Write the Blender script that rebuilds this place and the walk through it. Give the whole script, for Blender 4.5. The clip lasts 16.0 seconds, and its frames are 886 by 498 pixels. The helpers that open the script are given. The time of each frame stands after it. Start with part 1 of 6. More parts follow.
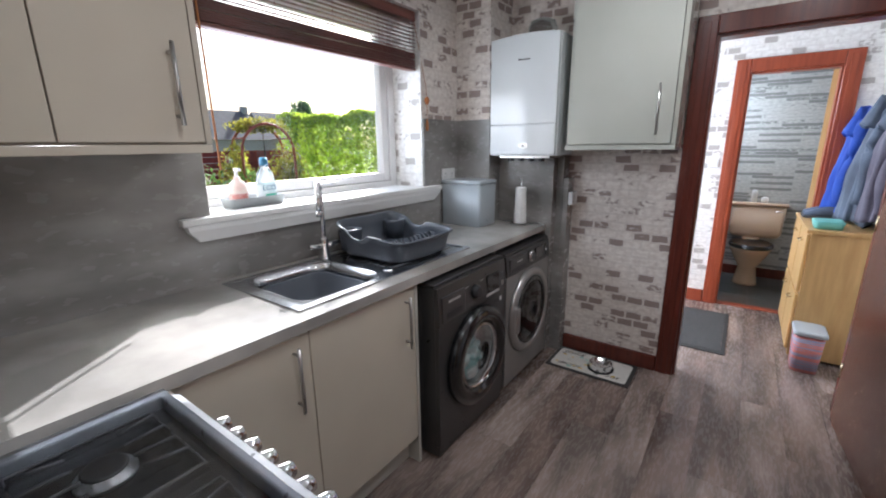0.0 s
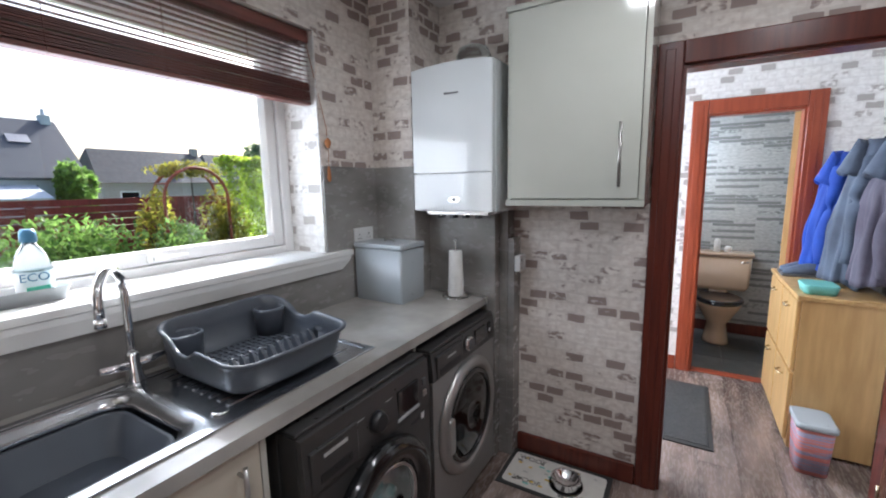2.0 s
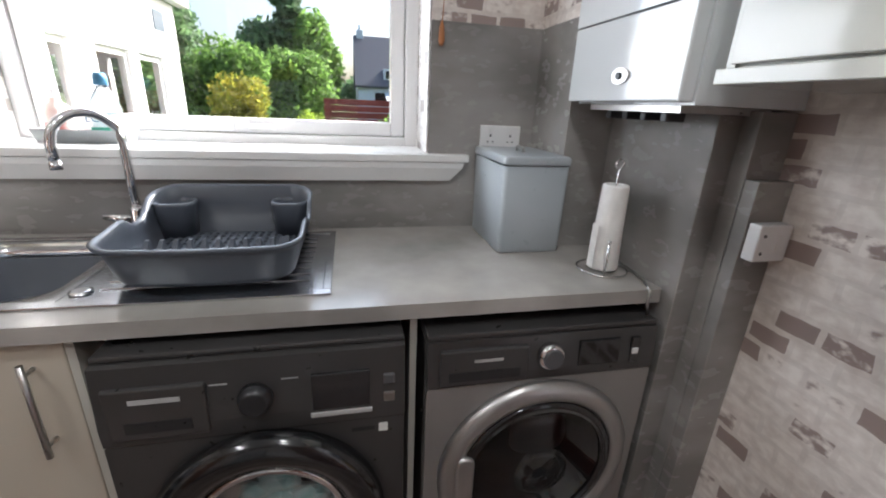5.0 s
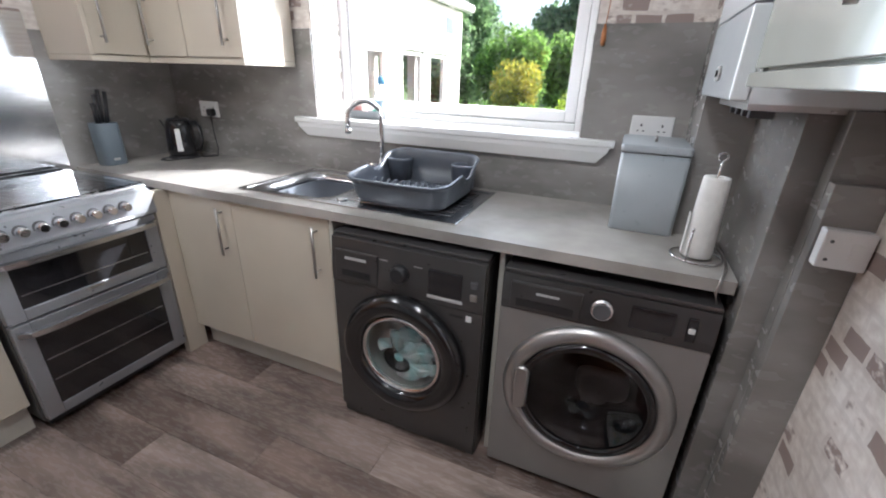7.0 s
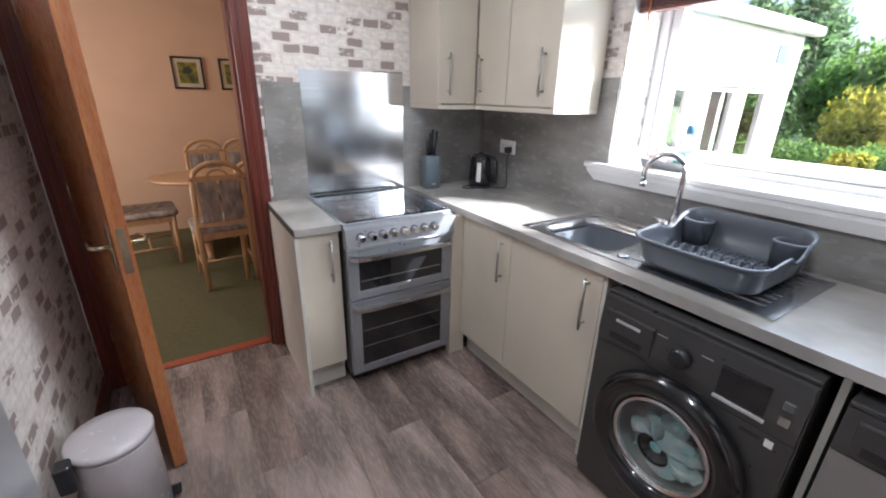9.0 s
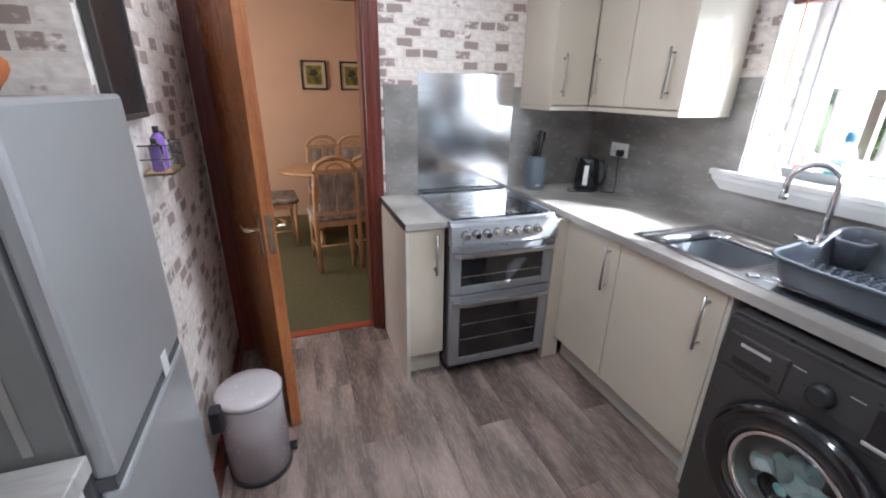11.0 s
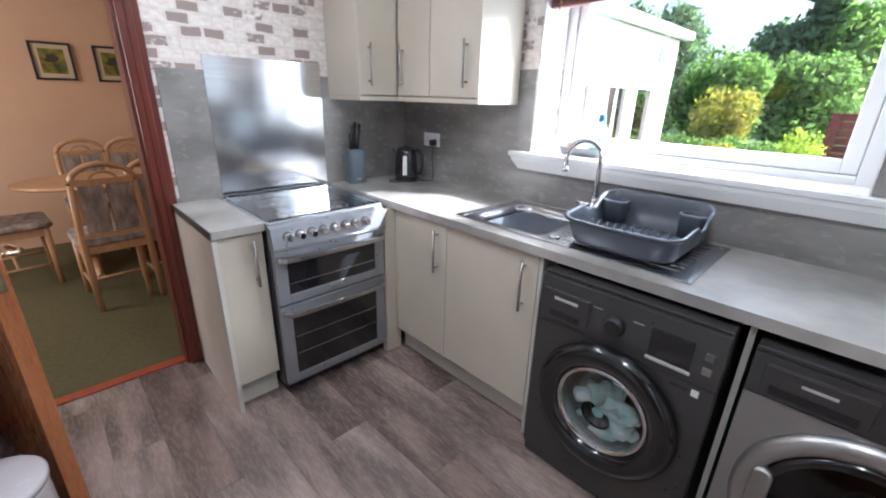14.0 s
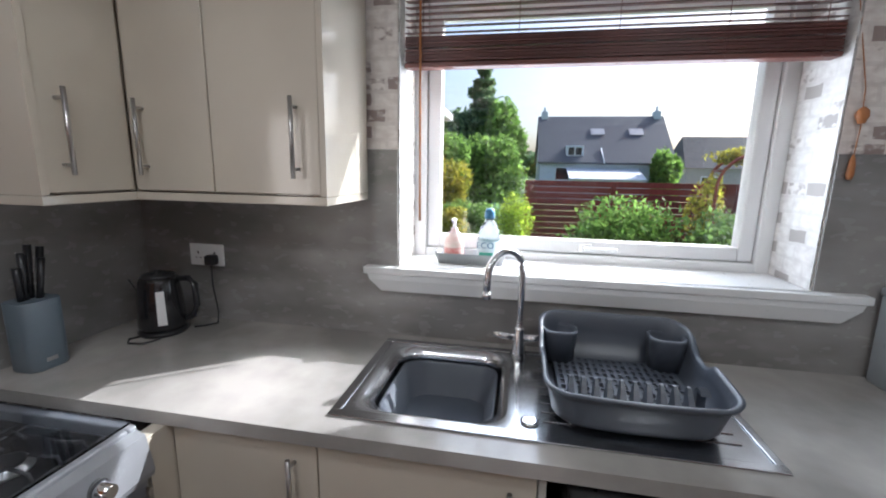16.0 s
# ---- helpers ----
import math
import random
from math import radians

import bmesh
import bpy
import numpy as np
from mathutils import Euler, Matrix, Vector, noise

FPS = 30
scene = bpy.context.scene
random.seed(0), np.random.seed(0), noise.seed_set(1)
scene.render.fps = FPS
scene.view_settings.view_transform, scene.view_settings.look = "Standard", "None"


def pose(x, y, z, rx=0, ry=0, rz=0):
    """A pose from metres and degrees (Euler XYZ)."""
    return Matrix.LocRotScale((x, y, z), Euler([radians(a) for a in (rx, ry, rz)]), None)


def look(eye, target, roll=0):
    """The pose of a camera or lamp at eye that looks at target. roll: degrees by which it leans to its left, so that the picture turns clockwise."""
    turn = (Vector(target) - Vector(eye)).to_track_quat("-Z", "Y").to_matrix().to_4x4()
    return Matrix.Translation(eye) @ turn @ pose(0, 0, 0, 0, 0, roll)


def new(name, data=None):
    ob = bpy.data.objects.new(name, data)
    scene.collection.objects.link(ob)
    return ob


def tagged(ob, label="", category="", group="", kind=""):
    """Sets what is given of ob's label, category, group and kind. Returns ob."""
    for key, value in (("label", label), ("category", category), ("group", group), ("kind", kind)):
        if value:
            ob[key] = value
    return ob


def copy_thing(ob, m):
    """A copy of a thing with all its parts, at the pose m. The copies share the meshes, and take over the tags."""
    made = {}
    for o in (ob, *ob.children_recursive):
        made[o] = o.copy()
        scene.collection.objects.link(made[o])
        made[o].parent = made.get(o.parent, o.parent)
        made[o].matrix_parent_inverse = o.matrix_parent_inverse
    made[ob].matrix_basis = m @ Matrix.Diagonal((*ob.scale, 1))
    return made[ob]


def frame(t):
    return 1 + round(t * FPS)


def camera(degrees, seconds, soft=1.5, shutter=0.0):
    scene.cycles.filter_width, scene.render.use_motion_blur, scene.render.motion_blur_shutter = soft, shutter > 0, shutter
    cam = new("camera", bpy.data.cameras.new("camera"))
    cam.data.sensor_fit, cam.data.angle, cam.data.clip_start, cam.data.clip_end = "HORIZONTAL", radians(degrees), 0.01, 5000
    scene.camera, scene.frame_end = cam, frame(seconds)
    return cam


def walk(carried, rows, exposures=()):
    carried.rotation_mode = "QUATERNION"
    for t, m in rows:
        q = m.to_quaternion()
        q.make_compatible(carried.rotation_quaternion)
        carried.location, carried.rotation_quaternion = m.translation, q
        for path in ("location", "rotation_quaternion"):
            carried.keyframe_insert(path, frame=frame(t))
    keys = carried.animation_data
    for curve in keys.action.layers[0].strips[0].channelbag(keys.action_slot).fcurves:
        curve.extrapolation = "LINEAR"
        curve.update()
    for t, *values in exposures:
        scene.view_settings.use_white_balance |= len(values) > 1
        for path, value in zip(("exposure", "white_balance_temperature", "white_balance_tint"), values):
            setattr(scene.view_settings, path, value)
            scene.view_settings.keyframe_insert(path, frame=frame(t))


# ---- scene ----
cam = camera(94.1, 16.0, soft=2.0)
WHITES = [(0, 5650), (2, 5650), (4, 5850), (5, 5850), (7.5, 5600), (9.5, 5500), (13, 5350), (14.5, 5350), (15, 5450), (16, 5600)]
EXPOSURES = [(0, 0.92), (2, 0.91), (4, 1.1), (5, 1.2), (7.5, 1.6), (9.5, 1.6), (13, 1.78), (14.5, 1.55), (15, 1.27), (16, 0.79)]
PATH = [
    (0, (1.63, 0.323, 1.413), (0.491, 1.893, 0.926), -0.7),
    (0.5, (1.555, 0.499, 1.452), (0.467, 2.121, 1.022), -0.7),
    (1, (1.48, 0.643, 1.486), (0.439, 2.312, 1.126), -0.8),
    (1.5, (1.441, 0.767, 1.48), (0.427, 2.462, 1.162), -0.9),
    (2, (1.469, 0.978, 1.471), (0.462, 2.68, 1.169), -1.0),
    (2.5, (1.458, 1.196, 1.466), (0.425, 2.885, 1.182), -0.7),
    (3, (1.424, 1.443, 1.47), (0.285, 3.062, 1.187), -0.7),
    (3.5, (1.403, 1.686, 1.419), (0.089, 3.155, 1.077), -0.2),
    (4, (1.421, 1.855, 1.366), (-0.116, 3.058, 0.926), 0.7),
    (4.5, (1.403, 1.979, 1.333), (-0.32, 2.836, 0.787), 2.1),
    (5, (1.426, 2.105, 1.326), (-0.412, 2.536, 0.664), 2.6),
    (7.5, (1.845, 2.561, 1.394), (0.267, 1.594, 0.635), 1.4),
    (8, (1.85, 2.53, 1.4), (0.447, 1.296, 0.657), 1.0),
    (8.5, (1.862, 2.468, 1.42), (0.643, 1.052, 0.703), 1.2),
    (9, (1.857, 2.405, 1.472), (0.844, 0.827, 0.775), 1.3),
    (9.5, (1.863, 2.348, 1.508), (1.12, 0.603, 0.872), 0.6),
    (9.7, (1.866, 2.327, 1.525), (1.223, 0.537, 0.906), 0.4),
    (11.8, (2.006, 2.442, 1.45), (1.357, 0.722, 0.663), 1.6),
    (12, (2.017, 2.443, 1.438), (1.292, 0.757, 0.645), 1.7),
    (12.5, (2.036, 2.433, 1.43), (1.155, 0.827, 0.627), 1.7),
    (13, (2.04, 2.42, 1.431), (1.001, 0.909, 0.633), 1.8),
    (13.5, (1.994, 2.396, 1.42), (0.807, 0.977, 0.662), 1.8),
    (14, (1.905, 2.347, 1.429), (0.589, 1.009, 0.738), 1.6),
    (14.5, (1.753, 2.198, 1.472), (0.296, 0.972, 0.861), 1.7),
    (15, (1.642, 1.994, 1.478), (0.02, 0.94, 0.973), 1.7),
    (15.5, (1.559, 1.722, 1.507), (-0.243, 0.962, 1.091), 1.8),
    (16, (1.401, 1.477, 1.502), (-0.533, 1.127, 1.132), 1.1),
]
walk(cam, [(t, look(eye, target, roll)) for t, eye, target, roll in PATH], [(t, e, k, 10) for (t, e), (_, k) in zip(EXPOSURES, WHITES)])

# ---- light ----
SUN_FROM = Vector((-0.60, 0.80, 0.70)).normalized()
world = bpy.data.worlds.new("sky")
scene.world = world
world.use_nodes = True
wn = world.node_tree
sky = wn.nodes.new("ShaderNodeTexSky")
sky.sky_type = "NISHITA"
sky.sun_disc = False
sky.sun_elevation = math.asin(SUN_FROM.z)
sky.sun_rotation = math.atan2(SUN_FROM.x, SUN_FROM.y)
sky.air_density, sky.dust_density, sky.ozone_density = 1.0, 5.0, 1.0
wn.links.new(sky.outputs[0], wn.nodes["Background"].inputs[0])
wn.nodes["Background"].inputs[1].default_value = 0.15
sun = new("sun", bpy.data.lights.new("sun", "SUN"))
sun.data.energy, sun.data.angle, sun.data.color = 5.0, radians(0.6), (1.0, 0.94, 0.85)
sun.matrix_world = look(SUN_FROM * 30, (0, 0, 0))


def area(name, loc, target, sx, sy, watts, color):
    """A lamp in an opening, in a light fitting, or added as fill."""
    lamp = new(name, bpy.data.lights.new(name, "AREA"))
    lamp.data.shape, lamp.data.size, lamp.data.size_y = "RECTANGLE", sx, sy
    lamp.data.energy, lamp.data.color = watts, color
    lamp.matrix_world = look(loc, target)
    return lamp


DAY = (0.93, 0.97, 1.0)
area("hall_daylight", (0.12, 3.86, 1.45), (3, 3.86, 1.0), 1.0, 1.5, 24, DAY)
# Added to brighten the toilet, for a presumed unseen window; the wall is solid.
area("toilet_daylight", (1.23, 5.25, 1.6), (3, 5.3, 1.0), 0.6, 0.8, 11, DAY)
# Unseen warm fill added before the solid east wall to brighten the dining room.
area("dining_fill", (3.9, -1.5, 1.5), (1, -1.6, 1.0), 1.4, 1.2, 16, (1.0, 0.86, 0.72))
area("window_daylight", (-0.2, 1.715, 1.56), (3, 1.715, 1.56), 1.0, 0.5, 4.2, DAY)
# Unseen ceiling lamps at assumed places, added to lift the kitchen's light.
FILL_SPOTS = [(1.25, 0.85), (1.85, 0.85), (1.25, 2.2), (1.85, 2.2)]
for sx, sy in FILL_SPOTS:
    area("kitchen_fill_lamp", (sx, sy, 2.335), (sx, sy, 0), 0.16, 0.16, 2.6, (1.0, 0.95, 0.87))

# ---- materials ----


def mat(name, c1, c2=None, scale=6.0, rough=0.5, metal=0.0, bump=0.0, stretch=(1, 1, 1), fine=0.0, coat=0.0, detail=5.0, lo=0.35, hi=0.65):
    """Two tones mixed by noise at metre scale, grain in roughness, and a fine relief."""
    m = bpy.data.materials.new(name)
    m.use_nodes = True
    n, l = m.node_tree.nodes, m.node_tree.links
    b = n["Principled BSDF"]
    b.inputs["Metallic"].default_value = metal
    b.inputs["Roughness"].default_value = rough
    b.inputs["Coat Weight"].default_value = coat
    b.inputs["Coat Roughness"].default_value = 0.06
    c2 = c2 or tuple(v * 0.88 for v in c1)
    tc, mp = n.new("ShaderNodeTexCoord"), n.new("ShaderNodeMapping")
    mp.inputs["Scale"].default_value = stretch
    l.new(tc.outputs["Object"], mp.inputs[0])
    no = n.new("ShaderNodeTexNoise")
    no.inputs["Scale"].default_value, no.inputs["Detail"].default_value = scale, detail
    l.new(mp.outputs[0], no.inputs[0])
    rp = n.new("ShaderNodeValToRGB")
    rp.color_ramp.elements[0].position, rp.color_ramp.elements[1].position = lo, hi
    rp.color_ramp.elements[0].color, rp.color_ramp.elements[1].color = (*c1, 1), (*c2, 1)
    l.new(no.outputs[0], rp.inputs[0])
    l.new(rp.outputs[0], b.inputs["Base Color"])
    f = n.new("ShaderNodeTexNoise")
    f.inputs["Scale"].default_value = scale * 9
    l.new(mp.outputs[0], f.inputs[0])
    mr = n.new("ShaderNodeMapRange")
    mr.inputs["To Min"].default_value, mr.inputs["To Max"].default_value = max(rough - 0.06, 0.02), rough + 0.06
    l.new(f.outputs[0], mr.inputs[0])
    l.new(mr.outputs[0], b.inputs["Roughness"])
    if bump:
        bp = n.new("ShaderNodeBump")
        bp.inputs["Strength"].default_value, bp.inputs["Distance"].default_value = bump, 0.004
        l.new(f.outputs[0], bp.inputs["Height"])
        l.new(bp.outputs[0], b.inputs["Normal"])
    return m


def wall_uv(n, l):
    """Metres along the wall and up, for walls that run along x or y."""
    g, tc = n.new("ShaderNodeNewGeometry"), n.new("ShaderNodeTexCoord")
    ab = n.new("ShaderNodeVectorMath")
    ab.operation = "ABSOLUTE"
    l.new(g.outputs["True Normal"], ab.inputs[0])
    sn, sp = n.new("ShaderNodeSeparateXYZ"), n.new("ShaderNodeSeparateXYZ")
    l.new(ab.outputs[0], sn.inputs[0])
    l.new(tc.outputs["Object"], sp.inputs[0])
    mx = n.new("ShaderNodeMix")
    l.new(sn.outputs[0], mx.inputs[0])
    l.new(sp.outputs[0], mx.inputs[2])
    l.new(sp.outputs[1], mx.inputs[3])
    cb = n.new("ShaderNodeCombineXYZ")
    l.new(mx.outputs[0], cb.inputs[0])
    l.new(sp.outputs[2], cb.inputs[1])
    return cb


def wallpaper(name, dark, pale, mortar, bw, bh, share, gap=0.006, streak=1.0):
    """Printed wallpaper of whitewashed bricks, a share of them showing through dark, with worn patches."""
    m = bpy.data.materials.new(name)
    m.use_nodes = True
    n, l = m.node_tree.nodes, m.node_tree.links
    b = n["Principled BSDF"]
    b.inputs["Roughness"].default_value = 0.55
    uv = wall_uv(n, l)
    wob = n.new("ShaderNodeTexNoise")
    wob.inputs["Scale"].default_value = 16
    l.new(uv.outputs[0], wob.inputs[0])
    ad = n.new("ShaderNodeVectorMath")
    ad.operation = "MULTIPLY_ADD"
    ad.inputs[1].default_value = (0.016, 0.014, 0)
    l.new(wob.outputs["Color"], ad.inputs[0])
    l.new(uv.outputs[0], ad.inputs[2])
    br = n.new("ShaderNodeTexBrick")
    br.inputs["Scale"].default_value = 1.0
    br.inputs["Brick Width"].default_value, br.inputs["Row Height"].default_value = bw, bh
    br.inputs["Mortar Size"].default_value, br.inputs["Mortar Smooth"].default_value = gap, 0.25
    br.inputs["Color1"].default_value, br.inputs["Color2"].default_value = (0, 0, 0, 1), (1, 1, 1, 1)
    br.inputs["Mortar"].default_value = (0, 0, 0, 1)
    l.new(ad.outputs[0], br.inputs[0])
    big = n.new("ShaderNodeTexNoise")
    big.inputs["Scale"].default_value, big.inputs["Detail"].default_value = 3.2, 3
    l.new(uv.outputs[0], big.inputs[0])
    sm = n.new("ShaderNodeMath")
    sm.operation = "MULTIPLY_ADD"
    sm.inputs[1].default_value = 0.3
    l.new(big.outputs[0], sm.inputs[0])
    l.new(br.outputs["Color"], sm.inputs[2])
    st = n.new("ShaderNodeMapping")
    st.inputs["Scale"].default_value = (30, 44 * streak, 1)
    l.new(uv.outputs[0], st.inputs[0])
    wear = n.new("ShaderNodeTexNoise")
    wear.inputs["Scale"].default_value, wear.inputs["Detail"].default_value = 1.0, 7
    l.new(st.outputs[0], wear.inputs[0])
    s2 = n.new("ShaderNodeMath")
    s2.operation = "MULTIPLY_ADD"
    s2.inputs[1].default_value = 0.6
    l.new(wear.outputs[0], s2.inputs[0])
    l.new(sm.outputs[0], s2.inputs[2])
    pick = n.new("ShaderNodeMapRange")
    pick.inputs["From Min"].default_value, pick.inputs["From Max"].default_value = share, share + 0.1
    l.new(s2.outputs[0], pick.inputs[0])
    cut = n.new("ShaderNodeMath")
    cut.operation = "MULTIPLY"
    inv = n.new("ShaderNodeMath")
    inv.operation = "SUBTRACT"
    inv.inputs[0].default_value = 1.0
    l.new(br.outputs["Fac"], inv.inputs[1])
    l.new(pick.outputs[0], cut.inputs[0])
    l.new(inv.outputs[0], cut.inputs[1])
    pale_mix = n.new("ShaderNodeMix")
    pale_mix.data_type = "RGBA"
    rp = n.new("ShaderNodeMapRange")
    rp.inputs["From Min"].default_value, rp.inputs["From Max"].default_value = 0.38, 0.66
    l.new(wear.outputs[0], rp.inputs[0])
    l.new(rp.outputs[0], pale_mix.inputs[0])
    pale_mix.inputs[6].default_value, pale_mix.inputs[7].default_value = (*pale, 1), (*mortar, 1)
    fin = n.new("ShaderNodeMix")
    fin.data_type = "RGBA"
    l.new(cut.outputs[0], fin.inputs[0])
    l.new(pale_mix.outputs[2], fin.inputs[6])
    fin.inputs[7].default_value = (*dark, 1)
    joint = n.new("ShaderNodeMix")
    joint.data_type = "RGBA"
    thin = n.new("ShaderNodeMath")
    thin.operation = "MULTIPLY"
    thin.inputs[1].default_value = 0.3
    l.new(br.outputs["Fac"], thin.inputs[0])
    l.new(thin.outputs[0], joint.inputs[0])
    l.new(fin.outputs[2], joint.inputs[6])
    joint.inputs[7].default_value = (*(v * 0.82 for v in mortar), 1)
    l.new(joint.outputs[2], b.inputs["Base Color"])
    bp = n.new("ShaderNodeBump")
    bp.inputs["Strength"].default_value, bp.inputs["Distance"].default_value = 0.15, 0.003
    l.new(wear.outputs[0], bp.inputs["Height"])
    l.new(bp.outputs[0], b.inputs["Normal"])
    return m


def random_mat(name, tones, stretch, rough=0.4, bump=0.1, scale=9.0, hi_lo=(1.0, 0.55), cut=(0.3, 0.7)):
    """Pieces that each take a tone of their own, with grain."""
    m = mat(name, (hi_lo[0],) * 3, (hi_lo[1],) * 3, scale, rough, 0, bump, stretch, detail=10, lo=cut[0], hi=cut[1])
    n, l = m.node_tree.nodes, m.node_tree.links
    oi, rp = n.new("ShaderNodeObjectInfo"), n.new("ShaderNodeValToRGB")
    rp.color_ramp.elements[0].color, rp.color_ramp.elements[1].color = (*tones[0], 1), (*tones[1], 1)
    l.new(oi.outputs["Random"], rp.inputs[0])
    mu = n.new("ShaderNodeMix")
    mu.data_type, mu.blend_type = "RGBA", "MULTIPLY"
    mu.inputs[0].default_value = 1.0
    l.new(rp.outputs[0], mu.inputs[6])
    old = [k for k in l if k.to_socket.name == "Base Color"][0]
    l.new(old.from_socket, mu.inputs[7])
    l.new(mu.outputs[2], n["Principled BSDF"].inputs["Base Color"])
    shift = n.new("ShaderNodeVectorMath")
    shift.operation = "MULTIPLY_ADD"
    shift.inputs[1].default_value = (37, 53, 11)
    l.new(oi.outputs["Random"], shift.inputs[0])
    mp = [k for k in n if k.type == "MAPPING"][0]
    tc = [k for k in n if k.type == "TEX_COORD"][0]
    l.new(tc.outputs["Object"], shift.inputs[2])
    l.new(shift.outputs[0], mp.inputs[0])
    return m


def leaf_mat(name, c1, c2):
    m = mat(name, c1, c2, 3.0, 0.6)
    n, l = m.node_tree.nodes, m.node_tree.links
    g, rp, mu = n.new("ShaderNodeNewGeometry"), n.new("ShaderNodeValToRGB"), n.new("ShaderNodeMix")
    rp.color_ramp.elements[0].color, rp.color_ramp.elements[1].color = (0.55, 0.55, 0.55, 1), (1.4, 1.4, 1.2, 1)
    l.new(g.outputs["Random Per Island"], rp.inputs[0])
    mu.data_type, mu.blend_type = "RGBA", "MULTIPLY"
    mu.inputs[0].default_value = 1.0
    old = [k for k in l if k.to_socket.name == "Base Color"][0]
    l.new(old.from_socket, mu.inputs[6])
    l.new(rp.outputs[0], mu.inputs[7])
    b = n["Principled BSDF"]
    l.new(mu.outputs[2], b.inputs["Base Color"])
    tr, mx = n.new("ShaderNodeBsdfTranslucent"), n.new("ShaderNodeMixShader")
    l.new(mu.outputs[2], tr.inputs[0])
    mx.inputs[0].default_value = 0.65
    l.new(b.outputs[0], mx.inputs[1])
    l.new(tr.outputs[0], mx.inputs[2])
    l.new(mx.outputs[0], n["Material Output"].inputs[0])
    return m


def glass_mat(name, tint=(1, 1, 1), rough=0.0):
    m = bpy.data.materials.new(name)
    m.use_nodes = True
    b = m.node_tree.nodes["Principled BSDF"]
    b.inputs["Base Color"].default_value = (*tint, 1)
    b.inputs["Transmission Weight"].default_value = 1.0
    b.inputs["Roughness"].default_value = rough
    b.inputs["IOR"].default_value = 1.45
    return m


def glow(name, color, power):
    m = bpy.data.materials.new(name)
    m.use_nodes = True
    b = m.node_tree.nodes["Principled BSDF"]
    b.inputs["Emission Color"].default_value = (*color, 1)
    b.inputs["Emission Strength"].default_value = power
    return m


BRICK = wallpaper("brick_wallpaper", (0.33, 0.255, 0.23), (0.84, 0.785, 0.735), (0.68, 0.61, 0.56), 0.098, 0.052, 1.08, 0.007)
BRICK_HALL = wallpaper("hall_wallpaper", (0.4, 0.37, 0.35), (0.82, 0.81, 0.79), (0.68, 0.66, 0.64), 0.09, 0.05, 1.14)
SLATE_PAPER = wallpaper("slate_wallpaper", (0.24, 0.245, 0.235), (0.56, 0.56, 0.54), (0.42, 0.43, 0.41), 0.34, 0.03, 0.98, 0.003, 1.6)
PANEL = mat("grey_panel", (0.2, 0.19, 0.18), (0.37, 0.355, 0.34), 2.2, 0.26, stretch=(1, 0.8, 1.8), detail=8, lo=0.4, hi=0.66)
WORKTOP = mat("concrete_worktop", (0.27, 0.255, 0.24), (0.46, 0.435, 0.405), 3.0, 0.2, bump=0.02, detail=9, lo=0.38, hi=0.66)
GREYWOOD = mat("grey_wood_worktop", (0.3, 0.28, 0.26), (0.5, 0.48, 0.46), 5, 0.35, stretch=(1, 7, 1), detail=8)
DARKEDGE = mat("dark_edge", (0.05, 0.045, 0.04))
CREAM = mat("cream_gloss", (0.6, 0.545, 0.45), (0.56, 0.505, 0.42), 3, 0.16, coat=0.3)
SAGE = mat("pale_gloss", (0.49, 0.495, 0.445), (0.46, 0.465, 0.415), 3, 0.14, coat=0.3)
CARCASS = mat("carcass", (0.62, 0.6, 0.54), rough=0.4)
WHITE = mat("white_paint", (0.8, 0.8, 0.79), (0.76, 0.76, 0.75), 5, 0.3)
UPVC = mat("white_upvc", (0.84, 0.84, 0.84), (0.8, 0.8, 0.8), 4, 0.22)
ENAMEL = mat("white_enamel", (0.7, 0.725, 0.735), (0.67, 0.695, 0.705), 3, 0.12, coat=0.4)
CEIL = mat("ceiling_white", (0.8, 0.79, 0.77), (0.76, 0.75, 0.73), 8, 0.8, bump=0.2)
MAHOG = mat("mahogany_stain", (0.14, 0.028, 0.016), (0.085, 0.018, 0.012), 5, 0.3, stretch=(8, 8, 0.6), bump=0.03)
CEDAR = mat("red_stain", (0.33, 0.07, 0.03), (0.25, 0.05, 0.022), 5, 0.32, stretch=(8, 8, 0.6))
DOORWOOD = mat("door_veneer", (0.4, 0.155, 0.05), (0.29, 0.1, 0.035), 4, 0.28, stretch=(9, 9, 0.7), detail=7)
DOORDARK = mat("door_face_veneer", (0.13, 0.045, 0.02), (0.085, 0.03, 0.015), 4, 0.25, stretch=(9, 9, 0.7), detail=7)
PINE = mat("pale_pine", (0.62, 0.4, 0.17), (0.5, 0.31, 0.12), 4, 0.35, stretch=(6, 6, 0.8))
BEECH = mat("pale_beech", (0.54, 0.32, 0.16), (0.45, 0.26, 0.13), 6, 0.35, stretch=(5, 5, 1))
STEEL = mat("brushed_steel", (0.62, 0.62, 0.62), (0.52, 0.52, 0.53), 6, 0.24, 1.0, 0.03, (1, 40, 1))
SINKSTEEL = mat("sink_steel", (0.6, 0.61, 0.63), (0.5, 0.51, 0.53), 9, 0.2, 1.0, 0.03)
BRUSHED = mat("splash_steel", (0.82, 0.83, 0.84), (0.7, 0.71, 0.73), 3, 0.13, 1.0, 0.012, (0.6, 1, 26))
CHROME = mat("chrome", (0.8, 0.8, 0.81), (0.72, 0.72, 0.73), 5, 0.08, 1.0)
SATIN = mat("satin_nickel", (0.55, 0.54, 0.52), (0.48, 0.47, 0.46), 8, 0.3, 1.0)
BRASS = mat("pale_brass", (0.66, 0.56, 0.4), (0.55, 0.46, 0.32), 12, 0.22, 1.0)
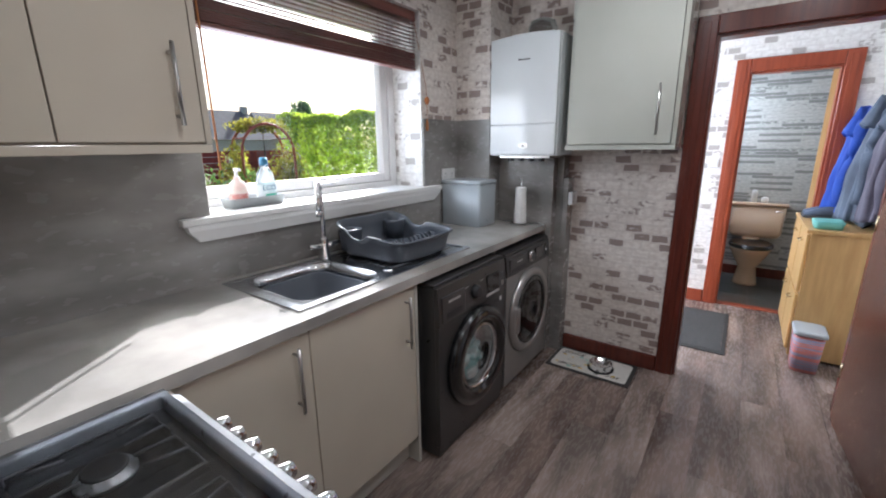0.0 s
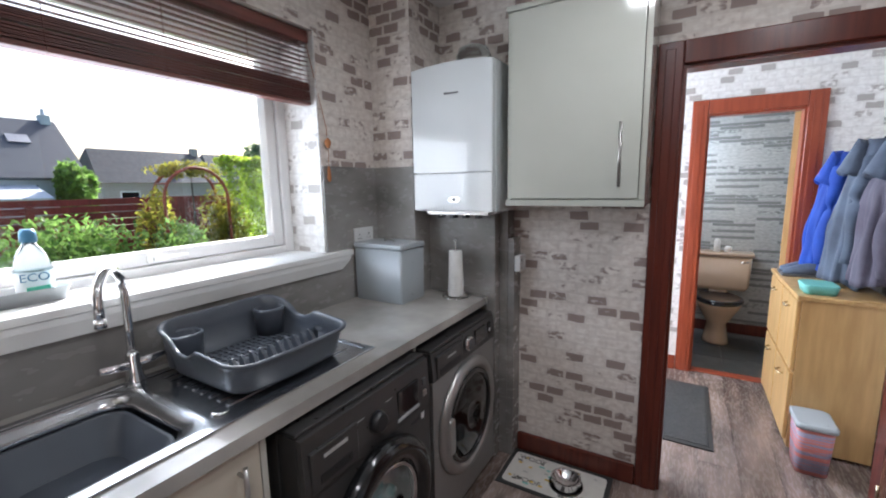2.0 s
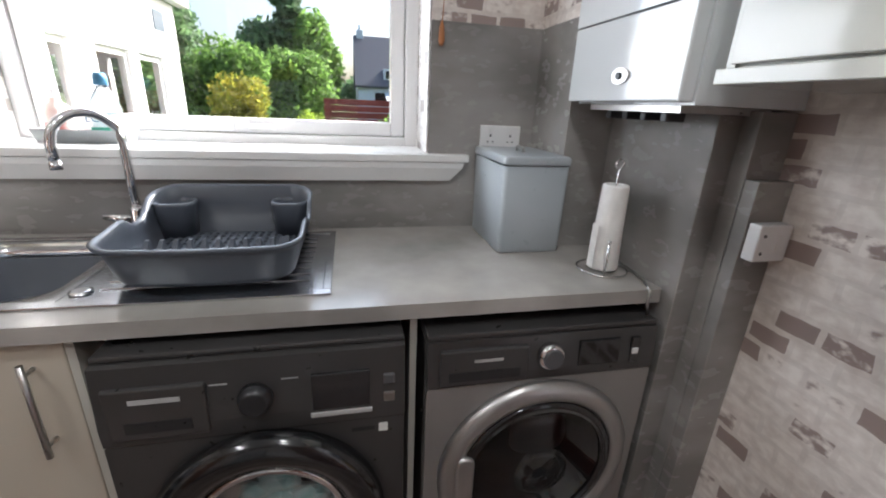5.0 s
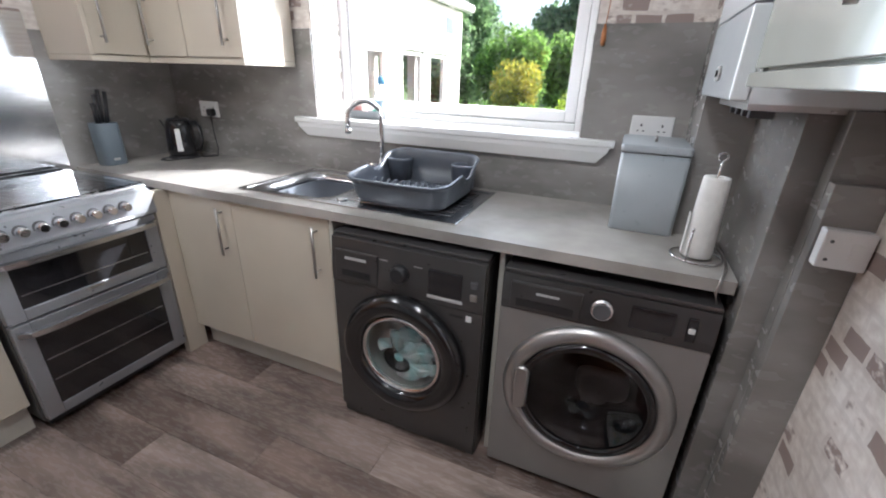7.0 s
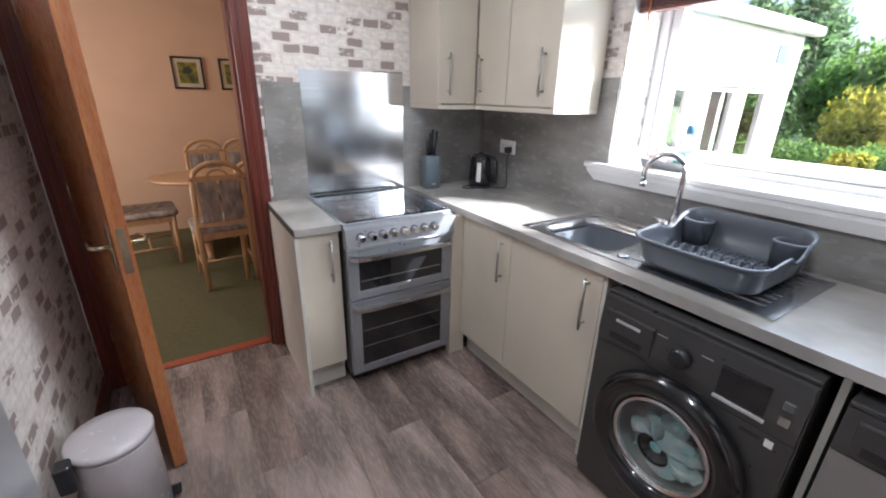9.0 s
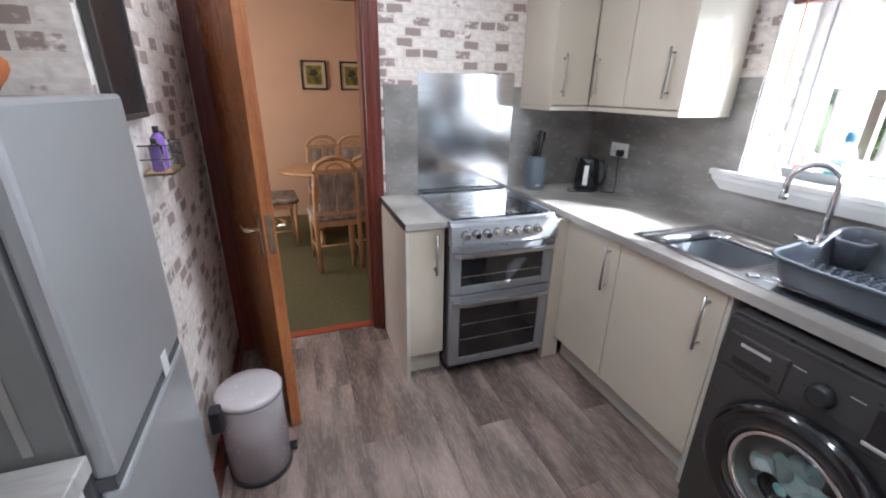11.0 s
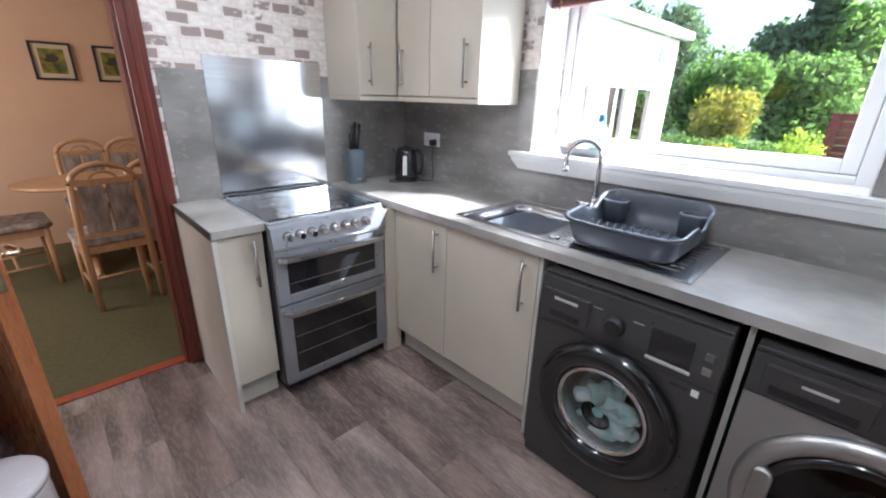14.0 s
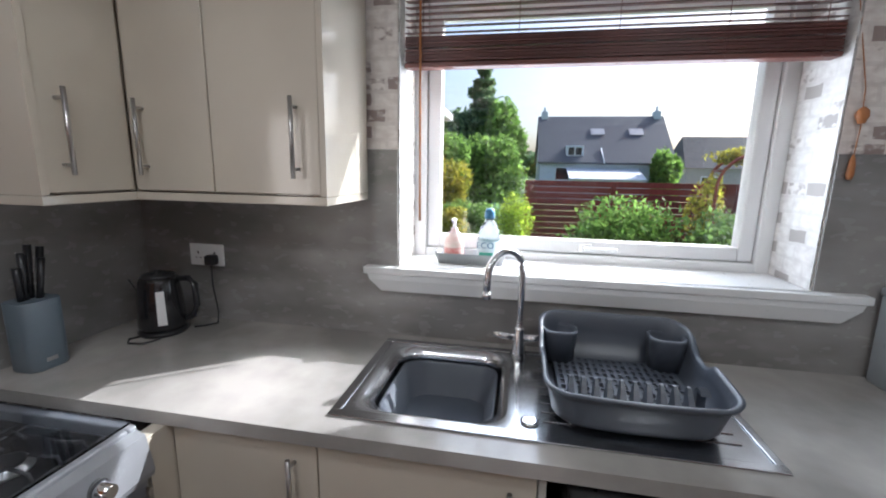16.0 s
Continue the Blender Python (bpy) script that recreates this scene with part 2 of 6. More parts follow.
GRAPHITE = mat("graphite_paint", (0.085, 0.081, 0.08), (0.07, 0.067, 0.066), 4, 0.3, 0.45)
RINGBLACK = mat("gloss_black_ring", (0.008, 0.008, 0.009), (0.012, 0.012, 0.013), 5, 0.16, coat=0.5)
PALEINK = mat("pale_fascia_print", (0.5, 0.5, 0.5), (0.42, 0.42, 0.42), 20, 0.4)
RINGSATIN = mat("satin_silver_ring", (0.5, 0.49, 0.48), (0.44, 0.435, 0.43), 6, 0.36, 0.9)
DARKGLASS = glass_mat("dark_door_glass", (0.25, 0.25, 0.26))
SILVERG = mat("silver_graphite", (0.34, 0.33, 0.32), (0.29, 0.285, 0.275), 4, 0.32, 0.5)
FRIDGE = mat("silver_paint", (0.42, 0.43, 0.44), (0.38, 0.39, 0.4), 2, 0.32, 0.35)
FRIDGESIDE = mat("fridge_side", (0.2, 0.2, 0.195), (0.17, 0.17, 0.165), 3, 0.4)
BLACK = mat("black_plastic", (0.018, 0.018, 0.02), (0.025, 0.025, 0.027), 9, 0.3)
BLACKGLASS = mat("black_glass", (0.012, 0.012, 0.014), (0.018, 0.018, 0.02), 2, 0.04, coat=0.5)
RACK = mat("slate_plastic", (0.085, 0.095, 0.115), (0.07, 0.08, 0.1), 6, 0.34, bump=0.02)
KNIFEGREY = mat("blue_grey_plastic", (0.13, 0.16, 0.19), (0.11, 0.14, 0.165), 6, 0.4)
TIN = mat("grey_tin", (0.43, 0.47, 0.5), (0.39, 0.43, 0.46), 4, 0.3)
BINPAINT = mat("taupe_enamel", (0.52, 0.48, 0.49), (0.47, 0.43, 0.44), 5, 0.25, coat=0.2)
BLINDWOOD = mat("blind_wood", (0.19, 0.065, 0.05), (0.12, 0.042, 0.034), 6, 0.4, stretch=(1, 0.5, 6))
PAPER = mat("kitchen_paper", (0.85, 0.84, 0.82), (0.78, 0.77, 0.75), 30, 0.9, bump=0.4)
GLASS = glass_mat("window_glass")
CLEARP = glass_mat("clear_plastic", (0.85, 0.93, 0.95), 0.1)
COVE = mat("peach_paint", (0.62, 0.41, 0.27), (0.58, 0.38, 0.25), 3, 0.75, bump=0.1)
CARPET = mat("green_carpet", (0.105, 0.09, 0.034), (0.08, 0.068, 0.024), 40, 0.95, bump=0.8)
PORCELAIN = mat("beige_porcelain", (0.62, 0.47, 0.34), (0.58, 0.44, 0.32), 3, 0.1, coat=0.4)
MATGREY = mat("grey_mat", (0.085, 0.085, 0.085), (0.06, 0.06, 0.06), 60, 0.95, bump=0.8)
MATEDGE = mat("mat_border", (0.035, 0.035, 0.035), rough=0.7)
PRINT = mat("pale_print", (0.72, 0.7, 0.66), (0.66, 0.64, 0.6), 20, 0.6)
INK = mat("print_ink", (0.12, 0.11, 0.1))
PLANKS = random_mat("vinyl_plank", ((0.15, 0.11, 0.094), (0.25, 0.198, 0.174)), (4.6, 0.9, 1), 0.27, 0.08, 2.4, (1.65, 0.7), (0.36, 0.6))
SUBFLOOR = mat("plank_joint", (0.06, 0.05, 0.045), rough=0.8)
SLATETILE = random_mat("slate_tile", ((0.06, 0.065, 0.065), (0.11, 0.115, 0.11)), (2, 2, 2), 0.35, 0.15, 4)
GROUT = mat("grout", (0.2, 0.2, 0.19), rough=0.9)
BLUECLOTH = mat("blue_cloth", (0.02, 0.075, 0.42), (0.015, 0.05, 0.3), 7, 0.8, bump=0.4)
NAVYCLOTH = mat("grey_blue_cloth", (0.1, 0.13, 0.19), (0.06, 0.075, 0.11), 6, 0.75, bump=0.4)
MAUVECLOTH = mat("mauve_cloth", (0.12, 0.11, 0.15), (0.07, 0.06, 0.09), 6, 0.75, bump=0.4)
TAPESTRY = mat("tapestry_cloth", (0.2, 0.16, 0.14), (0.42, 0.34, 0.28), 24, 0.9, bump=0.4, stretch=(1, 1, 0.4), detail=3)
TEAL = mat("teal_plastic", (0.2, 0.55, 0.5), (0.17, 0.48, 0.44))
PINKSOAP = mat("milky_plastic", (0.8, 0.72, 0.66), (0.75, 0.55, 0.5), 30, 0.3)
ECOBLUE = mat("blue_cap", (0.04, 0.16, 0.28))
ECOGREEN = mat("green_print", (0.08, 0.42, 0.3))
RUBBER = mat("grey_rubber", (0.1, 0.1, 0.105), rough=0.6)
LAUNDRY = mat("laundry", (0.07, 0.26, 0.26), (0.34, 0.34, 0.33), 9, 0.9)
ORANGE = mat("orange_plush", (0.5, 0.16, 0.04), (0.4, 0.12, 0.03), 20, 0.9, bump=0.5)
YELLOW = mat("yellow_plush", (0.75, 0.5, 0.04), (0.6, 0.38, 0.03), 20, 0.9, bump=0.5)
PURPLE = mat("purple_label", (0.25, 0.12, 0.5))
COPPER = mat("orange_cord", (0.42, 0.16, 0.05))
LAMPGLOW = glow("lamp_glow", (1.0, 0.75, 0.45), 12)
GRASS = mat("lawn", (0.06, 0.09, 0.02), (0.1, 0.14, 0.035), 5, 0.9, bump=0.8)
GRAVEL = mat("gravel", (0.3, 0.28, 0.25), (0.2, 0.19, 0.17), 30, 0.9, bump=0.6)
REDFENCE = random_mat("red_fence_paint", ((0.22, 0.03, 0.022), (0.3, 0.045, 0.03)), (6, 6, 1), 0.6, 0.1, 4)
SLATE = mat("slate_roof", (0.075, 0.08, 0.095), (0.11, 0.115, 0.13), 5, 0.6, stretch=(1, 1, 4), bump=0.3)
BROWNROOF = mat("dark_roof", (0.05, 0.05, 0.058), (0.08, 0.078, 0.08), 4, 0.7, bump=0.3)
RENDER = mat("white_render", (0.72, 0.74, 0.78), (0.66, 0.68, 0.71), 3, 0.8, bump=0.3)
HARL = mat("pale_harling", (0.45, 0.42, 0.38), (0.38, 0.35, 0.32), 6, 0.9, bump=0.6)
BARK = mat("bark", (0.09, 0.06, 0.04), (0.05, 0.035, 0.025), 12, 0.9, bump=0.8)
LEAF = leaf_mat("leaf_green", (0.17, 0.3, 0.07), (0.24, 0.38, 0.1))
LEAFDARK = leaf_mat("leaf_dark", (0.15, 0.25, 0.13), (0.2, 0.31, 0.15))
LEAFYELLOW = leaf_mat("leaf_yellow", (0.34, 0.36, 0.05), (0.42, 0.36, 0.06))
LEAFBRIGHT = leaf_mat("leaf_bright", (0.4, 0.56, 0.06), (0.5, 0.6, 0.08))
LEAFRED = leaf_mat("leaf_red", (0.16, 0.07, 0.03), (0.1, 0.14, 0.03))

# ---- shape helpers ----
ORIGIN = {}


def thing(name, loc=(0, 0, 0), label="", category="", group="", kind=""):
    ob = new(name)
    ob.empty_display_size = 0.05
    ob.location = loc
    ORIGIN[ob.name] = Vector(loc)
    return tagged(ob, label, category, group, kind)


def part(name, bm, material, parent=None, label=""):
    """One mesh object, modelled in world metres, under a thing or a part."""
    me = bpy.data.meshes.new(name)
    base = ORIGIN[parent.name] if parent else Vector((0, 0, 0))
    bmesh.ops.translate(bm, verts=bm.verts, vec=-base)
    bm.to_mesh(me)
    bm.free()
    me.materials.append(material)
    ob = new(name, me)
    ob.parent = parent
    ORIGIN[ob.name] = base
    if label:
        ob["label"] = label
    return ob


def solo(name, bm, material, label="", category="", group="", kind=""):
    return tagged(part(name, bm, material), label, category, group, kind)


def box(bm, x0, y0, z0, x1, y1, z1, bevel=0.0, seg=2):
    b = bmesh.new()
    bmesh.ops.create_cube(b, size=1.0)
    for v in b.verts:
        v.co = Vector((x0 if v.co.x < 0 else x1, y0 if v.co.y < 0 else y1, z0 if v.co.z < 0 else z1))
    if bevel:
        bmesh.ops.bevel(b, geom=b.edges[:], offset=bevel, segments=seg, affect="EDGES", profile=0.5)
    return merge(bm, b)


def merge(bm, other, m=None):
    me = bpy.data.meshes.new("tmp")
    if m is not None:
        other.transform(m)
    other.to_mesh(me)
    other.free()
    bm.from_mesh(me)
    bpy.data.meshes.remove(me)
    return bm


def B(*a, bevel=0.0, seg=2):
    return box(bmesh.new(), *a, bevel=bevel, seg=seg)


def boxes(rows, bevel=0.0):
    bm = bmesh.new()
    for r in rows:
        box(bm, *r, bevel=bevel)
    return bm


def rrect(cx, cy, w, h, r, n=6):
    """A rounded rectangle as a loop of 2D points."""
    r = min(r, w / 2 - 1e-4, h / 2 - 1e-4)
    out = []
    for i, (sx, sy) in enumerate(((1, 1), (-1, 1), (-1, -1), (1, -1))):
        for k in range(n + 1):
            a = math.pi / 2 * (i + k / n)
            out.append((cx + sx * (w / 2 - r) + r * math.cos(a), cy + sy * (h / 2 - r) + r * math.sin(a)))
    return out


def loft(loops, cap0=True, cap1=True, smooth=True, closed=False):
    bm = bmesh.new()
    rings = [[bm.verts.new(p) for p in lp] for lp in loops]
    pairs = list(zip(rings, rings[1:])) + ([(rings[-1], rings[0])] if closed else [])
    for a, b in pairs:
        k = len(a)
        for i in range(k):
            f = bm.faces.new((a[i], a[(i + 1) % k], b[(i + 1) % k], b[i]))
            f.smooth = smooth
    if cap0 and not closed:
        bm.faces.new(rings[0][::-1])
    if cap1 and not closed:
        bm.faces.new(rings[-1])
    bmesh.ops.recalc_face_normals(bm, faces=bm.faces)
    return bm


def lathe(cx, cy, prof, n=24, cap0=True, cap1=True):
    """A turned shape: prof is rows of radius and height."""
    return loft([[(cx + r * math.cos(2 * math.pi * i / n), cy + r * math.sin(2 * math.pi * i / n), z) for i in range(n)] for r, z in prof], cap0, cap1)


def disc_x(cy, cz, prof, n=40, cap0=True, cap1=True):
    """A turned shape about a line along x: rows of radius and x."""
    return loft([[(x, cy + r * math.cos(2 * math.pi * i / n), cz + r * math.sin(2 * math.pi * i / n)) for i in range(n)] for r, x in prof], cap0, cap1)


def tube(pts, r, n=8, closed=False):
    pts = [Vector(p) for p in pts]
    loops = []
    for i, p in enumerate(pts):
        a = pts[i - 1] if (i or closed) else p
        b = pts[(i + 1) % len(pts)] if (i < len(pts) - 1 or closed) else p
        d = (b - a).normalized()
        u = d.cross(Vector((0, 0, 1)) if abs(d.z) < 0.95 else Vector((1, 0, 0))).normalized()
        v = d.cross(u)
        rr = r[i] if isinstance(r, (list, tuple)) else r
        loops.append([p + rr * (u * math.cos(2 * math.pi * k / n) + v * math.sin(2 * math.pi * k / n)) for k in range(n)])
    return loft(loops, closed=closed)


def arc(c, r, a0, a1, n, plane="yz"):
    """Points of an arc round c in a plane."""
    out = []
    for i in range(n + 1):
        a = radians(a0 + (a1 - a0) * i / n)
        u, v = r * math.cos(a), r * math.sin(a)
        out.append((c[0], c[1] + u, c[2] + v) if plane == "yz" else (c[0] + u, c[1], c[2] + v) if plane == "xz" else (c[0] + u, c[1] + v, c[2]))
    return out


def bar_handle(parent, x, y, z0, z1, out, material=None):
    """An upright bar handle on two posts; out is the direction that it stands off."""
    ox, oy = out[0] * 0.03, out[1] * 0.03
    bm = tube([(x + ox, y + oy, z0), (x + ox, y + oy, z1)], 0.006, 10)
    for z in (z0 + 0.025, z1 - 0.025):
        merge(bm, tube([(x, y, z), (x + ox, y + oy, z)], 0.0045, 8))
    return part("handle", bm, material or SATIN, parent, "brushed steel bar handle")


def text_mesh(body, size, m, depth=0.0006):
    cu = bpy.data.curves.new("lettering", "FONT")
    cu.body, cu.size, cu.extrude, cu.align_x, cu.align_y = body, size, depth, "CENTER", "CENTER"
    ob = bpy.data.objects.new("lettering", cu)
    scene.collection.objects.link(ob)
    bpy.context.view_layer.update()
    me = bpy.data.meshes.new_from_object(ob.evaluated_get(bpy.context.evaluated_depsgraph_get()))
    bpy.data.objects.remove(ob)
    bm = bmesh.new()
    bm.from_mesh(me)
    bm.transform(m)
    return bm


# ---- the rooms ----
H = 2.42
solo("floor", B(-0.02, -0.06, -0.06, 3.0, 4.66, -0.004), SUBFLOOR, "grey-brown wood-look vinyl plank kitchen floor", "floor", kind="structure")
solo("ceiling", B(-0.3, -0.1, H, 3.0, 5.85, H + 0.1), CEIL, "plain white kitchen ceiling", "ceiling", kind="structure")
# window wall with its opening
solo("wall_west", boxes([(-0.36, -0.1, -0.3, 0, 1.06, H), (-0.36, 2.37, -0.3, 0, 3.14, H), (-0.36, 1.06, -0.3, 0, 2.37, 1.15), (-0.36, 1.06, 2.16, 0, 2.37, H)]), BRICK,
     "whitewashed brick-pattern wallpaper on the window wall", "wall", kind="structure")
# cooker wall with the dining-room doorway
solo("wall_south", boxes([(0, -0.1, -0.06, 1.53, 0, H), (1.53, -0.1, 1.95, 2.29, 0, H), (2.29, -0.1, -0.06, 2.37, 0, H)]), BRICK,
     "brick-pattern wallpaper on the wall behind the cooker", "wall", kind="structure")
# hall wall with its doorway
solo("wall_north", boxes([(0, 3.04, -0.06, 1.41, 3.14, H), (1.41, 3.04, 1.96, 2.2, 3.14, H), (2.2, 3.04, -0.06, 3.0, 3.14, H)]), BRICK,
     "whitewashed brick-pattern wallpaper beside the hall doorway", "wall", kind="structure")
solo("wall_east", boxes([(2.37, -0.1, -0.06, 2.97, 1.15, H), (2.9, 1.15, -0.06, 2.97, 3.04, H)]), BRICK,
     "worn brick-pattern wallpaper beside the fridge alcove", "wall", kind="structure")
solo("corner_boxing", B(0.0, 2.75, 0, 0.25, 3.04, H - 0.001), BRICK, "brick-papered pipe boxing in the corner by the boiler", "boxing", kind="structure")
# hall and toilet
solo("wall_hall", boxes([(0, 4.59, -0.06, 1.55, 4.69, H), (1.55, 4.59, 1.96, 2.12, 4.69, H), (2.12, 4.59, -0.06, 2.6, 4.69, H), (2.5, 3.14, -0.06, 2.6, 4.59, H),
                         (0, 3.14, -0.06, 0.1, 3.32, H), (0, 4.4, -0.06, 0.1, 4.59, H), (0, 3.32, -0.06, 0.1, 4.4, 0.5), (0, 3.32, 2.3, 0.1, 4.4, H)]), BRICK_HALL,
     "bright pale brick-pattern wallpaper in the hall", "wall", kind="structure")
solo("wall_toilet", boxes([(1.2, 5.75, -0.06, 2.6, 5.85, H), (1.1, 4.69, -0.06, 1.2, 5.85, H), (2.5, 4.69, -0.06, 2.6, 5.75, H)]), SLATE_PAPER,
     "grey split-slate wallpaper in the toilet", "wall", kind="structure")
solo("floor_toilet", B(1.2, 4.66, -0.06, 2.5, 5.75, -0.004), GROUT, "dark slate-tiled toilet floor", "floor", kind="structure")
# dining room
solo("floor_dining", B(-1.2, -3.0, -0.06, 4.0, -0.06, 0.004), CARPET, "olive green dining room carpet", "floor", kind="structure")
solo("ceiling_dining", B(-1.2, -3.0, 2.5, 4.0, -0.1, 2.6), CEIL, "white dining room ceiling", "ceiling", kind="structure")
solo("wall_dining", boxes([(-1.2, -3.0, -0.06, 4.0, -2.9, 2.5), (-1.3, -3.0, -0.06, -1.2, -0.1, 2.5), (4.0, -3.0, -0.06, 4.1, -0.1, 2.5), (-1.2, -0.12, -0.06, 1.53, -0.1, 2.5),
                           (2.29, -0.12, -0.06, 4.0, -0.1, 2.5), (1.53, -0.12, 1.95, 2.29, -0.1, 2.5)]), COVE, "warm peach painted dining room wall", "wall", kind="structure")
# grey panels under the wallpaper
P = 1.572
solo("splash_panel_west", boxes([(0, 0.008, 0.8, 0.008, 1.06, P), (0, 1.06, 0.8, 0.008, 2.37, 1.15), (0, 2.37, 0.8, 0.008, 2.742, P)]), PANEL,
     "grey marbled splash panel under the kitchen window", "splash panel", kind="structure")
solo("splash_panel_south", B(0, 0, 0.8, 1.44, 0.008, P - 0.05), PANEL, "grey marbled splash panel behind the cooker", "splash panel", kind="structure")
solo("splash_panel_corner", boxes([(0.008, 2.742, 0.8, 0.258, 2.75, P), (0.25, 2.75, 0.8, 0.258, 2.9, P)]), PANEL, "grey splash panel round the corner boxing", "splash panel", kind="structure")
solo("boiler_boxing", boxes([(0.258, 2.886, 0.0, 0.645, 3.04, 1.33), (0.646, 2.945, 0, 0.69, 3.04, 1.34), (0.691, 2.946, 0, 0.725, 3.04, 1.2)], bevel=0.002), PANEL,
     "grey panelled pipe boxing below the boiler", "boxing", kind="structure")


def architrave(name, x0, x1, ztop, y0, y1, w, material, label, proud=0.02):
    """Lining and both architraves of a doorway in a wall that runs along x."""
    d = thing(name, (x0, y0, 0), label, "door frame", kind="structure")
    part("lining", boxes([(x0, y0, 0, x0 + 0.025, y1, ztop), (x1 - 0.025, y0, 0, x1, y1, ztop), (x0 + 0.025, y0, ztop - 0.025, x1 - 0.025, y1, ztop)]), material, d)
    for a, b in ((y0 - proud, y0 - 0.001), (y1 + 0.001, y1 + proud)):
        for r in ((x0 - w + 0.012, 0, x0 + 0.012, ztop + w - 0.012), (x1 - 0.012, 0, x1 + w - 0.012, ztop + w - 0.012)):
            bm = B(r[0], a, r[1], r[2], b, r[3], bevel=0.006)
            box(bm, r[0] + 0.028, a - 0.004 if a < y0 else b - 0.004, r[1], r[2] - 0.03, a + 0.004 if a < y0 else b + 0.004, r[3] - 0.03, bevel=0.003)
            part("architrave", bm, material, d)
        part("architrave", B(x0 + 0.012, a, ztop - 0.012, x1 - 0.012, b, ztop + w - 0.012, bevel=0.006), material, d)
    return d


architrave("door_frame_1", 1.41, 2.2, 1.96, 3.04, 3.14, 0.095, MAHOG, "dark mahogany-stained frame of the hall doorway")
architrave("door_frame_2", 1.53, 2.29, 1.95, -0.12, 0.0, 0.085, MAHOG, "dark mahogany-stained frame of the dining doorway")
architrave("door_frame_3", 1.55, 2.12, 1.955, 4.59, 4.69, 0.1, CEDAR, "red-stained frame of the toilet doorway")
solo("baseboard", B(0.727, 3.015, 0, 1.325, 3.039, 0.1, bevel=0.006), MAHOG, "dark mahogany skirting board", "skirting", kind="structure")
solo("baseboard_hall", boxes([(0.1, 4.566, 0, 1.46, 4.589, 0.11)], bevel=0.005), CEDAR, "red-stained skirting board in the hall", "skirting", kind="structure")
solo("baseboard_toilet", boxes([(1.2, 5.726, 0, 2.5, 5.749, 0.1)], bevel=0.005), MAHOG, "dark skirting board in the toilet", "skirting", kind="structure")
solo("baseboard_east", B(2.346, 0.02, 0, 2.369, 1.15, 0.1, bevel=0.005), MAHOG, "dark skirting board by the bin", "skirting", kind="structure")
solo("threshold_toilet", B(1.576, 4.6, -0.003, 2.094, 4.68, 0.008, bevel=0.003), CEDAR, "red wooden threshold strip", "threshold", kind="structure")
solo("threshold_dining", B(1.556, -0.1, -0.003, 2.264, -0.04, 0.01, bevel=0.004), CEDAR, "reddish wooden threshold strip", "threshold", kind="structure")

# ---- kitchen window ----
win = thing("window_1", (-0.25, 1.7, 1.15), "white plastic kitchen window with one large pane", "window", kind="structure")
WY0, WY1, WZ0, WZ1 = 1.062, 2.368, 1.152, 2.158
part("window_frame", boxes([(-0.31, WY0, WZ0, -0.22, WY0 + 0.05, WZ1), (-0.31, WY1 - 0.05, WZ0, -0.22, WY1, WZ1), (-0.31, WY0 + 0.05, WZ0, -0.22, WY1 - 0.05, WZ0 + 0.045), (-0.31, WY0 + 0.05, WZ1 - 0.05, -0.22, WY1 - 0.05, WZ1)], bevel=0.005), UPVC, win)
part("sash", boxes([(-0.295, 1.114, 1.199, -0.235, 1.165, 2.106), (-0.295, 2.265, 1.199, -0.235, 2.316, 2.106), (-0.295, 1.165, 1.199, -0.235, 2.265, 1.25), (-0.295, 1.165, 2.06, -0.235, 2.265, 2.106)], bevel=0.006), UPVC, win)
pane = part("pane", B(-0.268, 1.16, 1.245, -0.262, 2.27, 2.065), GLASS, win)
pane.visible_shadow = False
hb = B(-0.2335, 1.71, 1.205, -0.222, 1.76, 1.24, bevel=0.004)
box(hb, -0.222, 1.725, 1.215, -0.205, 1.85, 1.23, bevel=0.005)
part("handle", hb, UPVC, win, "white lever handle")
solo("window_board_1", boxes([(-0.219, WY0 + 0.002, 1.152, 0.03, WY1 - 0.002, 1.166), (0.009, 0.945, 1.14, 0.05, 2.505, 1.166)], bevel=0.004), WHITE, "white painted window sill board", "window sill", kind="structure")
solo("window_board_moulding", loft([[(0.009, 0.96 + k, z0), (0.009 + d, 0.96 + k, z0), (0.009 + d, 2.49 - k, z0), (0.009, 2.49 - k, z0)] for z0, d, k in ((1.139, 0.036, 0.0), (1.12, 0.034, 0.005), (1.075, 0.018, 0.045))], smooth=False), WHITE,
     "white moulded apron below the window sill", "window sill", kind="structure")
solo("window_reveal_lining", boxes([(-0.219, WY0, 1.166, -0.002, WY0 + 0.004, 2.158), (-0.219, WY1 - 0.004, 1.166, -0.002, WY1, 2.158)]), BRICK_HALL, "pale papered window reveal", "reveal", kind="structure")

